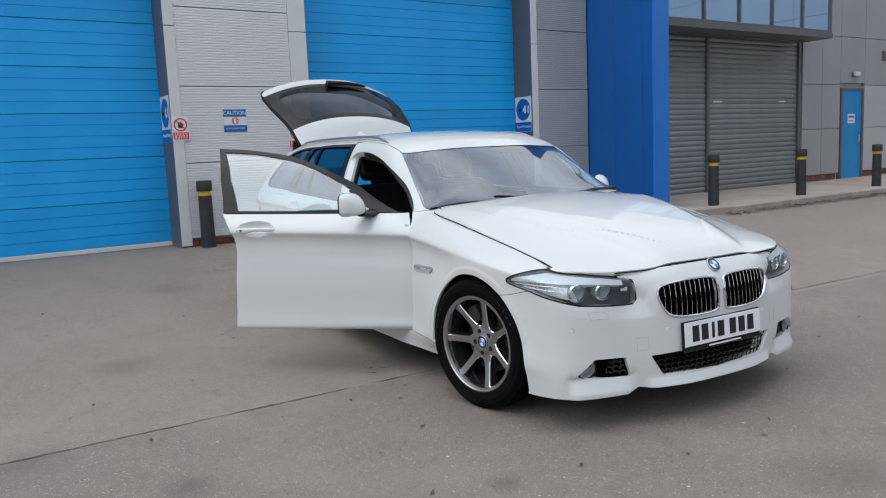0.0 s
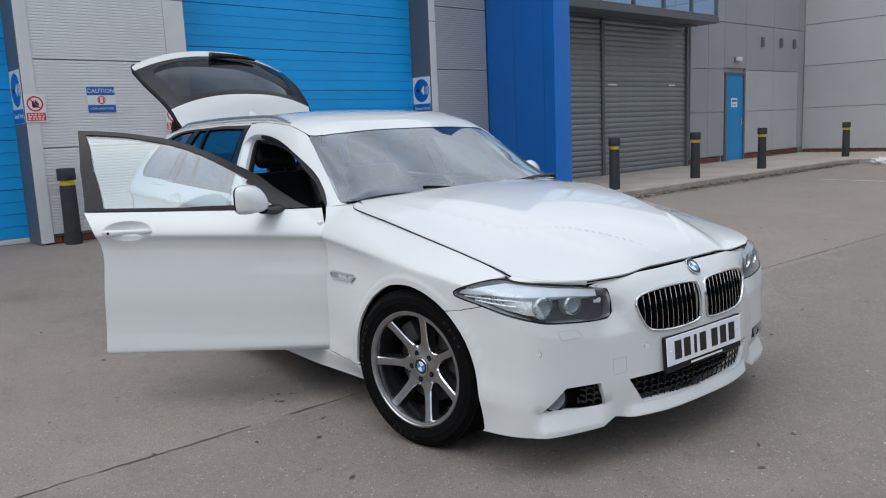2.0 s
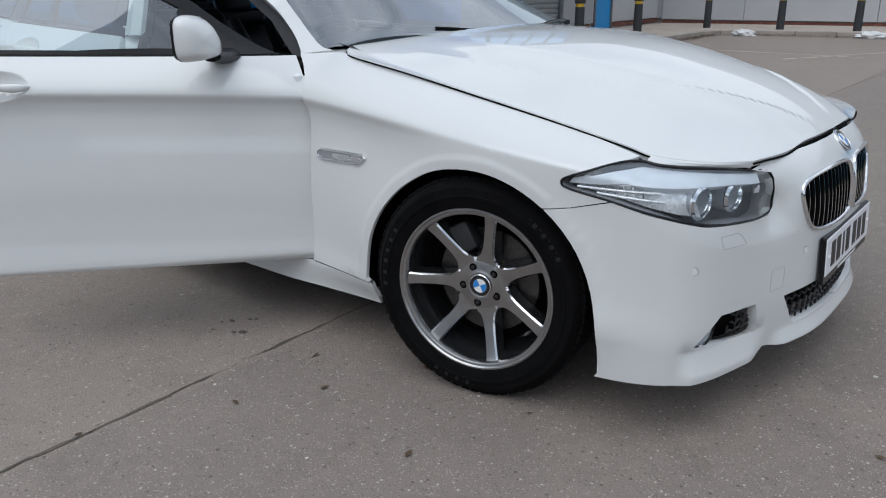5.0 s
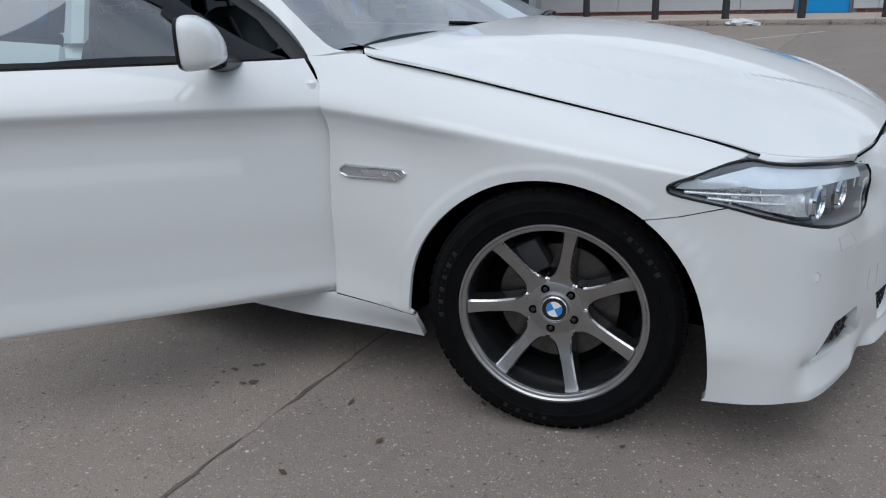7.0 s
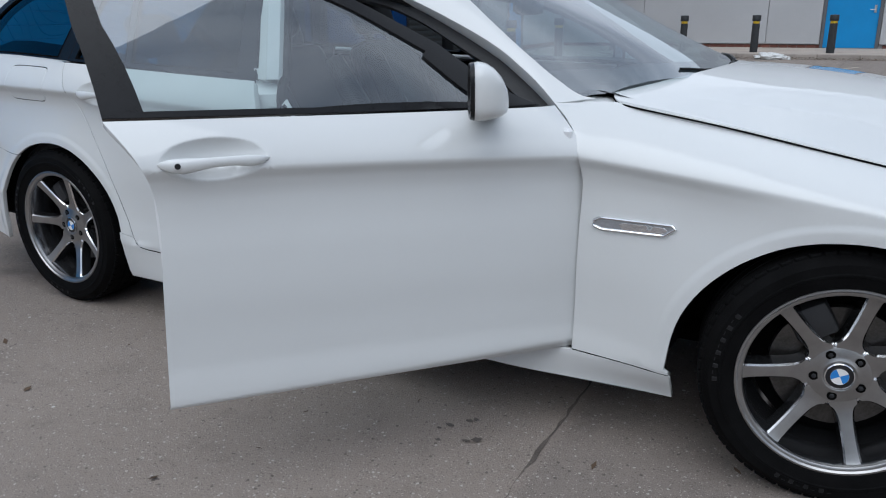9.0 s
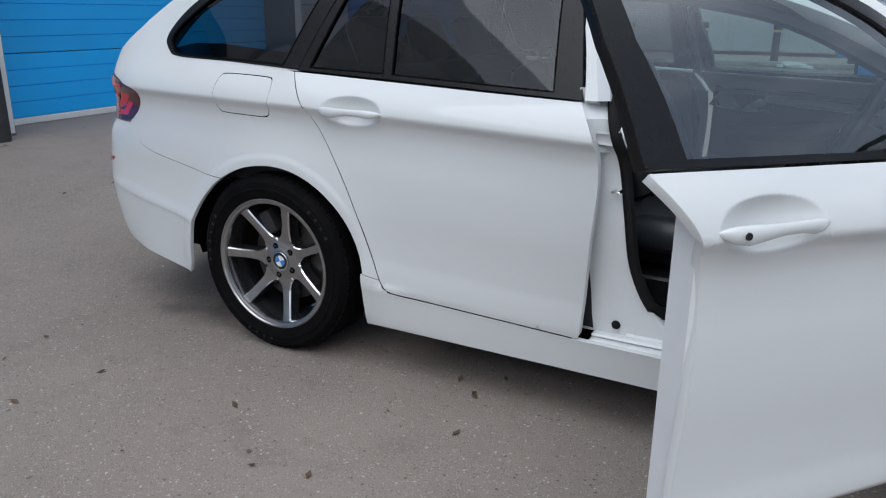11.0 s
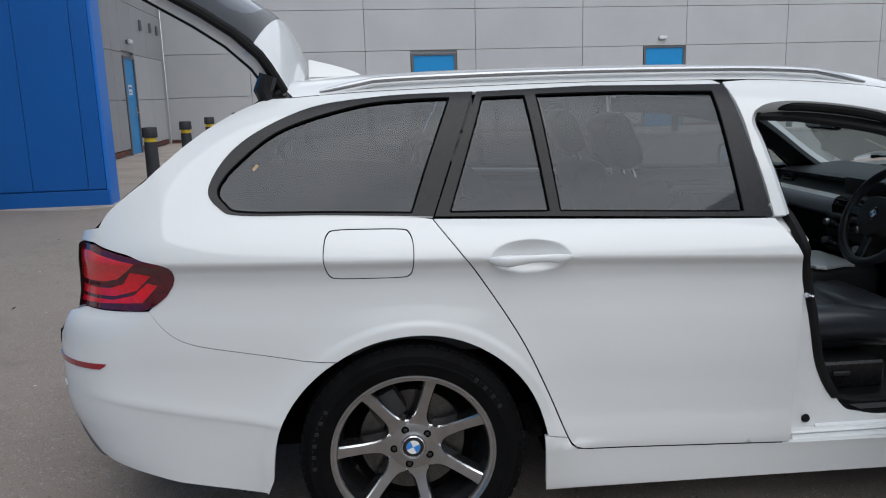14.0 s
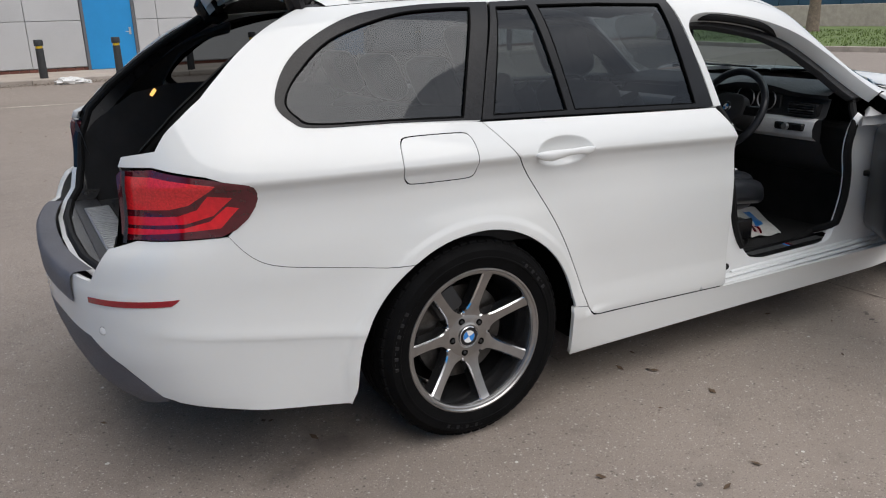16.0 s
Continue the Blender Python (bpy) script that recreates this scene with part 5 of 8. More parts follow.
def blended(geo):
    """Lets the shading run on from the quarter panel into the roof side."""
    e = 0.003
    xs_b = np.linspace(-2.45, -1.35, 60)
    ub, zb_ = u_at_x(xs_b), BELT(xs_b) - 0.03
    n1 = np.cross(low(ub + e, zb_) - low(ub - e, zb_), low(ub, zb_ + e) - low(ub, zb_ - e))
    q0 = np.full(60, 0.06)
    n2 = np.cross(upper(xs_b, q0 + e) - upper(xs_b, q0 - e), upper(xs_b + e, q0) - upper(xs_b - e, q0))
    n1 /= np.linalg.norm(n1, axis=1)[:, None]
    n2 /= np.linalg.norm(n2, axis=1)[:, None]
    n1 *= np.sign(n1[:, 1])[:, None]
    n2 *= np.sign(n2[:, 1])[:, None]
    mean = n1 + n2
    mean /= np.linalg.norm(mean, axis=1)[:, None]
    for i, (p, k) in enumerate(zip(geo.v, geo.n)):
        w = (1 - float(ease(abs(p.z - float(BELT(p.x))) / 0.085))) * float(ease((-1.36 - p.x) / 0.06)) * float(ease((p.x + 2.40) / 0.16))
        if w > 0:
            m = Vector([float(np.interp(p.x, xs_b, mean[:, j])) for j in range(3)])
            geo.n[i] = (k * (1 - w) + m * w).normalized()
    return geo


cut = [(x - 0.005, z) for x, z in rounded(rear_door_line, 6, closed=False)]
JOINT = rounded([(-1.70, 0.622), (-1.85, 0.648), (-2.00, 0.674), (-2.09, 0.692), (-2.145, 0.714), (-2.185, 0.748), (-2.219, 0.790)], 5, closed=False)
quarter = [p for p in cut if p[1] > 0.357] + [(-1.0240, 0.3555), (-1.0905, 0.3690)] + arch_line(-1.484, AR, 3, 125, 28)[0:] + JOINT[3:] + [(-2.175, 0.83), (-2.135, 0.908), (-2.26, 0.955), (-2.40, 0.982)]
fuel = rounded([(-1.7135, 0.975), (-1.706, 0.995), (-1.684, 1.005), (-1.58, 1.004), (-1.492, 1.000), (-1.472, 0.991), (-1.463, 0.968), (-1.462, 0.93), (-1.466, 0.887), (-1.476, 0.869), (-1.500, 0.863), (-1.59, 0.864), (-1.682, 0.867), (-1.703, 0.876), (-1.713, 0.897), (-1.717, 0.935)], 4)
quarter_uv = side_low(quarter) + [(float(u_rear(0.715)), 0.976), (float(u_rear(0.725)), 1.002)] + side_low(belt_line[:-1])
quarter_geo = blended(sheet(quarter_uv, low, 0.02, holes=[side_low(fuel)], turn=0.012, lines=crease_lines(-2.2, -1.3) + arch_rows(-1.484, 6, 122)))
part("rear_quarter", mirrored(quarter_geo), PAINT, car)
part("rear_quarter", sheet(quarter_uv, low, 0.03, turn=0.02, lines=crease_lines(-2.2, -1.3)), PAINT, car)
flap = [(x * 1.0 + (0.0030 if x < -1.585 else -0.0030), z + (0.0038 if z < 0.935 else -0.0038)) for x, z in fuel]
part("fuel_flap", mirrored(sheet(side_low(flap), low, 0.02, turn=0.012, lines=crease_lines(-1.72, -1.46))), PAINT, car, "rounded square fuel flap, shut")

# rear bumper
rb = side_low([p for p in arch_line(-1.484, AR, 125.8, 194, 14)] + [(-1.92, 0.232), (-2.05, 0.252), (-2.18, 0.272), (-2.33, 0.304), (-2.40, 0.321)])
rb += [(float(u_rear(0.80)), 0.330), (float(u_rear(0.782)), 0.337), (float(u_rear(0.755)), 0.372), (float(u_rear(0.70)), 0.432), (float(u_rear(0.60)), 0.50), (float(u_rear(0.40)), 0.515), (U_END, 0.515), (U_END, 0.665), (float(u_rear(0.40)), 0.665), (float(u_rear(0.63)), 0.665), (float(u_rear(0.69)), 0.76)]
rb += [(float(u_rear(0.765)), 0.786)] + side_low([(x, z - 0.0025) for x, z in JOINT[:2:-1]])
fold_x = np.arange(-2.40, -1.86, 0.012)
fold_lines = [np.c_[u_at_x(fold_x), 0.16 * (-1.95 - fold_x) + z] for z in (0.420, 0.436, 0.445, 0.4535, 0.462, 0.470, 0.480, 0.492, 0.51)]
rear_geo = sheet(rb, low, 0.024, turn=0.018, lines=fold_lines)
rear_bumper, _ = flank("rear_bumper", rear_geo, PAINT)
dif = [(float(u_rear(0.79)), 0.322), (float(u_rear(0.776)), 0.334), (float(u_rear(0.75)), 0.368), (float(u_rear(0.695)), 0.427), (float(u_rear(0.60)), 0.496), (float(u_rear(0.40)), 0.511), (U_END, 0.511), (U_END, 0.26), (float(u_rear(0.5)), 0.22)]
flank("rear_diffuser", sheet(dif, low, 0.03, turn=0.03, sink=0.002), GREY_PLASTIC, label="grey plastic lower bumper insert")

# tail lamps
tl = side_low([(-2.158, 0.926), (-2.143, 0.917), (-2.135, 0.902), (-2.134, 0.884), (-2.142, 0.862), (-2.162, 0.834), (-2.195, 0.808), (-2.235, 0.792)]) + [(float(u_rear(0.765)), 0.790), (float(u_rear(0.745)), 0.786), (float(u_rear(0.72)), 0.80), (float(u_rear(0.715)), 0.955), (float(u_rear(0.73)), 0.968)] + side_low([(-2.40, 0.975), (-2.26, 0.948), (-2.175, 0.930)])
lamps = flank("tail_lamp", sheet(tl, low, 0.02, sink=-0.003, turn=0.05), RED_DARK, label="red tail lamp with smoked edges")
band1 = side_low([(-2.20, 0.895)]) + side_low([(-2.25, 0.850), (-2.32, 0.832)]) + [(float(u_rear(0.74)), 0.828), (float(u_rear(0.74)), 0.850)] + side_low([(-2.34, 0.853), (-2.29, 0.868), (-2.26, 0.905)])
band2 = [(float(u_rear(0.74)), 0.868), (float(u_rear(0.74)), 0.955)] + side_low([(-2.40, 0.957), (-2.24, 0.930), (-2.275, 0.905), (-2.31, 0.882), (-2.36, 0.872)])
band3 = side_low([(-2.185, 0.865), (-2.235, 0.815)]) + [(float(u_rear(0.75)), 0.802), (float(u_rear(0.74)), 0.802), (float(u_rear(0.74)), 0.818)] + side_low([(-2.33, 0.820), (-2.26, 0.835), (-2.215, 0.872)])
for b, mat in ((band1, RED_LENS), (band2, RED_BRIGHT), (band3, RED_LENS)):
    g = sheet(b, low, 0.015, sink=-0.0045, turn=0.004)
    part("light_band", mirrored(g), mat, lamps[0])
    part("light_band", g, mat, lamps[1])
refl = side_low([(-2.358, 0.634), (-2.366, 0.626), (-2.38, 0.617)]) + [(float(u_rear(0.62)), 0.606), (float(u_rear(0.62)), 0.622)]
flank("rear_reflector", sheet(refl, low, 0.02, sink=-0.002, turn=0.006), RED_MARK, label="thin red bumper reflector")

# roof and upper frames
roof_side = lambda x: float(q_at(x, float(TOP(x)) - 0.062))
xs = list(np.linspace(-1.80, 0.225, 18))
roof_half = [(x, roof_side(x)) for x in xs] + [(0.255, float(q_at(0.255, 1.301))), (0.285, 0.485), (0.315, 0.56), (0.345, 0.72), (0.355, SPAN)] + [(-1.86, SPAN), (-1.85, 0.7), (-1.83, 0.55)]
rg = sheet(roof_half, upper, 0.035, turn=0.02, hem=False, flip=True)
roof_geo = Geo().add(rg.v, rg.f, normals=rg.n)
mr = mirrored(rg)
roof_geo.add(mr.v, mr.f, normals=mr.n)
part("roof", roof_geo, PAINT, car)

d_edge = [(-1.80, 1.390), (-1.88, 1.368), (-1.944, 1.343), (-2.02, 1.305), (-2.091, 1.259), (-2.165, 1.201), (-2.231, 1.145), (-2.296, 1.099), (-2.349, 1.062), (-2.39, 1.020)]
win_loop = rounded([(-2.038, 1.122), (-2.005, 1.070), (-1.943, 1.049), (-1.70, 1.041), (-1.40, 1.024), (-1.33, 1.20), (-1.255, 1.3735), (-1.40, 1.372), (-1.545, 1.366), (-1.733, 1.343), (-1.885, 1.284), (-1.985, 1.212)], 8, corners=(4, 6))
dlo = [p for p in win_loop]
i0 = int(np.argmin([abs(p[0] + 1.40) + abs(p[1] - 1.024) for p in dlo]))
i1 = int(np.argmin([abs(p[0] + 1.255) + abs(p[1] - 1.3735) for p in dlo]))
back_way = dlo[i1:] + dlo[: i0 + 1]
frame_top = [(x, float(TOP(x)) - 0.064) for x in xs]
upper_quarter = belt_line + back_way[::-1] + [(-0.468, 1.379)] + [p for p in frame_top[::-1] if p[0] < -0.47] + d_edge[1:]
flank("roof_side", blended(sheet(side_up(upper_quarter), upper, 0.025, turn=0.012, flip=True)), PAINT)
quarter_glass = rounded([(-2.008, 1.124), (-1.986, 1.079), (-1.935, 1.058), (-1.70, 1.049), (-1.462, 1.037), (-1.398, 1.20), (-1.330, 1.357), (-1.45, 1.355), (-1.612, 1.340), (-1.822, 1.281), (-1.947, 1.196)], 8, corners=(4, 6))
flank("quarter_trim", sheet(side_up(win_loop), upper, 0.025, holes=[side_up(quarter_glass)], sink=-0.002, turn=0.015, flip=True), TRIM)


def bead(loop, radius=0.0035):
    """A thin dark rubber bead round a pane of the greenhouse."""
    q = np.array(dense(side_up(loop), 0.02))
    pts = [Vector(tuple(p)) for p in upper(q[:, 0], q[:, 1]) + np.array([0, 0.001, 0])]
    return Geo().tube(pts + [pts[0]], radius, 6)


flank("glass_bead", bead(quarter_glass), DARK)
flank("quarter_glass", sheet(side_up(quarter_glass), upper, 0.04, sink=0.004, turn=0.0, hem=False, flip=True), TINT)

# rear door window
rf = [(-1.395, 1.0235), (-1.33, 1.185), (-1.243, 1.372), (-0.9, 1.381), (-0.462, 1.374), (-0.418, 1.18), (-0.381, 0.984), (-0.70, 0.996), (-1.05, 1.010)]
g1 = [(-1.350, 1.034), (-1.229, 1.356), (-1.100, 1.358), (-1.058, 1.025)]
g2 = [(-1.024, 1.024), (-1.064, 1.360), (-0.80, 1.361), (-0.508, 1.354), (-0.470, 1.002)]
rf, g1, g2 = dense(rf, 0.04), dense(g1, 0.04), dense(g2, 0.04)
fr = sheet(side_up(rf), upper, 0.03, holes=[side_up(g1), side_up(g2)], sink=-0.003, turn=0.02, flip=True)
part("window_frame", mirrored(fr), TRIM, rdoor)
part("window_frame", fr, TRIM, rdoor_far)
for g in (g1, g2):
    s = sheet(side_up(g), upper, 0.04, sink=0.004, turn=0, hem=False, flip=True)
    part("door_glass", mirrored(s), TINT, rdoor)
    part("glass_bead", mirrored(bead(g)), DARK, rdoor)
    part("door_glass", s, TINT, rdoor_far)

# pillar frame round the front door opening
ws_edge = [(0.262, 1.294), (0.34, 1.243), (0.414, 1.19), (0.51, 1.122), (0.60, 1.062), (0.70, 1.003), (0.765, 0.972)]
opening = rounded([(0.700, 0.955), (0.60, 1.026), (0.45, 1.118), (0.20, 1.230), (-0.009, 1.290), (-0.214, 1.318), (-0.345, 1.312), (-0.40, 1.268), (-0.385, 1.199), (-0.360, 1.095), (-0.337, 0.985)], 5, closed=False)
pillar = [(0.80, 0.966)] + ws_edge[::-1] + [p for p in frame_top[::-1] if -0.46 < p[0] < 0.24] + [(-0.457, 1.383), (-0.455, 1.370), (-0.412, 1.18), (-0.374, 0.985)] + opening[::-1]
pil = sheet(side_up(pillar), upper, 0.025, turn=0.06, flip=True)
part("door_pillar_frame", mirrored(pil), PAINT, car)
# far door: closed, skin and frame in place
fd_low = [(-0.1, 0.9715), (0.2, 0.9635), (0.5, 0.9565), (0.765, 0.952), (0.806, 0.82), (0.813, 0.55), (0.812, 0.277), (-0.308, 0.290)] + rounded([(-0.305, 0.30), (-0.290, 0.572), (-0.279, 0.763), (-0.305, 0.885), (-0.370, 0.979)], 5, closed=False)
fd_geo = sheet(side_low(fd_low), low, 0.018, turn=0.022, lines=crease_lines(-0.35, 0.83))


def lipped(geo):
    """Folds the lowest strip of a door skin inwards."""
    for i, p in enumerate(geo.v):
        k = float(ease((0.308 - p.z) / 0.02))
        if k > 0:
            geo.v[i] = Vector((p.x, p.y - 0.012 * k, p.z))
            geo.n[i] = (geo.n[i] + Vector((0, 0, -0.9 * k))).normalized()
    return geo


fd_geo = lipped(fd_geo)
fd_frame = [(0.715, 0.951), (0.45, 1.120), (0.186, 1.250), (-0.009, 1.315), (-0.214, 1.350), (-0.457, 1.372), (-0.41, 1.18), (-0.371, 0.984), (0.1, 0.972)]
fd_glass = [(0.545, 0.973), (0.43, 1.092), (0.20, 1.218), (0.0, 1.289), (-0.20, 1.330), (-0.412, 1.350), (-0.35, 1.18), (-0.285, 0.994), (0.1, 0.983)]
fd_frame_geo = sheet(side_up(fd_frame), upper, 0.025, holes=[side_up(fd_glass)], sink=-0.002, turn=0.03, flip=True)
fd_glass_geo = sheet(side_up(fd_glass), upper, 0.04, sink=0.005, turn=0, hem=False, flip=True)
part("door_pillar_frame", pil, PAINT, car)
far_door = part("passenger_door", fd_geo, PAINT, car)
part("window_frame", fd_frame_geo, TRIM, far_door)
part("door_glass", fd_glass_geo, CLEAR, far_door)

# windscreen
ws_half = side_up(ws_edge) + [(0.83, 0.07), (0.90, 0.24), (0.955, 0.38), (1.005, 0.52), (1.035, 0.64), (1.058, 0.80), (1.06, SPAN), (0.352, SPAN), (0.342, 0.72), (0.312, 0.55)]
wg = sheet(ws_half, upper, 0.05, hem=False, sink=0.003, flip=True)
w2 = mirrored(wg)
wgeo = Geo().add(wg.v, wg.f, normals=wg.n).add(w2.v, w2.f, normals=w2.n)
part("windscreen", wgeo, SCREEN, car).visible_shadow = False

# closing panel between wing, bonnet and windscreen corner
rows = []
for x in (0.97, 0.91, 0.86, 0.83, 0.80, 0.775):
    z = float(BON_E(x)) - 0.012 if x > 0.85 else float(BELT(x)) - 0.002
    p = low(u_at_x(np.array([x])), np.array([z]))[0]
    rows.append([(p[0], p[1] + 0.002, p[2] - 0.003), (p[0] - 0.006, p[1] - 0.020, p[2] + 0.001), (p[0] - 0.014, p[1] - 0.050, p[2] + 0.004), (p[0] - 0.020, p[1] - 0.085, p[2] + 0.006)])
flank("pillar_base", Geo().grid(rows), PAINT)

# foot of the centre pillar, behind the front door
foot = []
for x, d in ((-0.392, 0.0), (-0.374, 0.014), (-0.352, 0.034), (-0.328, 0.052), (-0.306, 0.064)):
    a = upper(np.array([x]), np.array([float(q_at(x, 0.992))]))[0]
    b = low(u_at_x(np.array([x + 0.012])), np.array([0.93]))[0]
    foot.append([(a[0], -a[1] + 0.004 + d, 1.02), (a[0] + 0.002, -a[1] + 0.007 + d, 0.975), (b[0], -b[1] + 0.030 + 0.8 * d, 0.935), (b[0] + 0.02, -b[1] + 0.04 + 0.6 * d, 0.84)])
part("pillar_foot", Geo().grid(foot), PAINT_INNER, car)

# the open driver's door
HINGE = Vector((0.79, -0.862, 0.0))
SWING = Matrix.Translation(HINGE) @ Matrix.Rotation(radians(50.6), 4, "Z")
TO_HINGE = Matrix.Translation(-HINGE)
driver_door = part("driver_door", moved(mirrored(fd_geo), TO_HINGE), PAINT, car, "wide open white driver's door", m=SWING)
part("window_frame", moved(mirrored(fd_frame_geo), TO_HINGE), TRIM, driver_door)
part("door_glass", moved(mirrored(fd_glass_geo), TO_HINGE), CLEAR, driver_door)



# near-black tubes that put the shade of the panel gaps into colour
def gap_line(points, sink, radius=0.0032, closed=False):
    q = np.array(dense(points, 0.02) if closed else [p for a, c in zip(points, points[1:]) for p in [tuple(np.array(a) + (np.array(c) - np.array(a)) * k / 6) for k in range(6)]] + [points[-1]])
    e = 0.003
    a = low(q[:, 0], q[:, 1])
    n_ = np.cross(low(q[:, 0] + e, q[:, 1]) - a, low(q[:, 0], q[:, 1] + e) - a)
    n_ /= np.linalg.norm(n_, axis=1)[:, None]
    n_ *= np.sign(n_[:, 1:2] + 0.3 * n_[:, 0:1] * np.sign(a[:, 0:1]))
    pts = [tuple(p) for p in a - n_ * sink]
    return Geo().tube(pts + ([pts[0]] if closed else []), radius, 6)


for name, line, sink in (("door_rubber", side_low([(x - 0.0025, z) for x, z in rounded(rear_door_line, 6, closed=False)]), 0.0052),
                         ("sill_rubber", side_low([(-0.992, 0.3150), (-0.955, 0.3095), (-0.345, 0.287)]), 0.0038),
                         ("bumper_joint", side_low(arch_line(-1.484, AR, 125.4, 126.4, 2)[:1] + [(x, z - 0.00125) for x, z in JOINT[3:]]), 0.0042),
                         ("bumper_joint", side_low([(1.80, 0.6258), (1.902, 0.6527)]), 0.0042),
                         ("sill_joint", side_low([(0.82, 0.2747), (1.094, 0.2597)]), 0.0042)):
    flank(name, gap_line(line, sink), DARK)
part("flap_joint", mirrored(gap_line(side_low(fuel), 0.0048, 0.003, True)), DARK, car)
far_front = gap_line(side_low([(0.815, 0.28), (0.8155, 0.55), (0.806, 0.82), (0.768, 0.945)]), 0.0052)
part("door_rubber", far_front, DARK, car)
# the bonnet's shut lines, their shade drawn as thin dark tubes
for s_ in (-1, 1):
    edge = [(x, s_ * (y + 0.003), float(bonnet_top(x, y)[2]) - 0.0065) for x, y in bon_edge[2:] if x < 1.95]
    part("bonnet_rubber", Geo().tube(edge, 0.0024, 6), DARK, car)
part("bonnet_rubber", Geo().tube([(x + 0.003, y, float(bonnet_top(x, y)[2]) - 0.0075) for x, y in front_edge], 0.003, 6), DARK, car)
# ---- wheels ----
def wheel(m, turn):
    """Seven-spoke alloy wheel; its axle is local z, outward."""
    w = part("wheel", Geo().lathe([(0.0, -0.13), (0.085, -0.13), (0.085, 0.028), (0.0, 0.028)], 28), STEEL, car, m=m)
    half = 0.118
    tyre = [(0.238, -0.105), (0.262, -half), (0.300, -half - 0.004), (0.320, -half + 0.012), (0.3315, -half + 0.035)]
    for k in range(4):
        z = -0.062 + k * 0.0415
        tyre += [(0.333, z - 0.016), (0.333, z + 0.016), (0.326, z + 0.0175), (0.326, z + 0.0235)]
    tyre = tyre[:-2] + [(0.3315, half - 0.035), (0.320, half - 0.012), (0.305, half + 0.002), (0.285, half + 0.0035), (0.283, half + 0.0055), (0.278, half + 0.0055), (0.276, half + 0.003), (0.262, half), (0.247, half - 0.004), (0.238, 0.103)]
    part("tyre", Geo().lathe(tyre, 96), TYRE, w, "black road tyre")
    blocks = Geo()
    for s in (-1, 1):
        for i in range(64):
            a = Matrix.Rotation(2 * math.pi * i / 64, 4, "Z")
            blocks.box((0.3185, -0.0142, s * (half - 0.033) - 0.014), (0.3322, 0.0142, s * (half - 0.033) + 0.014), 0.003, a)
    part("tread_shoulder", blocks, TYRE, w, kind="stuff")
    marks = Geo()
    for start, count in ((0.5, 8), (2.6, 11), (4.3, 8)):
        for i in range(count):
            a = Matrix.Rotation(start + i * 0.062, 4, "Z")
            marks.box((0.276, -0.0058, half + 0.0012), (0.297, 0.0058, half + 0.0040 - 0.0012 * (i % 2)), 0.001, a)
    part("sidewall_marks", marks, SIDEWALL, w, "raised moulded marks on the sidewall", kind="stuff")
    rim = [(0.2245, 0.100), (0.2215, 0.092), (0.217, 0.07), (0.211, 0.04), (0.206, 0.0), (0.203, -0.10), (0.232, -0.104)]
    part("rim", Geo().lathe(rim, 80), GUNMETAL, w, "gunmetal alloy rim barrel")
    part("rim_lip", Geo().lathe([(0.2462, 0.1040), (0.2462, 0.1100), (0.2440, 0.1135), (0.2395, 0.1142), (0.2372, 0.1120), (0.2352, 0.1098), (0.2295, 0.1090), (0.2265, 0.1070), (0.2240, 0.1000)], 96), ALLOY_FACE, w, "stepped satin rim lip")
    # one spoke runs from the hub, where it meets its neighbours in a round web, to the lip
    stations = [(0.060, 0.0289, 0.0560), (0.074, 0.0356, 0.0562), (0.080, 0.0352, 0.0566), (0.0845, 0.0302, 0.0572), (0.090, 0.0262, 0.0580), (0.097, 0.0232, 0.0594), (0.106, 0.0208, 0.0616), (0.120, 0.0190, 0.0652), (0.145, 0.0178, 0.0722), (0.170, 0.0176, 0.0796), (0.195, 0.0182, 0.0872), (0.212, 0.0192, 0.0928), (0.222, 0.0204, 0.0968), (0.2258, 0.0216, 0.0990)]
    rows, bevel_rows, face_rows = [], [], []
    for r, hw, z in stations:
        cham = 0.0042
        rows.append([(r, -hw - 0.006, z - 0.045), (r, -hw, z - 0.0055), (r, hw, z - 0.0055), (r, hw + 0.006, z - 0.045)])
        face_rows.append([(r, -hw + cham, z), (r, 0.0, z + 0.0006), (r, hw - cham, z)])
        bevel_rows.append(((r, -hw, z - 0.0052), (r, -hw + cham, z), (r, hw - cham, z), (r, hw, z - 0.0052)))
    data = mesh_of("spoke", Geo().grid([r[:2] for r in rows]).grid([r[2:] for r in rows]), GUNMETAL, sharp=60)
    face = mesh_of("spoke_face", Geo().grid(face_rows), ALLOY_FACE, sharp=60)
    edge = mesh_of("spoke_bevel", Geo().grid([r[:2] for r in bevel_rows]).grid([r[2:] for r in bevel_rows]), BEVEL, sharp=60)
    for i in range(7):
        at = Matrix.Rotation(radians(turn) + 2 * math.pi * i / 7, 4, "Z")
        part("spoke", data, None, w, m=at)
        part("spoke_face", face, None, w, "satin grey spoke face", m=at)
        part("spoke_bevel", edge, None, w, "bright machined spoke edge", m=at)
    part("hub_face", Geo().lathe([(0.076, 0.0545), (0.070, 0.0572), (0.052, 0.0582), (0.044, 0.0605), (0.040, 0.0620), (0.036, 0.0605), (0.0, 0.060)], 56), ALLOY_FACE, w)
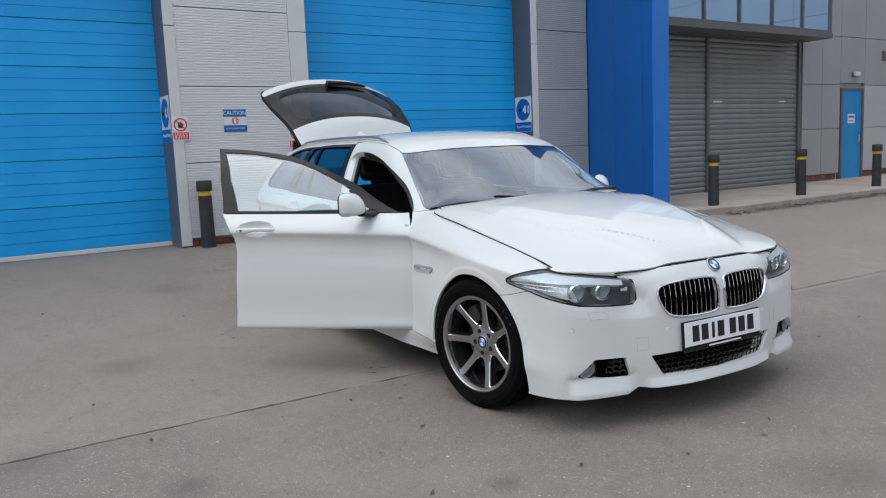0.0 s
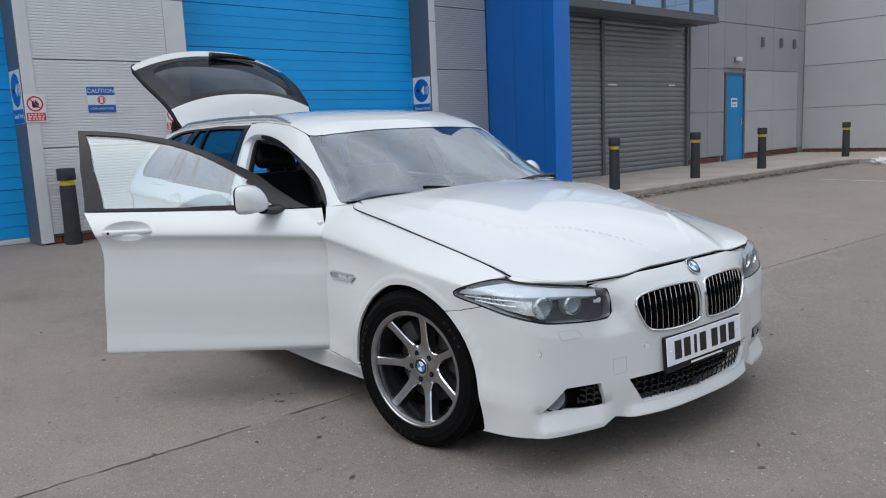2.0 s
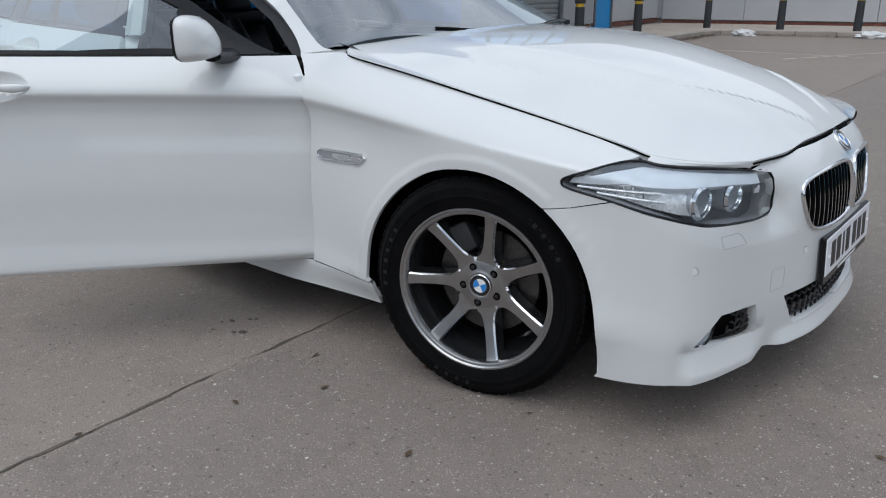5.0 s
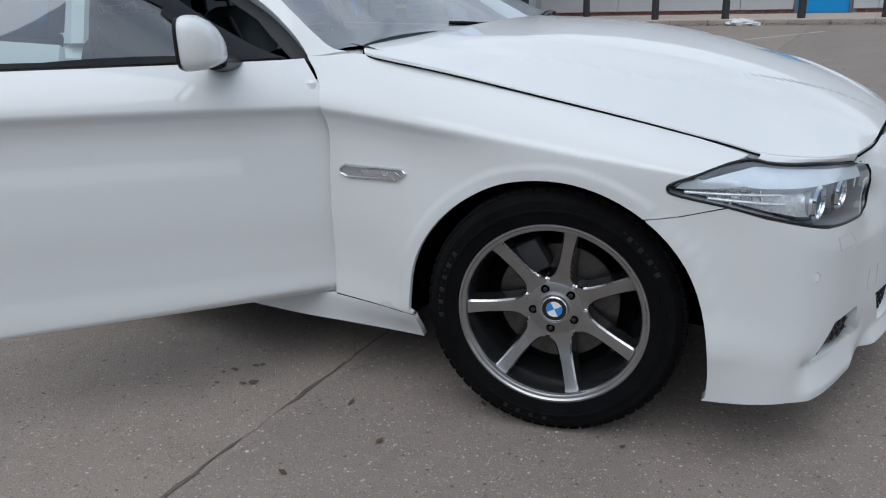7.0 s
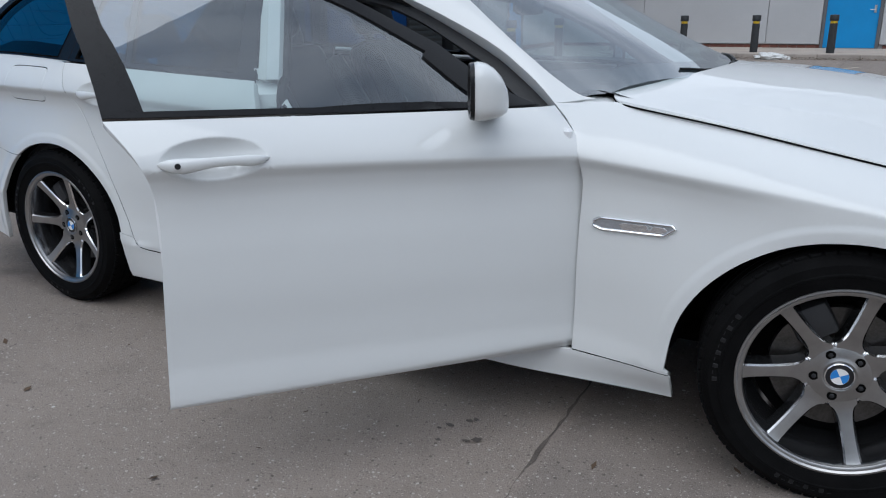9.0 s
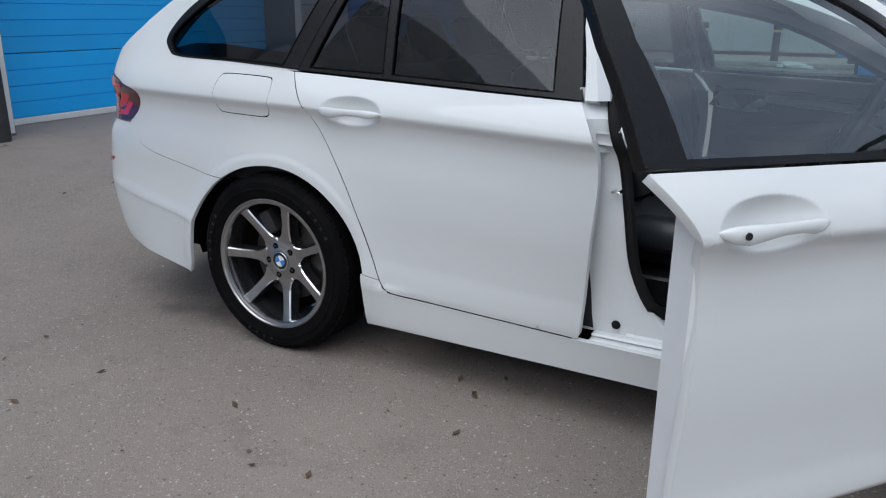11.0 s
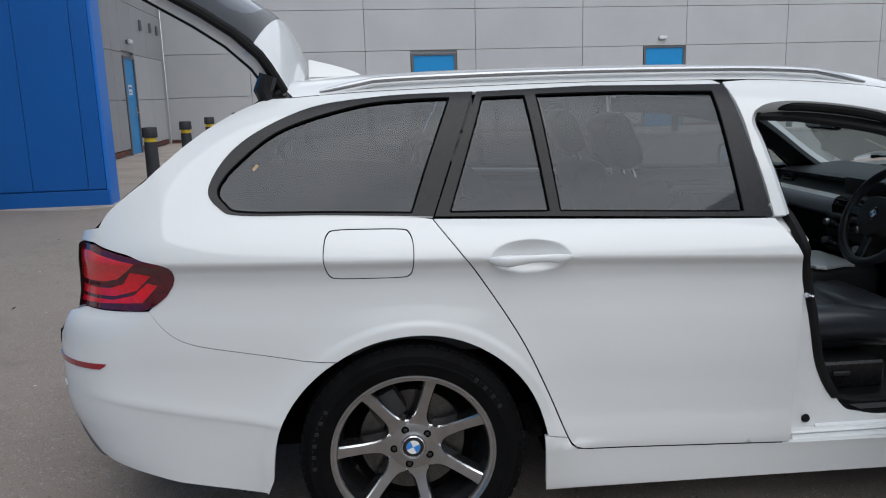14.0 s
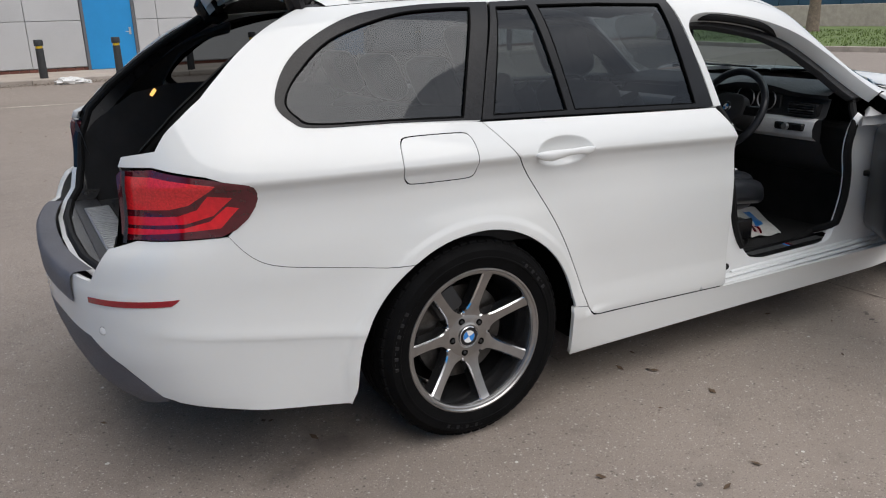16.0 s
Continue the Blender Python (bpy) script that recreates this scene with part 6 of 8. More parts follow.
    for i in range(5):
        a = radians(turn) + 2 * math.pi * i / 5 + 0.3
        bolt = part("wheel_bolt", Geo().lathe([(0.0118, 0.0), (0.0118, 0.0026), (0.0, 0.0028)], 18, Matrix.Translation((0.0575 * math.cos(a), 0.0575 * math.sin(a), 0.0565))), DARK, w, "black wheel bolt in its recess")
        part("bolt_head", Geo().lathe([(0.0062, 0.0), (0.0062, 0.004), (0.005, 0.0046), (0.0, 0.0046)], 6, Matrix.Translation((0.0575 * math.cos(a), 0.0575 * math.sin(a), 0.0570))), PLASTIC, bolt)
    part("brake_disc", Geo().lathe([(0.0, -0.02), (0.16, -0.02), (0.162, -0.012), (0.162, 0.0), (0.16, 0.004), (0.095, 0.004), (0.09, 0.03), (0.0, 0.03)], 56), STEEL, w, "worn steel brake disc")
    part("brake_caliper", Geo().box((-0.05, -0.045, 0.0), (0.05, 0.045, 0.06), 0.015, Matrix.Rotation(radians(30), 4, "Z") @ Matrix.Translation((0.0, 0.148, 0.0)), 2), PLASTIC, w)
    # added near-black disc: the shade behind the spokes as colour, no wheel part
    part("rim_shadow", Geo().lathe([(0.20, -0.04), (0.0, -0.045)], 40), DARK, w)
    roundel(w, Matrix.Translation((0, 0, 0.0605)) @ Matrix.Rotation(radians(turn), 4, "Z"), 0.0335, "centre_cap")
    return w


def roundel(parent, m, r, name="roundel"):
    """Black ring with a quartered blue and white middle."""
    part(name, Geo().lathe([(r, 0.0), (r, 0.002), (r * 0.97, 0.0034), (0.0, 0.0038)], 40, m), INK, parent, "blue and white quartered roundel")
    for q in range(4):
        pts = [(0, 0)] + [(r * 0.62 * math.cos(t), r * 0.62 * math.sin(t)) for t in np.linspace(q * math.pi / 2, (q + 1) * math.pi / 2, 9)]
        part("roundel_quarter", Geo().prism(pts, 0.0012, m @ Matrix.Translation((0, 0, 0.0036))), BLUE if q % 2 else WHITE, parent)
    part("roundel_ring", Geo().lathe([(r * 1.0, 0.0015), (r * 1.03, 0.003), (r * 0.95, 0.0045), (r * 0.93, 0.003)], 40, m, closed=True).lathe([(r * 0.66, 0.0035), (r * 0.64, 0.005), (r * 0.60, 0.0045)], 40, m), CHROME, parent)


for x, s, steer, turn in ((1.484, -1, 11, 27), (-1.484, -1, 0, 23.6), (1.484, 1, 11, 40), (-1.484, 1, 0, 60)):
    out = Matrix(((1, 0, 0, 0), (0, 0, s, 0), (0, 1, 0, 0), (0, 0, 0, 1))) if s < 0 else Matrix(((-1, 0, 0, 0), (0, 0, 1, 0), (0, 1, 0, 0), (0, 0, 0, 1)))
    wheel(Matrix.Translation((x, s * 0.795, 0.333)) @ Matrix.Rotation(radians(steer), 4, "Z") @ out, turn)

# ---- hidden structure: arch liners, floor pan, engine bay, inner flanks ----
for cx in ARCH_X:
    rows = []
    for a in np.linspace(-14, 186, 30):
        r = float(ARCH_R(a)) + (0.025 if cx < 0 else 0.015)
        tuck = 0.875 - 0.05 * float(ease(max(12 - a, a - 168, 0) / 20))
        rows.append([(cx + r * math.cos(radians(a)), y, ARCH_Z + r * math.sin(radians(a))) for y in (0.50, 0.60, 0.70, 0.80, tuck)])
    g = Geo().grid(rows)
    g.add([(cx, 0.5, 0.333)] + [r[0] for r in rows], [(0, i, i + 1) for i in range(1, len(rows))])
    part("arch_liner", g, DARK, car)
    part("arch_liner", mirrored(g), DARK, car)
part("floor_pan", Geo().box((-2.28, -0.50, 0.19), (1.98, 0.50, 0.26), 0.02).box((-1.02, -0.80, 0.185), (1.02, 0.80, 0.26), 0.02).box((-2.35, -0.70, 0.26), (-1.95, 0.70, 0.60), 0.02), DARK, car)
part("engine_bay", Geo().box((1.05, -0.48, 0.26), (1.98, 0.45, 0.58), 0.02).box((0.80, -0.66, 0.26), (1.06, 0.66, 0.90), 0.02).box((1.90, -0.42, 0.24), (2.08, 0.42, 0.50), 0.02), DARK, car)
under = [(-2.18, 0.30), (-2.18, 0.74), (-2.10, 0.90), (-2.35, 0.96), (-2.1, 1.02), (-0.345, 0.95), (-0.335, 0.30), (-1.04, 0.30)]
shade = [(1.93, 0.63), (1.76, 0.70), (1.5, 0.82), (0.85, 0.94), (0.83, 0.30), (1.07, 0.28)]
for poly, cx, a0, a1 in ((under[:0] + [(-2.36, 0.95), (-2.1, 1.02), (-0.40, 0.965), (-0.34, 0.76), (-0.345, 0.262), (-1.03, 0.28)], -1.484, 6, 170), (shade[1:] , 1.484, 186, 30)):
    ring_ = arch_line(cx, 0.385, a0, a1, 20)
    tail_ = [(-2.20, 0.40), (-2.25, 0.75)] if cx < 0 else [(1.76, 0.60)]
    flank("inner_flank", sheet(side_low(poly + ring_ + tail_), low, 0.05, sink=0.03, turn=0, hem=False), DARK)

# ---- driver's door opening ----
low_way = rounded([(0.615, 0.905), (0.550, 0.83), (0.520, 0.72), (0.525, 0.60), (0.512, 0.48), (0.475, 0.385), (0.41, 0.332), (0.20, 0.318), (-0.02, 0.330), (-0.12, 0.380), (-0.190, 0.50), (-0.223, 0.66), (-0.254, 0.82), (-0.287, 0.92), (-0.307, 0.980)], 5, closed=False)
jamb_poly = [(-0.385, 0.975), (-0.365, 0.76), (-0.375, 0.283), (0.80, 0.270), (0.80, 0.60), (0.775, 0.92), (0.73, 0.953)] + low_way
jamb = sheet(side_low(jamb_poly), low, 0.03, sink=0.078, turn=0.03)
part("door_jamb", mirrored(jamb), PAINT_INNER, car, "white painted door aperture")
near_end = np.arange(len(low_way))[::-1]
tuck_in = 0.066 + 0.016 * ease(near_end / 13.0) + 0.095 * ease((0.40 - np.array([p[1] for p in low_way])) / 0.06) + np.array([0.05 * float(ease((p[1] - 0.78) / 0.12)) * (p[0] > 0.3) for p in low_way])
seal = [(p[0], p[1] - d, p[2]) for p, d in zip(low(np.array([p[0] for p in side_low(low_way)]), np.array([p[1] for p in low_way])), tuck_in)]
skin_edge = upper(np.array([p[0] for p in opening]), q_at(np.array([p[0] for p in opening]), np.array([p[1] for p in opening])))
seal_up = []
for p in skin_edge:
    k, kb = float(ease(p[0] / 0.35)), float(ease((-0.24 - p[0]) / 0.10))
    seal_up.append(tuple(p - np.array([0.025 * k - 0.030 * kb, 0.021 + 0.090 * k + 0.045 * kb, 0.016 + 0.004 * k - 0.006 * kb])))
back_edge = list(zip(skin_edge, seal_up))
part("pillar_return", Geo().grid([[(p[0], -p[1] + 0.002, p[2]), (0.5 * (p[0] + s_[0]) + 0.012, -0.5 * (p[1] + s_[1]), 0.5 * (p[2] + s_[2]) + 0.004), (s_[0], -s_[1] + 0.006, s_[2])] for p, s_ in back_edge]), PAINT_INNER, car)
ring_path = [Vector((x, -y, z)) for x, y, z in seal] + [Vector((x, -y, z)) for x, y, z in seal_up[::-1]]
part("door_seal", Geo().tube(ring_path + [ring_path[0]], 0.017, 8), RUBBER, car, "black rubber door seal")
part("sill_top", Geo().grid([[(x, -0.832, 0.280), (x, -0.826, 0.300), (x, -0.806, 0.314), (x, -0.70, 0.322)] for x in (-0.20, 0.1, 0.4, 0.60)]), PAINT_INNER, car, "white painted sill inside the door opening")
plate_rows = [[(x, -0.797 + d, 0.316), (x, -0.795 + d, 0.3235), (x, -0.725, 0.3325)] for x, d in ((-0.075, 0.045), (-0.02, 0.0), (0.47, 0.0), (0.52, 0.045))]
sill_plate = part("sill_plate", Geo().grid(plate_rows), TRIM, car, "black sill plate with a brushed insert")
part("sill_plate_insert", Geo().grid([[(x + 0.022, -0.782, 0.3285), (x, -0.752, 0.3328)] for x in (-0.045, 0.2, 0.435)]), SATIN_DARK, sill_plate, "brushed metal sill plate insert")
for x, mat in ((0.195, BLUE), (0.212, RED_MARK)):
    part("sill_badge", Geo().grid([[(x + 0.012, -0.780, 0.3295), (x + 0.002, -0.755, 0.3338)], [(x + 0.026, -0.780, 0.3295), (x + 0.016, -0.755, 0.3338)]]), mat, sill_plate)
part("jamb_plug", Geo().lathe([(0.0, 0.0), (0.014, 0.0), (0.012, 0.006), (0.0, 0.008)], 16, Matrix.Translation((-0.232, -0.820, 0.327)) @ Matrix.Rotation(radians(90), 4, "X")), RUBBER, car)
part("door_striker", Geo().tube([(-0.268, -0.81, 0.735), (-0.268, -0.842, 0.735), (-0.250, -0.842, 0.735), (-0.250, -0.81, 0.735)], 0.005, 8), CHROME, car)
part("sill_step", Geo().box((-0.31, -0.886, 0.256), (0.80, -0.80, 0.271), 0.005).box((-0.30, -0.868, 0.2715), (0.80, -0.79, 0.284), 0.005).box((-0.30, -0.848, 0.2845), (0.80, -0.77, 0.296), 0.005), PAINT_INNER, car)

# ---- cabin ----
inner_side = [(-2.30, 0.62), (-2.30, 1.0), (-1.9, 1.03), (-0.40, 0.97), (-0.30, 0.30), (-1.0, 0.32), (-1.0, 0.62)]
flank("cabin_side_trim", sheet(side_low(inner_side), low, 0.06, sink=0.075, turn=0, hem=False), PLASTIC)
far_card = sheet(side_low([(-0.27, 0.33), (-0.27, 0.965), (0.72, 0.94), (0.76, 0.8), (0.76, 0.33)]), low, 0.05, sink=0.085, turn=0.03)
card = part("door_card", far_card, LEATHER, far_door)
part("card_strip", sheet(side_low([(-0.25, 0.845), (-0.25, 0.875), (0.70, 0.862), (0.70, 0.815)]), low, 0.05, sink=0.100, turn=0.02), SATIN_STRIP, far_door)
part("armrest", Geo().tube([(-0.2, 0.775, 0.70), (0.1, 0.765, 0.72), (0.35, 0.77, 0.78), (0.5, 0.79, 0.80)], [0.045, 0.045, 0.035, 0.02], 10), LEATHER, far_door)
near_card = sheet(side_low([(-0.24, 0.34), (-0.24, 0.955), (0.70, 0.93), (0.74, 0.8), (0.74, 0.34)]), low, 0.05, sink=0.066, turn=0.02)
part("door_card", moved(mirrored(near_card), TO_HINGE), LEATHER, driver_door, "black leather inner door card")
part("door_pocket", moved(Geo().box((0.40, -0.84, 0.36), (0.715, -0.715, 0.84), 0.05, None, 4), TO_HINGE), LEATHER, driver_door, "black padded door pocket")
part("door_edge", moved(Geo().box((0.752, -0.875, 0.32), (0.778, -0.83, 0.90), 0.008), TO_HINGE), PAINT_INNER, driver_door)
part("door_edge", moved(Geo().box((-0.285, -0.87, 0.32), (-0.265, -0.80, 0.93), 0.006), TO_HINGE), PAINT_INNER, driver_door)
part("armrest", moved(Geo().tube([(-0.2, -0.765, 0.66), (0.1, -0.75, 0.68), (0.35, -0.76, 0.74), (0.5, -0.78, 0.76)], [0.05, 0.05, 0.04, 0.02], 10), TO_HINGE), LEATHER, driver_door)
part("check_strap", Geo().box((0.60, -0.90, 0.60), (0.74, -0.83, 0.625), 0.005, Matrix.Identity(4)), TRIM, car)
part("headliner", sheet([(-1.80, 0.46), (0.20, 0.46), (0.30, 0.6), (0.30, SPAN), (-1.84, SPAN)], upper, 0.08, sink=0.022, hem=False, flip=True), PLASTIC, car)
part("headliner", mirrored(sheet([(-1.80, 0.46), (0.20, 0.46), (0.30, 0.6), (0.30, SPAN), (-1.84, SPAN)], upper, 0.08, sink=0.022, hem=False, flip=True)), PLASTIC, car)
pil_in = sheet(side_up([(0.775, 0.985), (0.70, 1.018), (0.51, 1.138), (0.34, 1.258), (0.262, 1.308), (0.1, 1.345), (-0.2, 1.378), (-0.45, 1.38), (-0.44, 1.315), (-0.2, 1.300), (0.0, 1.262), (0.18, 1.205), (0.44, 1.085), (0.60, 0.975)]), upper, 0.03, sink=0.062, turn=0.03, flip=True)
flank("pillar_trim", pil_in, PLASTIC)
part("cabin_floor", Geo().box((-1.1, -0.70, 0.26), (0.85, 0.70, 0.30), 0.01).box((-1.0, -0.14, 0.30), (0.75, 0.14, 0.46), 0.03), CARPET, car)
part("footwell", Geo().box((0.70, -0.70, 0.28), (0.86, 0.70, 0.80), 0.02), CARPET, car)


def seat(y, name="front_seat", back=-0.12):
    """Leather seat with bolsters; built where it stands."""
    s = part(name, Geo().box((-0.22 + back, y - 0.25, 0.28), (0.30 + back, y + 0.25, 0.42), 0.03, seg=2), PLASTIC, car, "black leather front seat")
    part("cushion", Geo().box((-0.22 + back, y - 0.20, 0.44), (0.385 + back, y + 0.20, 0.595), 0.055, Matrix.Translation((0, 0, 0.0)), 4), LEATHER, s)
    part("thigh_bolster", Geo().box((0.16 + back, y - 0.19, 0.46), (0.40 + back, y + 0.19, 0.612), 0.06, None, 4), LEATHER, s)
    for k in (-1, 1):
        part("bolster", Geo().tube([(-0.25 + back, y + k * 0.225, 0.52), (-0.1 + back, y + k * 0.235, 0.565), (0.15 + back, y + k * 0.232, 0.565), (0.32 + back, y + k * 0.215, 0.535), (0.37 + back, y + k * 0.205, 0.50)], [0.05, 0.062, 0.062, 0.055, 0.03], 12), LEATHER, s)
        part("back_bolster", Geo().tube([(-0.22 + back, y + k * 0.215, 0.58), (-0.33 + back, y + k * 0.225, 0.80), (-0.45 + back, y + k * 0.21, 1.01)], [0.05, 0.06, 0.045], 12), LEATHER, s)
    m = Matrix.Translation((-0.25 + back, y, 0.52)) @ Matrix.Rotation(radians(-24), 4, "Y")
    part("backrest", Geo().box((-0.13, -0.215, 0.0), (0.01, 0.215, 0.62), 0.05, m, 4), LEATHER, s)
    part("headrest", Geo().box((-0.10, -0.135, 0.66), (0.0, 0.135, 0.86), 0.045, m, 4), LEATHER, s)
    for k in (-0.06, 0.06):
        part("headrest_post", Geo().tube([m @ Vector((-0.05, k, 0.58)), m @ Vector((-0.05, k, 0.70))], 0.007, 8), CHROME, s)
    part("side_panel", Geo().box((-0.16 + back, y - 0.268, 0.335), (0.28 + back, y - 0.25, 0.43), 0.008), TRIM, s)
    part("seat_switch", Geo().box((0.09 + back, y - 0.278, 0.385), (0.15 + back, y - 0.268, 0.40), 0.003), PLASTIC, s)


seat(-0.36)
seat(0.36)
part("rear_seat", Geo().box((-1.02, -0.66, 0.36), (-0.52, 0.66, 0.56), 0.06, None, 3), LEATHER, car, "black leather rear bench")
for y in (-0.42, 0.0, 0.42):
    m = Matrix.Translation((-1.0, y, 0.5)) @ Matrix.Rotation(radians(-24), 4, "Y")
    part("rear_backrest", Geo().box((-0.14, -0.205, 0.0), (0.0, 0.205, 0.56), 0.05, m, 3), LEATHER, car)
    part("rear_headrest", Geo().box((-0.11, -0.12, 0.60), (-0.02, 0.12, 0.79), 0.04, m, 3), LEATHER, car)

# dashboard
drop = lambda y: 0.040 * float(ease((-0.05 - y) / 0.25))
sections = []
for y in np.linspace(-0.71, 0.71, 25):
    d, hood = drop(y), 0.030 * math.exp(-(((y + 0.335) / 0.17) ** 4))
    sections.append([(0.86, y, 0.80), (0.95, y, 0.955), (0.80, y, 0.985), (0.60, y, 0.985 - 0.02 * abs(y) + hood), (0.50 - hood, y, 0.978 - 0.02 * abs(y) + hood), (0.468 - hood, y, 0.966 - 0.02 * abs(y) + hood), (0.475, y, 0.950 - 0.02 * abs(y)), (0.497, y, 0.935), (0.470, y, 0.900 - d), (0.445, y, 0.888 - d), (0.445, y, 0.79 - d), (0.462, y, 0.775 - d), (0.475, y, 0.70), (0.54, y, 0.63), (0.70, y, 0.56)])
dash = part("dashboard", Geo().grid(sections), PLASTIC, car, "black dashboard with a pale trim strip", sharp=50)
for y0, y1 in ((-0.69, -0.19), (0.155, 0.70)):
    strip = []
    for y in np.linspace(y0, y1, 13):
        d = drop(y)
        near = math.sin(math.pi * min(1.0, max(0.0, (y - y0) / (y1 - y0))) * 0.5 + 0.3) * 0.012
        strip.append([(0.449, y, 0.890 - d), (0.428 - near, y, 0.878 - d), (0.414 - near, y, 0.845 - d), (0.420 - near, y, 0.812 - d), (0.449, y, 0.790 - d)])
    part("trim_strip", Geo().grid(strip), SATIN_STRIP, dash, "pale grey satin trim strip")
part("centre_screen", Geo().box((0.468, -0.10, 0.905), (0.485, 0.165, 0.972), 0.006, Matrix.Translation((0, 0, 0)), 2), INK, dash, "dark navigation screen")
part("instrument_panel", Geo().box((0.474, -0.47, 0.875), (0.487, -0.20, 0.965), 0.004), INK, dash)
for y in (-0.395, -0.275):
    part("dial_ring", Geo().lathe([(0.050, -0.004), (0.053, 0.002), (0.050, 0.006), (0.047, 0.002)], 28, Matrix.Translation((0.470, y, 0.915)) @ Matrix.Rotation(radians(-90), 4, "Y")), ALU_TRIM, dash)
for y, w, z, x in ((-0.605, 0.072, 0.885, 0.44), (-0.072, 0.068, 0.852, 0.418), (0.078, 0.068, 0.858, 0.418), (0.635, 0.05, 0.915, 0.47)):
    v = part("air_vent", Geo().box((x, y - w, z - 0.030), (x + 0.06, y + w, z + 0.030), 0.009, None, 2), TRIM, dash)
    for k in range(5):
        part("vent_slat", Geo().box((x - 0.007, y - w + 0.008, z - 0.023 + k * 0.0105), (x + 0.02, y + w - 0.008, z - 0.0195 + k * 0.0105)), ALU_TRIM if k == 2 else PLASTIC, v)
switch = part("light_switch", Geo().box((0.398, -0.65, 0.795), (0.425, -0.50, 0.828), 0.006), TRIM, dash, "black light switch panel")
part("switch_knob", Geo().lathe([(0.0, 0.0), (0.017, 0.0), (0.015, 0.014), (0, 0.014)], 18, Matrix.Translation((0.398, -0.565, 0.812)) @ Matrix.Rotation(radians(-90), 4, "Y")), ALU_TRIM, switch)
stack = part("centre_stack", Geo().box((0.385, -0.145, 0.66), (0.50, 0.155, 0.822), 0.016, None, 2), PLASTIC, dash)
for z, h in ((0.785, 0.026), (0.705, 0.024)):
    panel = part("control_panel", Geo().box((0.374, -0.128, z - h), (0.388, 0.138, z + h), 0.006, None, 2), TRIM, stack)
    for y in (-0.105, 0.115):
        part("rotary_knob", Geo().lathe([(0.0, 0.0), (0.015, 0.0), (0.0135, 0.016), (0.0, 0.017)], 18, Matrix.Translation((0.374, y, z)) @ Matrix.Rotation(radians(-90), 4, "Y")), ALU_TRIM, panel)
    for k in range(6):
        part("button", Geo().box((0.370, -0.072 + k * 0.028, z - 0.010), (0.376, -0.050 + k * 0.028, z + 0.002), 0.002), GREY_PLASTIC, panel)
console = part("centre_console", Geo().box((-0.30, -0.14, 0.44), (0.46, 0.14, 0.640), 0.03, None, 3), PLASTIC, car, "black centre console with a pale lid")
part("console_trim", Geo().prism(rounded([(-0.04, -0.115), (0.12, -0.118), (0.13, 0.118), (-0.04, 0.115)], 3), 0.008, Matrix.Translation((0, 0, 0.640)), 0.002), SATIN_STRIP, console)
part("console_lid", Geo().prism(rounded([(0.175, -0.150), (0.30, -0.135), (0.355, -0.12), (0.355, 0.12), (0.30, 0.135), (0.175, 0.150)], 3), 0.012, Matrix.Translation((0, 0, 0.642)), 0.004), SATIN_STRIP, console, "pale grey console lid")
part("gear_gate", Geo().prism(rounded([(0.09, -0.05), (0.17, -0.05), (0.17, 0.02), (0.09, 0.02)], 3), 0.006, Matrix.Translation((0, 0, 0.647)), 0.002), TRIM, console)
part("gear_selector", Geo().tube([(0.125, -0.02, 0.650), (0.122, -0.02, 0.675), (0.140, -0.02, 0.712), (0.172, -0.02, 0.742)], [0.015, 0.018, 0.026, 0.018], 14), TRIM, console, "glossy black gear selector")
part("selector_cap", Geo().tube([(0.166, -0.02, 0.742), (0.182, -0.02, 0.750)], [0.017, 0.012], 12), CHROME, console)
part("control_knob", Geo().lathe([(0.0, 0.0), (0.028, 0.0), (0.026, 0.022), (0.0, 0.026)], 20, Matrix.Translation((0.02, 0.02, 0.648))), CHROME, console)

# steering wheel
sw = Matrix.Translation((0.302, -0.325, 0.878)) @ Matrix.Rotation(radians(-66), 4, "Y")
ring_pts = [sw @ Vector((0.182 * math.cos(t), 0.182 * math.sin(t), 0)) for t in np.linspace(0, 2 * math.pi, 49)]
wheel_in = part("steering_wheel", Geo().tube(ring_pts, 0.0175, 12), LEATHER, car, "black leather sports steering wheel")
part("airbag_pad", Geo().prism(rounded([(0.055, -0.075), (0.07, 0.0), (0.055, 0.075), (-0.02, 0.09), (-0.075, 0.04), (-0.085, 0.0), (-0.075, -0.04), (-0.02, -0.09)], 4), 0.045, sw @ Matrix.Translation((0, 0, -0.02)), 0.008), PLASTIC, wheel_in)
for a in (90, -90, 180):
    part("wheel_spoke", Geo().box((0.06, -0.022, -0.012), (0.175, 0.022, 0.008), 0.006, sw @ Matrix.Rotation(radians(a), 4, "Z")), TRIM, wheel_in)
part("column_shroud", Geo().tube([sw @ Vector((0, 0, -0.02)), sw @ Vector((-0.01, 0, -0.22))], 0.055, 14), PLASTIC, wheel_in)
roundel(wheel_in, sw @ Matrix.Translation((0, 0, 0.0255)), 0.024)
part("rear_view_mirror", Geo().box((0.245, -0.105, 1.185), (0.280, 0.125, 1.245), 0.018, None, 3).tube([(0.275, 0.01, 1.225), (0.345, 0.01, 1.300)], 0.012, 8), TRIM, car)
part("mirror_face", Geo().box((0.2425, -0.095, 1.195), (0.2445, 0.115, 1.236), 0.001), MIRROR, car)

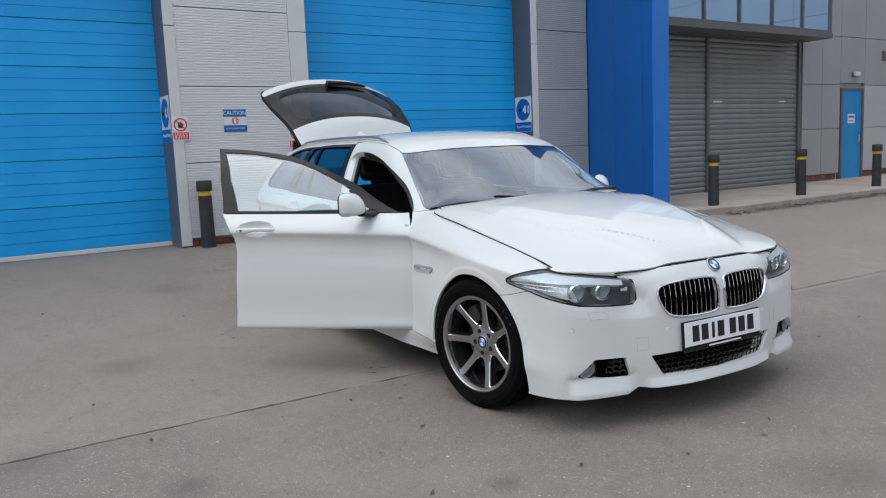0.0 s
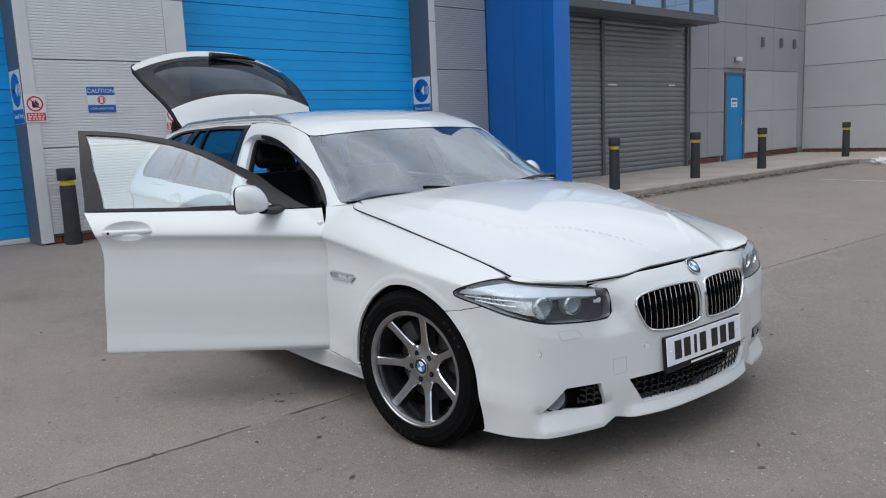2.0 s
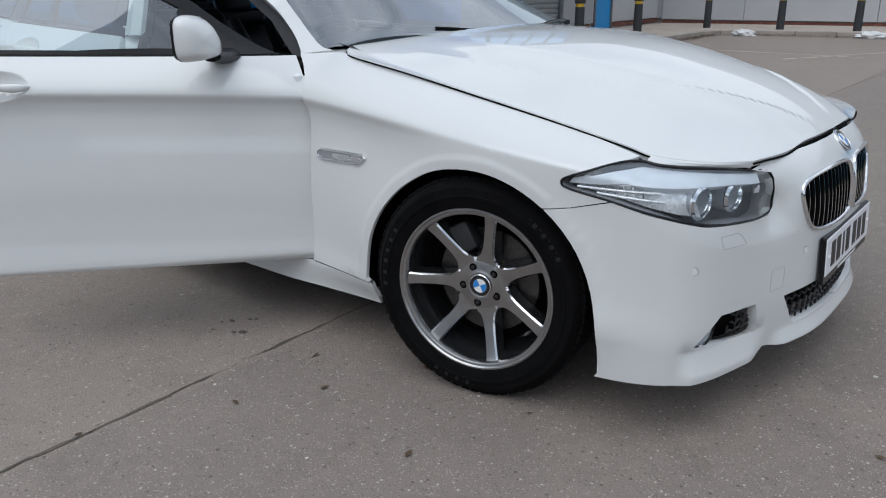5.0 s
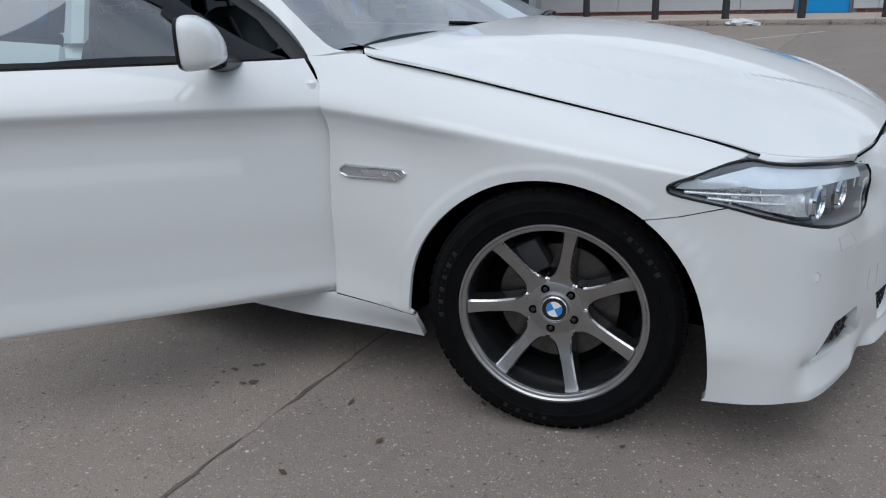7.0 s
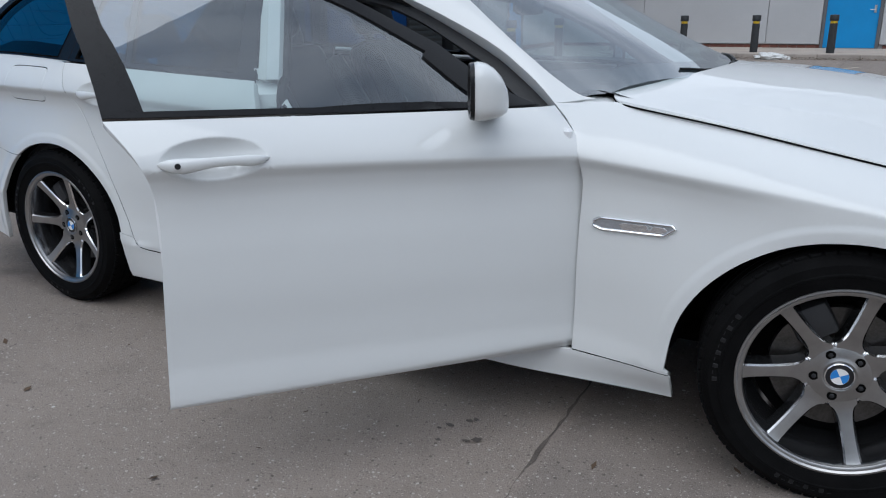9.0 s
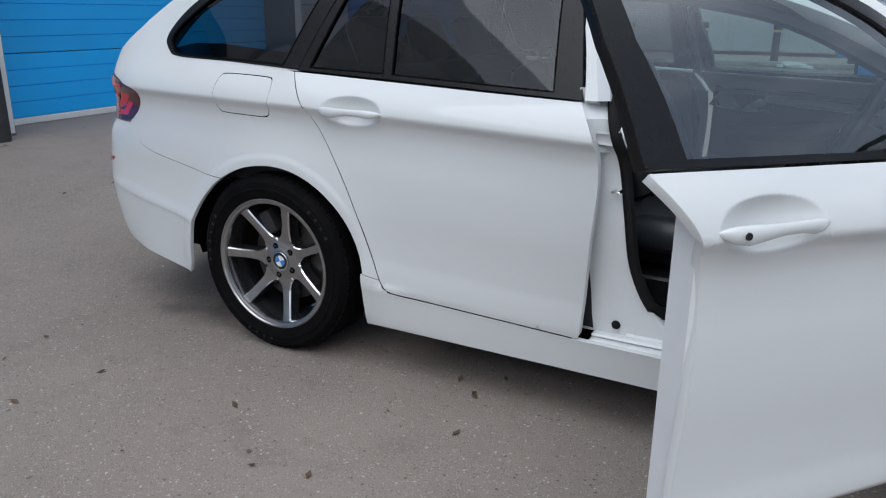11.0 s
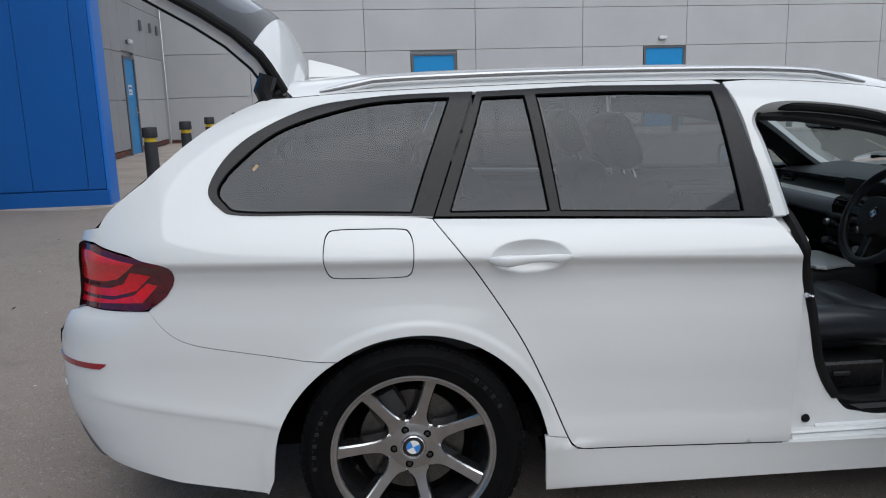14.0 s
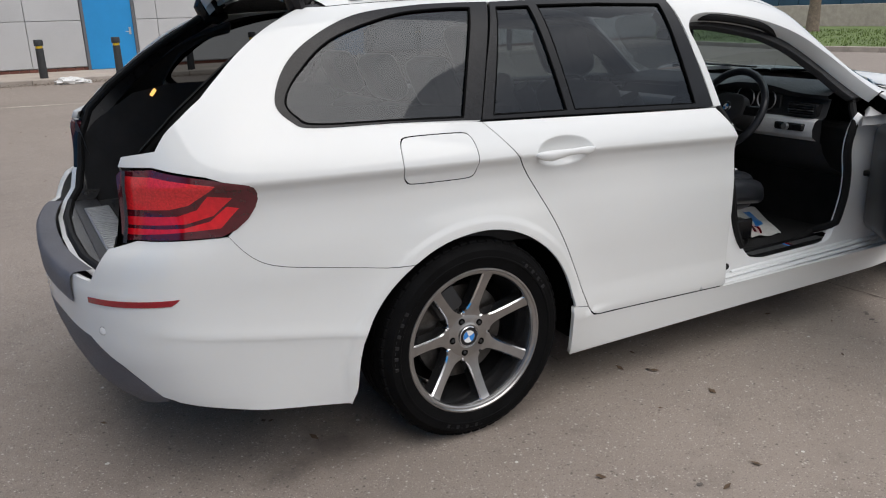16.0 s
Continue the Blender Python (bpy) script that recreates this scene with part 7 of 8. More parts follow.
# floor mat with its paper cover
def on_mat(u, v, lift=0.0):
    """A point of the creased paper mat, u along it and v across."""
    a, b = Vector((0.24, -0.565, 0)), Vector((0.415, -0.588, 0))
    c, d = Vector((0.62, -0.27, 0)), Vector((0.46, -0.22, 0))
    p = (a * (1 - v) + b * v) * (1 - u) + (d * (1 - v) + c * v) * u
    return (p.x, p.y, 0.309 + 0.03 * u + 0.010 * math.sin(u * 7 + v * 4) * math.sin(v * 5 + 1) + lift)


mat_sheet = part("paper_mat", Geo().grid([[on_mat(i / 9, j / 9) for j in range(10)] for i in range(10)]), PAPER, car, "printed white paper floor mat", sharp=60)
for v0, v1, u0, u1, mat in ((0.42, 0.66, 0.30, 0.88, BLUE), (0.16, 0.26, 0.10, 0.52, RED_MARK), (0.32, 0.40, 0.06, 0.34, RED_MARK)):
    part("mat_print", Geo().grid([[on_mat(u0 + (u1 - u0) * i / 8, v0 + (v1 - v0) * j / 3 + 0.10 * math.sin(2.6 * i / 8), 0.002) for j in range(4)] for i in range(9)]), mat, mat_sheet, "printed mark on the paper")

# ---- boot ----
part("boot_floor", Geo().box((-2.44, -0.56, 0.60), (-1.12, 0.56, 0.645), 0.01), CARPET, car)
part("boot_mat", Geo().grid([[(-2.36 + 0.9 * i / 8, -0.5 + j * 0.125, 0.652 + 0.012 * noise.noise(Vector((i * 0.9, j * 0.8, 0)))) for j in range(9)] for i in range(9)]), RUBBER, car, "crumpled black boot liner")
part("load_sill", Geo().box((-2.50, -0.58, 0.58), (-2.40, 0.58, 0.655), 0.012, None, 2), PLASTIC, car)
sill_ribs = part("sill_cover", Geo().box((-2.47, -0.36, 0.655), (-2.38, 0.36, 0.662), 0.003), ALU_TRIM, car, "ribbed metal boot sill cover")
for i in range(24):
    part("rib", Geo().box((-2.465, -0.345 + i * 0.029, 0.6615), (-2.385, -0.345 + i * 0.029 + 0.014, 0.6655), 0.001), ALU_TRIM, sill_ribs)
flank("boot_side_trim", Geo().grid([[(x, y, 0.62 + k * (top - 0.62)) for k, y in ((0.0, 0.56), (0.4, 0.585), (0.8, 0.61), (1.0, 0.625))] for x, top in ((-2.43, 0.88), (-2.36, 0.96), (-2.2, 1.06), (-2.05, 1.09), (-1.9, 1.09), (-1.5, 1.06), (-1.15, 1.03))]), CARPET)
housing = Geo().grid([[(-2.39 - 0.01 * k, 0.602, z), (float(low(np.array([float(u_rear(0.715))]), np.array([z]))[0][0]) + 0.006, 0.70, z), (float(low(np.array([float(u_rear(0.73))]), np.array([z]))[0][0]) + 0.003, 0.72, z)] for k, z in enumerate((0.78, 0.83, 0.88, 0.93, 0.972))])
flank("lamp_housing", housing, PLASTIC)
d_in = [(-1.78, 1.375), (-1.92, 1.325), (-2.07, 1.24), (-2.22, 1.125), (-2.33, 1.04), (-2.345, 0.99), (-2.10, 1.04), (-2.05, 1.06), (-2.06, 1.12), (-1.99, 1.24), (-1.88, 1.31), (-1.78, 1.335)]
flank("tail_pillar_trim", sheet(side_up(d_in), upper, 0.03, sink=0.05, turn=0.02, flip=True), PLASTIC)
ap = [(-1.84, 0.56, 1.388), (-1.97, 0.60, 1.308), (-2.12, 0.64, 1.215), (-2.27, 0.665, 1.100), (-2.37, 0.660, 1.005), (-2.42, 0.625, 0.90), (-2.44, 0.60, 0.78), (-2.46, 0.585, 0.70), (-2.50, 0.54, 0.655), (-2.535, 0.3, 0.648), (-2.545, 0.0, 0.648)]
path = [Vector((x, -y, z)) for x, y, z in ap] + [Vector(p) for p in ap[::-1][1:]]
part("boot_seal", Geo().tube(path, 0.014, 8), RUBBER, car, "black rubber boot seal")
rim_rows = [[Vector((x, s_ * y, z)) for x, y, z in ap] for s_ in (1,)][0]
gut = Geo().grid([[p + Vector((-0.025, 0.035 * (1 if p.y > 0.2 else p.y / 0.2), -0.005 if p.z < 0.66 else 0)), p, p + Vector((0.09, 0.0, 0.0))] for p in rim_rows])
flank("boot_gutter", gut, TRIM)
flank("sill_gutter", Geo().grid([[p + Vector((-0.03, 0.03 * (1 if p.y > 0.2 else p.y / 0.2), -0.002)), p + Vector((-0.016, 0, 0.003))] for p in rim_rows[6:]]), PAINT_INNER)
pad_rows = []
for y in np.linspace(-0.53, 0.53, 25):
    u = float(u_rear(abs(y)))
    e = low(np.array([u]), np.array([0.655]))[0]
    s_ = 1 if y >= 0 else -1
    f = low(np.array([u]), np.array([0.585]))[0]
    pad_rows.append([(e[0] + 0.055, s_ * e[1] * 0.985, 0.669), (e[0] + 0.004, s_ * e[1], 0.671), (e[0] - 0.008, s_ * e[1] * 1.004, 0.661), (f[0] - 0.006, s_ * f[1] * 1.004, 0.630), (f[0] - 0.004, s_ * f[1], 0.585)])
part("bumper_protector", Geo().grid(pad_rows), GREY_PLASTIC, car, "grey plastic loading edge protector", sharp=60)
part("boot_lamp", Geo().box((-0.017, -0.005, -0.007), (0.017, 0.005, 0.007), 0.003, Matrix.Translation((-2.118, 0.617, 1.058)) @ Matrix.Rotation(radians(-50), 4, "Y")), AMBER, car, "small lit amber boot lamp")
part("load_blind", Geo().tube([(-1.15, -0.55, 1.0), (-1.15, 0.55, 1.0)], 0.04, 12), PLASTIC, car)

# ---- open tailgate: v up from the hinge, y across ----
GATE_X = curve((0.0, -1.80), (0.12, -1.825), (0.22, -1.865), (0.37, -1.985), (0.6, -2.19), (0.8, -2.395), (0.93, -2.530))
GATE_Z = curve((0.0, 1.432), (0.12, 1.54), (0.22, 1.635), (0.37, 1.735), (0.6, 1.868), (0.8, 1.975), (0.93, 2.045))
GATE_W = curve((0.0, 0.535), (0.1, 0.560), (0.37, 0.605), (0.7, 0.650), (0.86, 0.645), (0.93, 0.595))
EDGE_X = curve((0.0, -0.015), (0.12, -0.025), (0.22, -0.030), (0.37, -0.031), (0.6, -0.05), (0.93, -0.085))
EDGE_Z = curve((0.0, 0.047), (0.12, 0.085), (0.22, 0.108), (0.37, 0.115), (0.6, 0.1151), (0.93, 0.105))


def gate(v, t):
    v, t = np.asarray(v, float), np.asarray(t, float)
    w = (np.abs(t) / 0.65) ** 2.4
    return np.stack([GATE_X(v) + EDGE_X(v) * w, t * GATE_W(v) / 0.65, GATE_Z(v) - EDGE_Z(v) * w], -1)


def gate_loop(v0, v1, t0):
    return rounded([(v0, -t0), (v0, -t0 * 0.5), (v0, 0), (v0, t0 * 0.5), (v0, t0), ((v0 + v1) / 2, t0), (v1, t0), (v1, t0 * 0.5), (v1, 0), (v1, -t0 * 0.5), (v1, -t0), ((v0 + v1) / 2, -t0)], 3, corners=(0, 4, 6, 10))


tailgate = part("tailgate", sheet(gate_loop(0.0, 0.235, 0.65), gate, 0.04, turn=0.06, flip=True), PAINT, car, "raised white tailgate with dark glass")
part("gate_lower_panel", sheet(rounded([(0.815, -0.65), (0.835, -0.3), (0.84, 0), (0.835, 0.3), (0.815, 0.65), (0.90, 0.645), (0.93, 0.55), (0.935, 0.25), (0.935, 0), (0.935, -0.25), (0.93, -0.55), (0.90, -0.645)], 4, corners=(0, 4)), gate, 0.04, turn=0.05, flip=True), PAINT, tailgate)
part("gate_glass", sheet(gate_loop(0.236, 0.84, 0.648), gate, 0.05, sink=0.006, turn=0.0, hem=False, flip=True), GATE_TINT, tailgate)
part("glass_border", sheet(gate_loop(0.237, 0.838, 0.649), gate, 0.03, holes=[rounded([(0.31, -0.50), (0.30, 0), (0.31, 0.50), (0.55, 0.53), (0.76, 0.50), (0.78, 0.0), (0.76, -0.50), (0.55, -0.53)], 5)], sink=0.004, turn=0.0, hem=False, flip=True), TRIM, tailgate)
inner = sheet(gate_loop(0.04, 0.92, 0.63), gate, 0.05, holes=[rounded([(0.31, -0.50), (0.30, 0), (0.31, 0.50), (0.55, 0.53), (0.76, 0.50), (0.78, 0.0), (0.76, -0.50), (0.55, -0.53)], 5)], sink=0.066, turn=0.0, hem=False, flip=True)
inner.f = [q[::-1] for q in inner.f]
inner.n = [-k for k in inner.n]
part("gate_inner_trim", inner, FLASHING, tailgate, "pale inner tailgate trim")
edge_path = [Vector(tuple(p)) for p in gate(np.array([0.0, 0.05, 0.1, 0.15, 0.2, 0.3, 0.4, 0.6, 0.8, 0.90, 0.93]), np.array([0.655] * 11)) - np.array([0.008, 0.0, 0.012])]
part("gate_edge_seal", Geo().tube(edge_path, 0.016, 8), RUBBER, tailgate)
part("gate_edge_seal", Geo().tube([Vector((p.x, -p.y, p.z)) for p in edge_path], 0.016, 8), RUBBER, tailgate)
for s_ in (-1, 1):
    vs_ = np.array([0.13, 0.14, 0.16, 0.2, 0.3, 0.4, 0.6, 0.8, 0.88])
    top_ = gate(vs_, np.full(9, 0.635)) - np.array([0.004, 0, 0.018])
    fall = 0.62 * np.array([0.050, 0.058, 0.063, 0.064, 0.064, 0.064, 0.062, 0.058, 0.03])
    low_ = top_ + np.c_[-fall, -0.012 * np.ones(9), -fall]
    deep = low_ + np.array([0.0, -0.06, 0.012])
    part("gate_side_trim", Geo().grid([[(a[0], s_ * a[1], a[2]), (c[0], s_ * c[1], c[2]), (d[0], s_ * d[1], d[2])] for a, c, d in zip(top_, low_, deep)]), FLASHING, tailgate, "pale moulded tailgate side trim")
    part("trim_edge", Geo().tube([(c[0], s_ * c[1], c[2]) for c in low_], 0.0045, 6), RUBBER, tailgate)
wp = [Vector(tuple(p)) for p in gate(np.array([0.79, 0.795, 0.80, 0.80, 0.79]), np.array([-0.05, 0.02, 0.15, 0.28, 0.36])) + np.array([0.012, 0, 0.022])]
wiper = part("rear_wiper", Geo().tube(wp, [0.030, 0.026, 0.019, 0.015, 0.010], 10), TRIM, tailgate, "black rear wiper")
for s_ in (-1, 1):
    part("gate_hinge", Geo().tube([(-1.79, s_ * 0.57, 1.365), (-1.83, s_ * 0.57, 1.350), (-1.875, s_ * 0.57, 1.358), (-1.888, s_ * 0.575, 1.395), (-1.872, s_ * 0.575, 1.44)], [0.02, 0.028, 0.033, 0.033, 0.028], 10), TRIM, car, "black tailgate hinge")

# ---- rails, fin ----
for s_ in (-1, 1):
    path = []
    for x in np.linspace(-1.72, 0.02, 22):
        p = upper(np.array([x]), np.array([roof_side(x) + 0.035]))[0]
        lift = 0.024 * min(1.0, ease((x + 1.74) / 0.22), ease((0.05 - x) / 0.22)) + 0.002
        path.append((x, s_ * p[1], p[2] + lift))
    part("roof_rail", Geo().tube(path, [0.005] + [0.0115] * 20 + [0.005], 10, flat=0.8), ALU_TRIM, car, "slim satin roof rail")
    part("rail_foot", Geo().tube([(x, y, z - 0.014) for x, y, z in path], 0.007, 8), PAINT, car)
fin = part("aerial_fin", Geo().grid([[(-1.60 - 0.195 * i / 8, w * (0.030 * (0.25 + 0.75 * i / 8)) * (1 - 0.85 * h), 1.444 + h * (0.062 * (i / 8) ** 0.75 + 0.004)) for w, h in ((-1, 0.0), (-0.8, 0.5), (-0.5, 0.85), (0, 1.0), (0.5, 0.85), (0.8, 0.5), (1, 0.0))] for i in range(9)]).add([(-1.795, w * 0.030 * (1 - 0.85 * h), 1.444 + h * 0.066) for w, h in ((-1, 0.0), (-0.8, 0.5), (-0.5, 0.85), (0, 1.0), (0.5, 0.85), (0.8, 0.5), (1, 0.0))], [tuple(range(7))]), PAINT, car, "white shark-fin roof aerial", sharp=50)

# ---- handles, mirrors, side repeaters ----
def handle_geo(x, z):
    """A strap handle with a thicker rear boss, both ends running out to points."""
    y0 = float(low(u_at_x(np.array([x - 0.13, x + 0.13])), np.array([z, z]))[:, 1].mean())
    along = (-0.122, -0.114, -0.095, -0.068, -0.040, 0.0, 0.045, 0.075, 0.098, 0.114, 0.122)
    top = (0.002, 0.008, 0.0125, 0.0135, 0.0125, 0.0115, 0.0115, 0.0115, 0.009, 0.005, 0.001)
    foot = (-0.002, -0.009, -0.017, -0.022, -0.017, -0.0105, -0.0105, -0.0155, -0.013, -0.006, -0.001)
    stand = (-0.001, 0.004, 0.009, 0.013, 0.015, 0.016, 0.015, 0.012, 0.008, 0.003, -0.001)
    pts = [(x + a, y0 + o, z + 0.5 * (t + f)) for a, o, t, f in zip(along, stand, top, foot)]
    return Geo().tube(pts, [0.5 * (t - f) / 1.5 for t, f in zip(top, foot)], 18, flat=1.5)


hg = handle_geo(-1.131, 0.907)
part("door_handle", mirrored(hg), PAINT, rdoor)
part("door_handle", hg, PAINT, rdoor_far)
hf = handle_geo(-0.148, 0.886)
part("door_handle", hf, PAINT, far_door)
part("door_handle", moved(mirrored(hf), TO_HINGE), PAINT, driver_door)
lock_y = -float(low(u_at_x(np.array([-0.278, -0.018])), np.array([0.886, 0.886]))[:, 1].mean()) - 0.0225
part("door_lock", moved(Geo().lathe([(0.0, 0.0), (0.0068, 0.0), (0.0062, 0.003), (0.0, 0.003)], 16, Matrix.Translation((-0.228, lock_y, 0.884)) @ Matrix.Rotation(radians(90), 4, "X")), TO_HINGE), INK, driver_door, "small dark key lock")


def mirror_head(sign):
    """A door mirror in the closed door's place: shell, black rim, glass, foot."""
    def ring_at(x, wy, wz, dz=0.0, dy=0.0):
        x = 0.445 + (x - 0.445) * 0.72
        return [(x, sign * (0.998 + dy + wy * np.sign(math.cos(t)) * abs(math.cos(t)) ** 0.5), 1.017 + dz + wz * np.sign(math.sin(t)) * abs(math.sin(t)) ** 0.5 * (1 - 0.5 * max(0, -math.cos(t)) ** 1.5 * (math.sin(t) > 0))) for t in np.linspace(0, 2 * math.pi, 29)[:-1]]
    shell = Geo().grid([ring_at(0.445, 0.095, 0.074), ring_at(0.46, 0.098, 0.077), ring_at(0.49, 0.096, 0.074, -0.001), ring_at(0.520, 0.090, 0.066, -0.006, -0.002), ring_at(0.548, 0.078, 0.052, -0.014, -0.006), ring_at(0.568, 0.060, 0.034, -0.024, -0.010), ring_at(0.578, 0.030, 0.014, -0.031, -0.014), ring_at(0.580, 0.0005, 0.0005, -0.033, -0.016)], wrap=True)
    rim = Geo().grid([ring_at(0.4455, 0.097, 0.076), ring_at(0.430, 0.093, 0.072), ring_at(0.430, 0.082, 0.061), ring_at(0.440, 0.080, 0.059)], wrap=True)
    glass = Geo().add(ring_at(0.438, 0.0805, 0.0595), [tuple(range(28))])
    foot = Geo().tube([(0.545, sign * 0.80, 0.955), (0.53, sign * 0.865, 0.958), (0.51, sign * 0.92, 0.965)], [0.05, 0.036, 0.032], 12, flat=0.55)
    turn = Matrix.Translation((0.49, sign * 0.985 + (0.02 if sign < 0 else 0), 0.964)) @ Matrix.Rotation(radians(-20 if sign < 0 else 35), 4, "Z") @ Matrix.Scale(0.88, 4) @ Matrix.Translation((-0.49, -sign * 0.985, -0.952))
    away = Matrix.Translation((-0.12, -0.02, -0.012)) if sign > 0 else Matrix.Identity(4)
    return [moved(g, away @ turn) for g in (shell, rim, glass)] + [moved(foot, away)]


for sign, owner, tr in ((-1, driver_door, TO_HINGE), (1, far_door, None)):
    for name, g, mat in zip(("mirror_shell", "mirror_rim", "mirror_glass", "mirror_foot"), mirror_head(sign), (PAINT, TRIM, MIRROR, TRIM)):
        part(name, moved(g, tr) if tr else g, mat, owner, "white door mirror shell" if name == "mirror_shell" else "", sharp=0 if name == "mirror_glass" else 50)
tri_poly = [(0.71, 0.953), (0.55, 1.045), (0.42, 1.12), (0.40, 1.09), (0.535, 0.978)]
tg = sheet(side_up(tri_poly), upper, 0.03, sink=-0.003, turn=0.02, flip=True)
part("mirror_sail", moved(mirrored(tg), TO_HINGE), TRIM, driver_door)
part("mirror_sail", tg, TRIM, far_door)
wl_ = sheet(side_up([(0.70, 0.958), (0.70, 0.950), (0.1, 0.966), (-0.368, 0.976), (-0.372, 0.990), (0.1, 0.979)]), upper, 0.03, sink=-0.008, turn=0.012, flip=True)
part("waist_moulding", moved(mirrored(wl_), TO_HINGE), TRIM, driver_door)
part("waist_moulding", wl_, TRIM, far_door)

rep = [(0.862, 0.660), (0.880, 0.669), (1.070, 0.671), (1.080, 0.664), (1.052, 0.642), (0.885, 0.638), (0.862, 0.646)]
bez = sheet(side_low(rep), low, 0.012, sink=-0.004, turn=0.006)
s_lamps = flank("side_repeater", bez, ALU_TRIM, label="slim chrome side repeater")
rq = np.array(dense(side_low(rep), 0.012))
rim_line = [Vector(tuple(p)) for p in low(rq[:, 0], rq[:, 1]) + np.array([0, 0.0045, 0])]
rim_geo = Geo().tube(rim_line + [rim_line[0]], 0.0042, 8)
part("repeater_rim", mirrored(rim_geo), CHROME, s_lamps[0], "bright chrome rim")
part("repeater_rim", rim_geo, CHROME, s_lamps[1], "bright chrome rim")
ins = sheet(side_low([(0.93, 0.655), (0.945, 0.661), (1.05, 0.662), (1.06, 0.655), (1.045, 0.645), (0.945, 0.643)]), low, 0.012, sink=-0.006, turn=0.003)
part("repeater_lens", mirrored(ins), REFLECTOR, s_lamps[0])
part("repeater_lens", ins, REFLECTOR, s_lamps[1])

# ---- front: kidneys, intakes, lamps, plate, badge ----
def loop_path(poly, sink):
    q = np.array(poly)
    return [Vector(tuple(p)) for p in low(q[:, 0], q[:, 1]) - np.array([sink, 0, 0])]


for s_ in (-1, 1):
    side = (lambda g: g) if s_ > 0 else mirrored
    kp = loop_path(kidney, 0.0)
    g = Geo().tube(kp + [kp[0]], 0.0085, 10, flat=0.8)
    kid = part("kidney_grille", side(g), CHROME, car, "chrome-framed kidney grille with dark slats")
    part("grille_back", side(sheet(kidney, low, 0.03, sink=0.055, turn=0, hem=False)), DARK, kid)
    kq = np.array(kidney)
    for i in range(11):
        y = 0.040 + i * 0.0295
        u = uF(y)
        crossing = [kq[j, 1] + (u - kq[j, 0]) * (kq[(j + 1) % len(kq), 1] - kq[j, 1]) / (kq[(j + 1) % len(kq), 0] - kq[j, 0] + 1e-9) for j in range(len(kq)) if (kq[j, 0] - u) * (kq[(j + 1) % len(kq), 0] - u) < 0]
        if len(crossing) < 2:
            continue
        z0, z1 = min(crossing), max(crossing)
        rows = []
        for z in np.linspace(z0, z1, 7):
            ends = low(np.array([u, u]), np.array([z0, z1]))
            p = ends[0] + (ends[1] - ends[0]) * (z - z0) / (z1 - z0)
            bow = 0.006 * math.sin(math.pi * (z - z0) / max(z1 - z0, 0.01))
            rows.append([(p[0] - 0.045, p[1] - 0.004, z), (p[0] - 0.006 + bow, p[1] - 0.0045, z), (p[0] - 0.003 + bow, p[1], z), (p[0] - 0.006 + bow, p[1] + 0.0045, z), (p[0] - 0.045, p[1] + 0.004, z)])
        part("grille_slat", side(Geo().grid(rows)), DARK, kid)
        part("slat_edge", side(Geo().grid([[(r[2][0] + 0.0008, r[2][1] - 0.0015, r[2][2]), (r[2][0] + 0.0016, r[2][1], r[2][2]), (r[2][0] + 0.0008, r[2][1] + 0.0015, r[2][2])] for r in rows])), CHROME, kid)


def mesh_insert(poly, name, parent, pitch=0.021, hole=None):
    """Dark honeycomb insert behind an opening in the bumper."""
    part(name + "_back", sheet(hole or poly, low, 0.04, sink=0.06, turn=0, hem=False), DARK, parent)
    q = np.array(poly)
    u0, u1, z0, z1 = q[:, 0].min(), q[:, 0].max(), q[:, 1].min(), q[:, 1].max()
    g = Geo()
    rows = int((z1 - z0) / pitch)
    for r in range(rows + 1):
        z = z0 + r * (z1 - z0) / max(rows, 1)
        us = np.arange(u0, u1, 0.009)
        zs = z + 0.0035 * np.where((np.arange(len(us)) // 2) % 2, 1, -1)
        ok = inside(poly, np.c_[us, np.clip(zs, z0 + 0.002, z1 - 0.002)])
        run = []
        for i in range(len(us) + 1):
            if i < len(us) and ok[i]:
                run.append(i)
            else:
                if len(run) > 3:
                    p = low(us[run], zs[run]) - np.array([0.022, 0, 0])
                    g.tube([tuple(k) for k in p], 0.0032, 4, cap=False)
                run = []
        for i in range(0, len(us), 4):
            if r < rows and inside(poly, np.array([[us[i], z + 0.3 * pitch], [us[i], z + 0.8 * pitch]])).all():
                p = low(np.array([us[i], us[i]]), np.array([z, z + pitch])) - np.array([0.022, 0, 0])
                g.tube([tuple(k) for k in p], 0.003, 4, cap=False)
    return g


ig = mesh_insert(intake, "intake", car)
part("intake_mesh", ig, TRIM, car, kind="stuff")
part("intake_mesh", mirrored(ig), TRIM, car, kind="stuff")
part("intake_back", mirrored(sheet(intake, low, 0.04, sink=0.06, turn=0, hem=False)), DARK, car)
fgm = mesh_insert([(uF(0.612), 0.262), (uF(0.605), 0.346), (uF(0.53), 0.344), (uF(0.505), 0.252)], "fog_recess", car, hole=fog_hole)
part("fog_mesh", fgm, PLASTIC, car, kind="stuff")
part("fog_mesh", mirrored(fgm), PLASTIC, car, kind="stuff")
part("fog_recess_back", mirrored(sheet(fog_hole, low, 0.04, sink=0.06, turn=0, hem=False)), DARK, car)
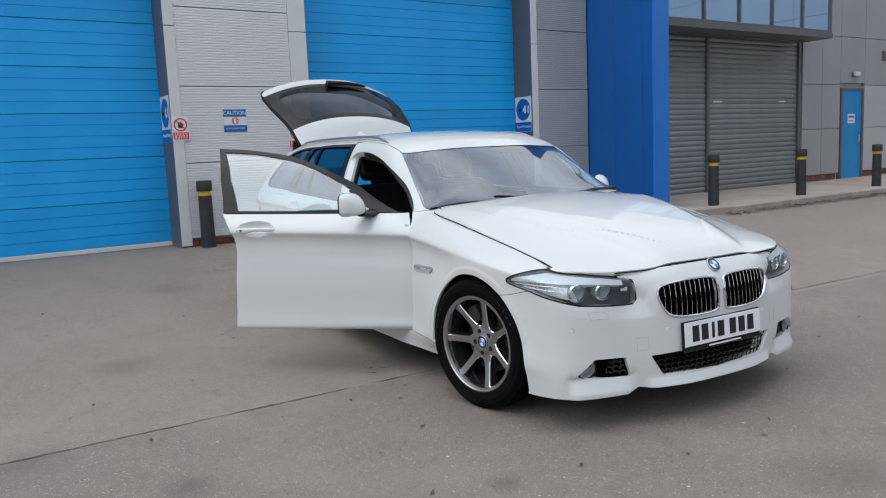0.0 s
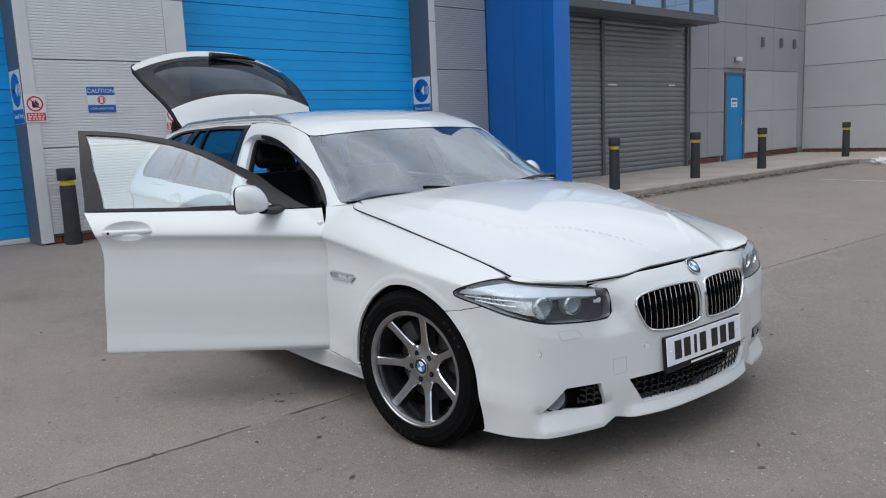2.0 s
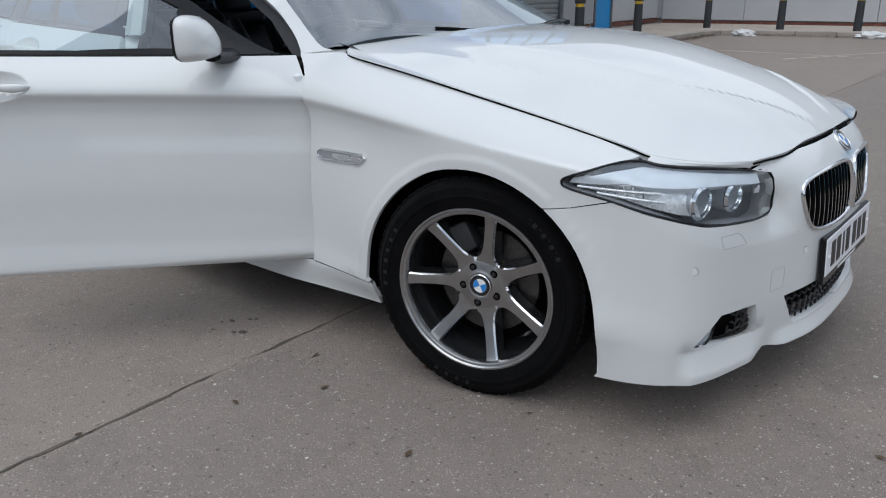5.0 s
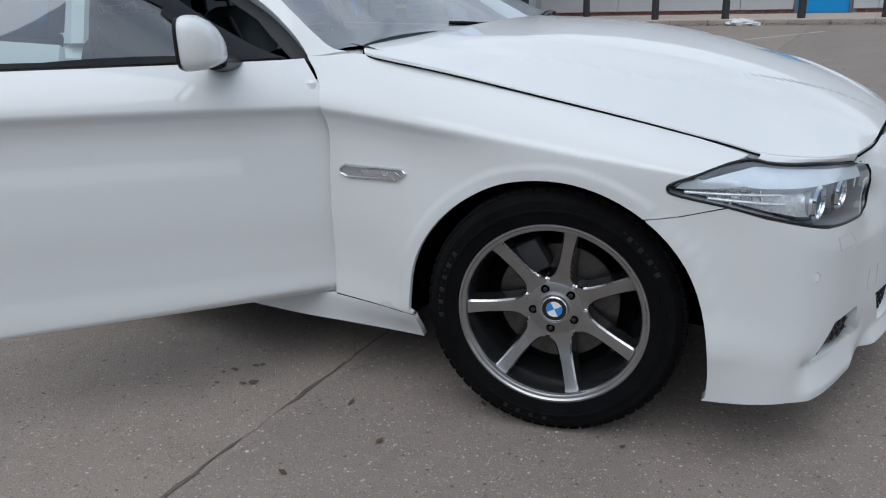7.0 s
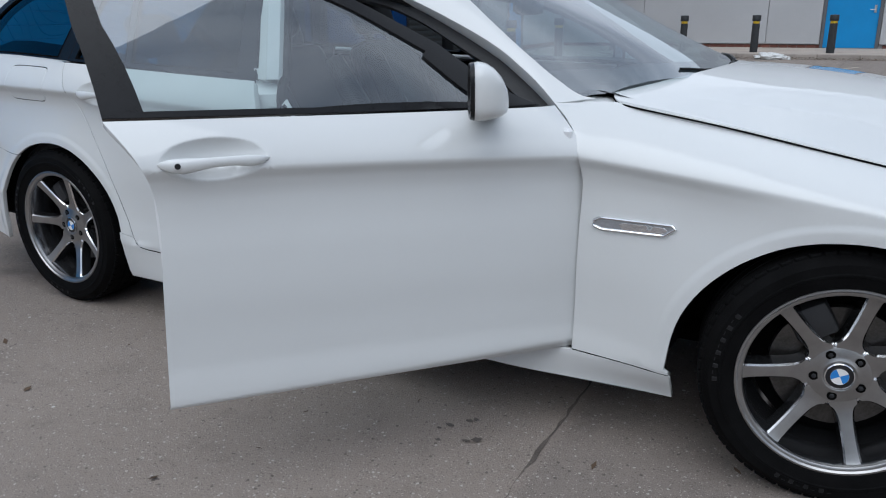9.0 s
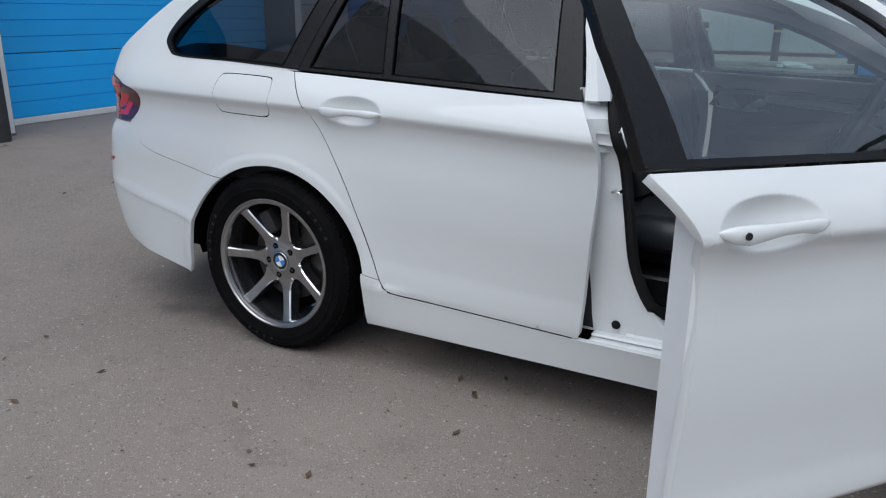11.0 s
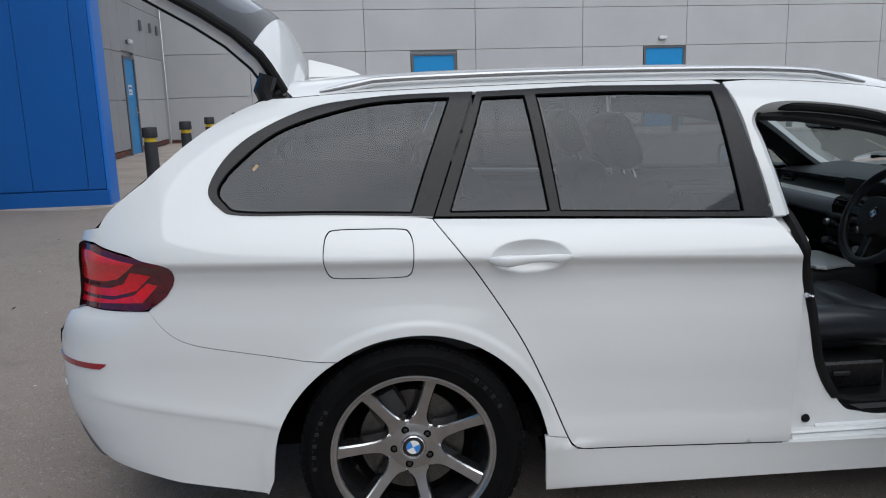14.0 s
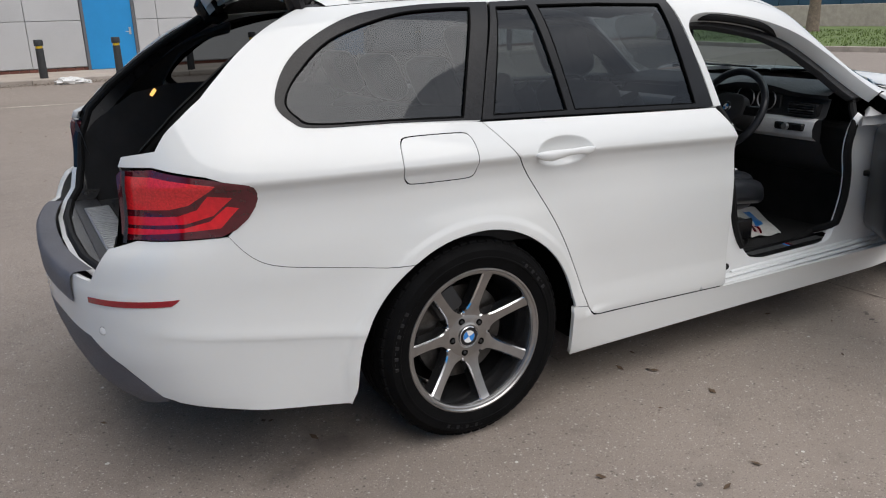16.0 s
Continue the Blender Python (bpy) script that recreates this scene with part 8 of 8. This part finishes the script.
for s_ in (-1, 1):
    fc = Matrix.Translation((2.096, s_ * 0.694, 0.304)) @ Matrix.Rotation(radians(90), 4, "Y") @ Matrix.Rotation(radians(-s_ * 14), 4, "X")
    fog = part("fog_lamp", Geo().lathe([(0.052, -0.04), (0.052, 0.004), (0.047, 0.008), (0.044, 0.004)], 32, fc), TRIM, car, "round clear front fog lamp")
    part("fog_reflector", Geo().lathe([(0.044, 0.002), (0.03, -0.018), (0.0, -0.026)], 28, fc), LAMP_GREY, fog)
    part("fog_lens", Geo().lathe([(0.045, 0.003), (0.03, 0.009), (0.0, 0.012)], 28, fc), LENS, fog)

hl = side_low([(1.777, 0.690), (1.784, 0.701), (1.83, 0.7205), (1.90, 0.7405), (1.958, 0.744)]) + [(float(u_at_x(2.02)), 0.734), (uF(0.70), 0.724), (uF(0.60), 0.712), (uF(0.555), 0.704), (uF(0.478), 0.688), (uF(0.460), 0.605), (uF(0.485), 0.579), (uF(0.60), 0.584), (uF(0.735), 0.597)] + side_low([(1.985, 0.634), (1.90, 0.6555), (1.83, 0.669), (1.786, 0.6795)])
hl = rounded(hl, 4)
for s_ in (-1, 1):
    side = (lambda g: g) if s_ > 0 else mirrored
    lens = part("headlamp", side(sheet(hl, low, 0.02, sink=0.004, turn=0, hem=False)), LENS, car, "clear swept-back headlamp with twin projectors")
    part("lamp_housing", side(sheet(hl, low, 0.03, sink=0.075, turn=0, hem=False)), FRAME_GREY, lens)
    hq = np.array(hl)
    h0 = low(hq[:, 0], hq[:, 1])
    into = np.cross(low(hq[:, 0] + 0.002, hq[:, 1]) - h0, low(hq[:, 0], hq[:, 1] + 0.002) - h0)
    into /= np.linalg.norm(into, axis=1)[:, None]
    into *= -np.sign(into[:, 1:2] + 0.5 * into[:, 0:1])
    part("lamp_wall", side(Geo().grid([[tuple(p) for p in h0 + into * k] for k in (0.005, 0.04, 0.078)], wrap=True)), LAMP_GREY, lens)
    seam = np.array(loop_path(hl, 0.004))
    lip = []
    for x, y in bon_edge:
        if x > 1.93:
            top = bonnet_top(x, y) - np.array([0, 0, 0.002])
            near = seam[np.linalg.norm(seam - top, axis=1).argmin()]
            reach = near - top
            foot = top + reach * (1 - 0.0065 / np.linalg.norm(reach))
            lip.append([tuple(top), tuple(top * 0.55 + foot * 0.45 + np.array([0.0022, 0.0016, 0.001])), tuple(foot), tuple(foot - np.array([0.012, 0.008, 0.0]))])
    part("bonnet_lip", side(Geo().grid(lip)), PAINT, car)
    part("lamp_rim", side(Geo().tube(loop_path(hl, 0.004) + [loop_path(hl, 0.004)[0]], 0.0032, 8)), TRIM, lens)
    # pale bluish-grey strip just under the lens, along its top
    brow = side_low([(1.790, 0.6895), (1.80, 0.701), (1.85, 0.7175), (1.90, 0.732), (1.96, 0.740)]) + [(uF(0.72), 0.724), (uF(0.60), 0.709), (uF(0.52), 0.697), (uF(0.52), 0.672), (uF(0.62), 0.684), (uF(0.74), 0.694)] + side_low([(1.95, 0.702), (1.87, 0.692)])
    part("lamp_brow", side(sheet(brow, low, 0.02, sink=0.011, turn=0.03)), PALE_STRIP, lens, "pale grey strip along the top of the headlamp")
    refl_p = side_low([(1.785, 0.690), (1.80, 0.703), (1.85, 0.722), (1.93, 0.728)]) + [(uF(0.775), 0.715), (uF(0.735), 0.612)] + side_low([(1.985, 0.640), (1.90, 0.660), (1.83, 0.673)])
    part("lamp_reflector", side(sheet(refl_p, low, 0.012, sink=0.034, turn=0)), LAMP_SILVER, lens)
    for z0, z1, x0, x1 in ((0.690, 0.6935, 1.80, 2.00), (0.680, 0.676, 1.81, 2.01), (0.668, 0.655, 1.86, 2.02)):
        xs_l = np.linspace(x0, x1, 8)
        ray = low(u_at_x(xs_l), np.linspace(z0, z1, 8)) - np.array([0.006, 0.022, 0])
        part("light_guide", side(Geo().tube([tuple(p) for p in ray], 0.0038, 8)), LAMP_SILVER, lens)
    for k in range(6):
        x = 1.85 + k * 0.022
        a = low(u_at_x(np.array([x, x + 0.012])), np.array([0.700, 0.655])) - np.array([0.004, 0.026, 0])
        part("reflector_rib", side(Geo().tube([tuple(a[0]), tuple(a[1])], 0.0032, 6)), REFLECTOR, lens)
    for y, z, r in ((0.725, 0.645, 0.040), (0.605, 0.643, 0.036)):
        p = low(np.array([uF(y)]), np.array([z]))[0]
        m = Matrix.Translation((p[0] - 0.042, p[1] - 0.006, z)) @ Matrix.Rotation(radians(90), 4, "Y") @ Matrix.Rotation(radians(-12), 4, "X")
        part("light_ring", side(Geo().lathe([(r, 0.0), (r + 0.004, 0.008), (r - 0.003, 0.014), (r - 0.006, 0.004)], 36, m, closed=True)), CHROME, lens)
        part("projector", side(Geo().lathe([(r - 0.006, 0.0), (r - 0.010, 0.006), (r - 0.018, 0.014), (0.0, 0.019)], 32, m)), LENS, lens)
        part("projector_bowl", side(Geo().lathe([(r + 0.006, -0.03), (r, 0.0), (r - 0.008, -0.01), (0.0, -0.02)], 32, m)), LAMP_GREY, lens)
    p = low(np.array([uF(0.50)]), np.array([0.648]))[0]
    part("lamp_sticker", side(Geo().prism(rounded([(0.018, 0.006), (0.006, 0.004), (-0.014, 0.010), (-0.02, 0.0), (-0.014, -0.010), (0.006, -0.006), (0.018, -0.006)], 3), 0.003, Matrix.Translation((p[0] - 0.03, p[1], 0.645)) @ Matrix(((0, 0, 1, 0), (1, 0, 0, 0), (0, 1, 0, 0), (0, 0, 0, 1))))), WHITE, lens)

FRONT = Matrix(((0, 0, 1, 0), (1, 0, 0, 0), (0, 1, 0, 0), (0, 0, 0, 1)))
pm = Matrix.Translation((2.272, 0.0, 0.418)) @ Matrix.Rotation(radians(-4), 4, "Y") @ FRONT
plate = part("number_plate", Geo().box((-0.26, -0.056, 0.0), (0.26, 0.056, 0.004), 0.002, pm), PLATE, car, "white number plate in a black holder")
part("plate_holder", Geo().box((-0.264, -0.082, -0.016), (0.264, 0.060, -0.001), 0.003, pm), TRIM, plate)
xs_ = [-0.188, -0.128, -0.072, -0.020, 0.062, 0.125, 0.188]
for x in xs_:
    part("plate_bar", Geo().box((x - (0.022 if x != -0.072 else 0.009), -0.037, 0.004), (x + (0.022 if x != -0.072 else 0.009), 0.037, 0.005), 0, pm), INK, plate)
part("dealer_bar", Geo().box((-0.10, -0.0735, -0.0008), (0.12, -0.0655, 0.0), 0, pm), WHITE, plate)
for x in (-0.235, 0.235):
    part("plate_screw", Geo().lathe([(0.0, 0.0), (0.006, 0.0), (0.005, 0.003), (0, 0.004)], 12, pm @ Matrix.Translation((x, 0, 0.004))), WHITE, plate)
bp = low(np.array([0.0]), np.array([0.712]))[0]
bn = low(np.array([0.0]), np.array([0.700]))[0] - low(np.array([0.0]), np.array([0.724]))[0]
tilt = math.degrees(math.atan2(bn[0], -bn[2]))
roundel(part("badge_base", Geo().lathe([(0.0, 0.0), (0.037, 0.0), (0.036, 0.003)], 36, Matrix.Translation((bp[0] - 0.002, 0, 0.712)) @ Matrix.Rotation(radians(-tilt), 4, "Y") @ FRONT), CHROME, car), Matrix.Translation((bp[0] + 0.001, 0, 0.712)) @ Matrix.Rotation(radians(-tilt), 4, "Y") @ FRONT, 0.036)

# sensors and small covers
for y, z in ((0.769, 0.485), (0.33, 0.455), (-0.33, 0.455), (-0.769, 0.485)):
    u = np.array([uF(abs(y))])
    p = low(u, np.array([z]))[0]
    a = 14 if abs(y) < 0.5 else 48
    m = Matrix.Translation((p[0] - 0.0008, math.copysign(p[1], y), z)) @ Matrix.Rotation(radians(math.copysign(a, y)), 4, "Z") @ FRONT
    part("parking_sensor", Geo().lathe([(0.0115, -0.002), (0.0115, 0.001), (0.0105, 0.0015), (0.0098, 0.0)], 24, m).lathe([(0.009, 0.0), (0.008, 0.0012), (0.0, 0.0014)], 24, m), PAINT_INNER, car)
    part("sensor_ring", Geo().lathe([(0.0122, -0.002), (0.0122, 0.0008), (0.0112, 0.0008)], 24, m), TRIM, car)
for y, z in ((0.66, 0.50), (-0.66, 0.50)):
    p = low(np.array([float(u_rear(abs(y)))]), np.array([0.53]))[0]
    m = Matrix.Translation((p[0] - 0.0005, math.copysign(p[1], y), 0.53)) @ Matrix.Rotation(radians(180 - math.copysign(38, y)), 4, "Z") @ FRONT
    part("parking_sensor", Geo().lathe([(0.0115, -0.002), (0.0115, 0.001), (0.0105, 0.0015), (0.0, 0.001)], 24, m), PAINT_INNER, car)
    part("sensor_ring", Geo().lathe([(0.0122, -0.002), (0.0122, 0.0008), (0.0112, 0.0008)], 24, m), TRIM, car)


def groove(poly, sink=-0.0003, r=0.0009):
    q = np.array(dense(poly, 0.01))
    p = low(q[:, 0], q[:, 1]) + np.array([sink, 0, 0])
    pts = [tuple(k) for k in p]
    return Geo().tube(pts + [pts[0]], r, 5)


for name, poly in (("washer_cover", [(uF(0.70), 0.562), (uF(0.69), 0.530), (uF(0.60), 0.528), (uF(0.615), 0.548), (uF(0.635), 0.562)]), ("tow_cover", [(uF(0.475), 0.425), (uF(0.475), 0.365), (uF(0.42), 0.368), (uF(0.42), 0.428)])):
    g = groove(poly)
    part(name, g, LAMP_GREY, car)
    part(name, mirrored(g), LAMP_GREY, car)

# ---- cowl and wipers ----
def on_screen(x, y):
    """A point of the windscreen by its place in plan."""
    q = np.linspace(0, SPAN, 300)
    p = upper(np.full(300, x), q)
    return p[int(np.argmin(abs(p[:, 1] - abs(y))))][2]


def bonnet_rear(y):
    return float(np.interp(abs(y), [0.0, 0.25, 0.5, 0.715], [1.03, 1.0, 0.92, 0.815]))


for y0, y1 in ((0.60, 0.10), (0.02, -0.38)):
    pts = []
    for t in np.linspace(0, 1, 10):
        y = y0 + (y1 - y0) * t
        x = bonnet_rear(y) + 0.006 - 0.014 * t
        pts.append((x, y, on_screen(x, y) + 0.002))
    wpr = part("wiper_arm", Geo().tube(pts[:7], [0.013, 0.010, 0.007, 0.006, 0.005, 0.005, 0.004], 8), TRIM, car, "black windscreen wiper")
    part("wiper_blade", Geo().tube([(x - 0.010, y, z + 0.003) for x, y, z in pts[1:]], 0.0045, 6), RUBBER, wpr)
    part("wiper_pivot", Geo().lathe([(0.0, 0.0), (0.016, 0.0), (0.014, 0.018), (0.0, 0.022)], 14, Matrix.Translation((pts[0][0] + 0.012, pts[0][1], pts[0][2] - 0.012))), TRIM, wpr)

# etched maker's marks in the driver's window, as plain bars
for k, (x0, x1) in enumerate(((-0.318, -0.308), (-0.324, -0.302), (-0.322, -0.304))):
    z = 1.035 - 0.008 * k
    bar = sheet(side_up([(x0, z), (x1, z), (x1, z - 0.003), (x0, z - 0.003)]), upper, 0.02, sink=0.0035, turn=0, hem=False, flip=True)
    part("glass_mark", moved(mirrored(bar), TO_HINGE), WHITE, driver_door)
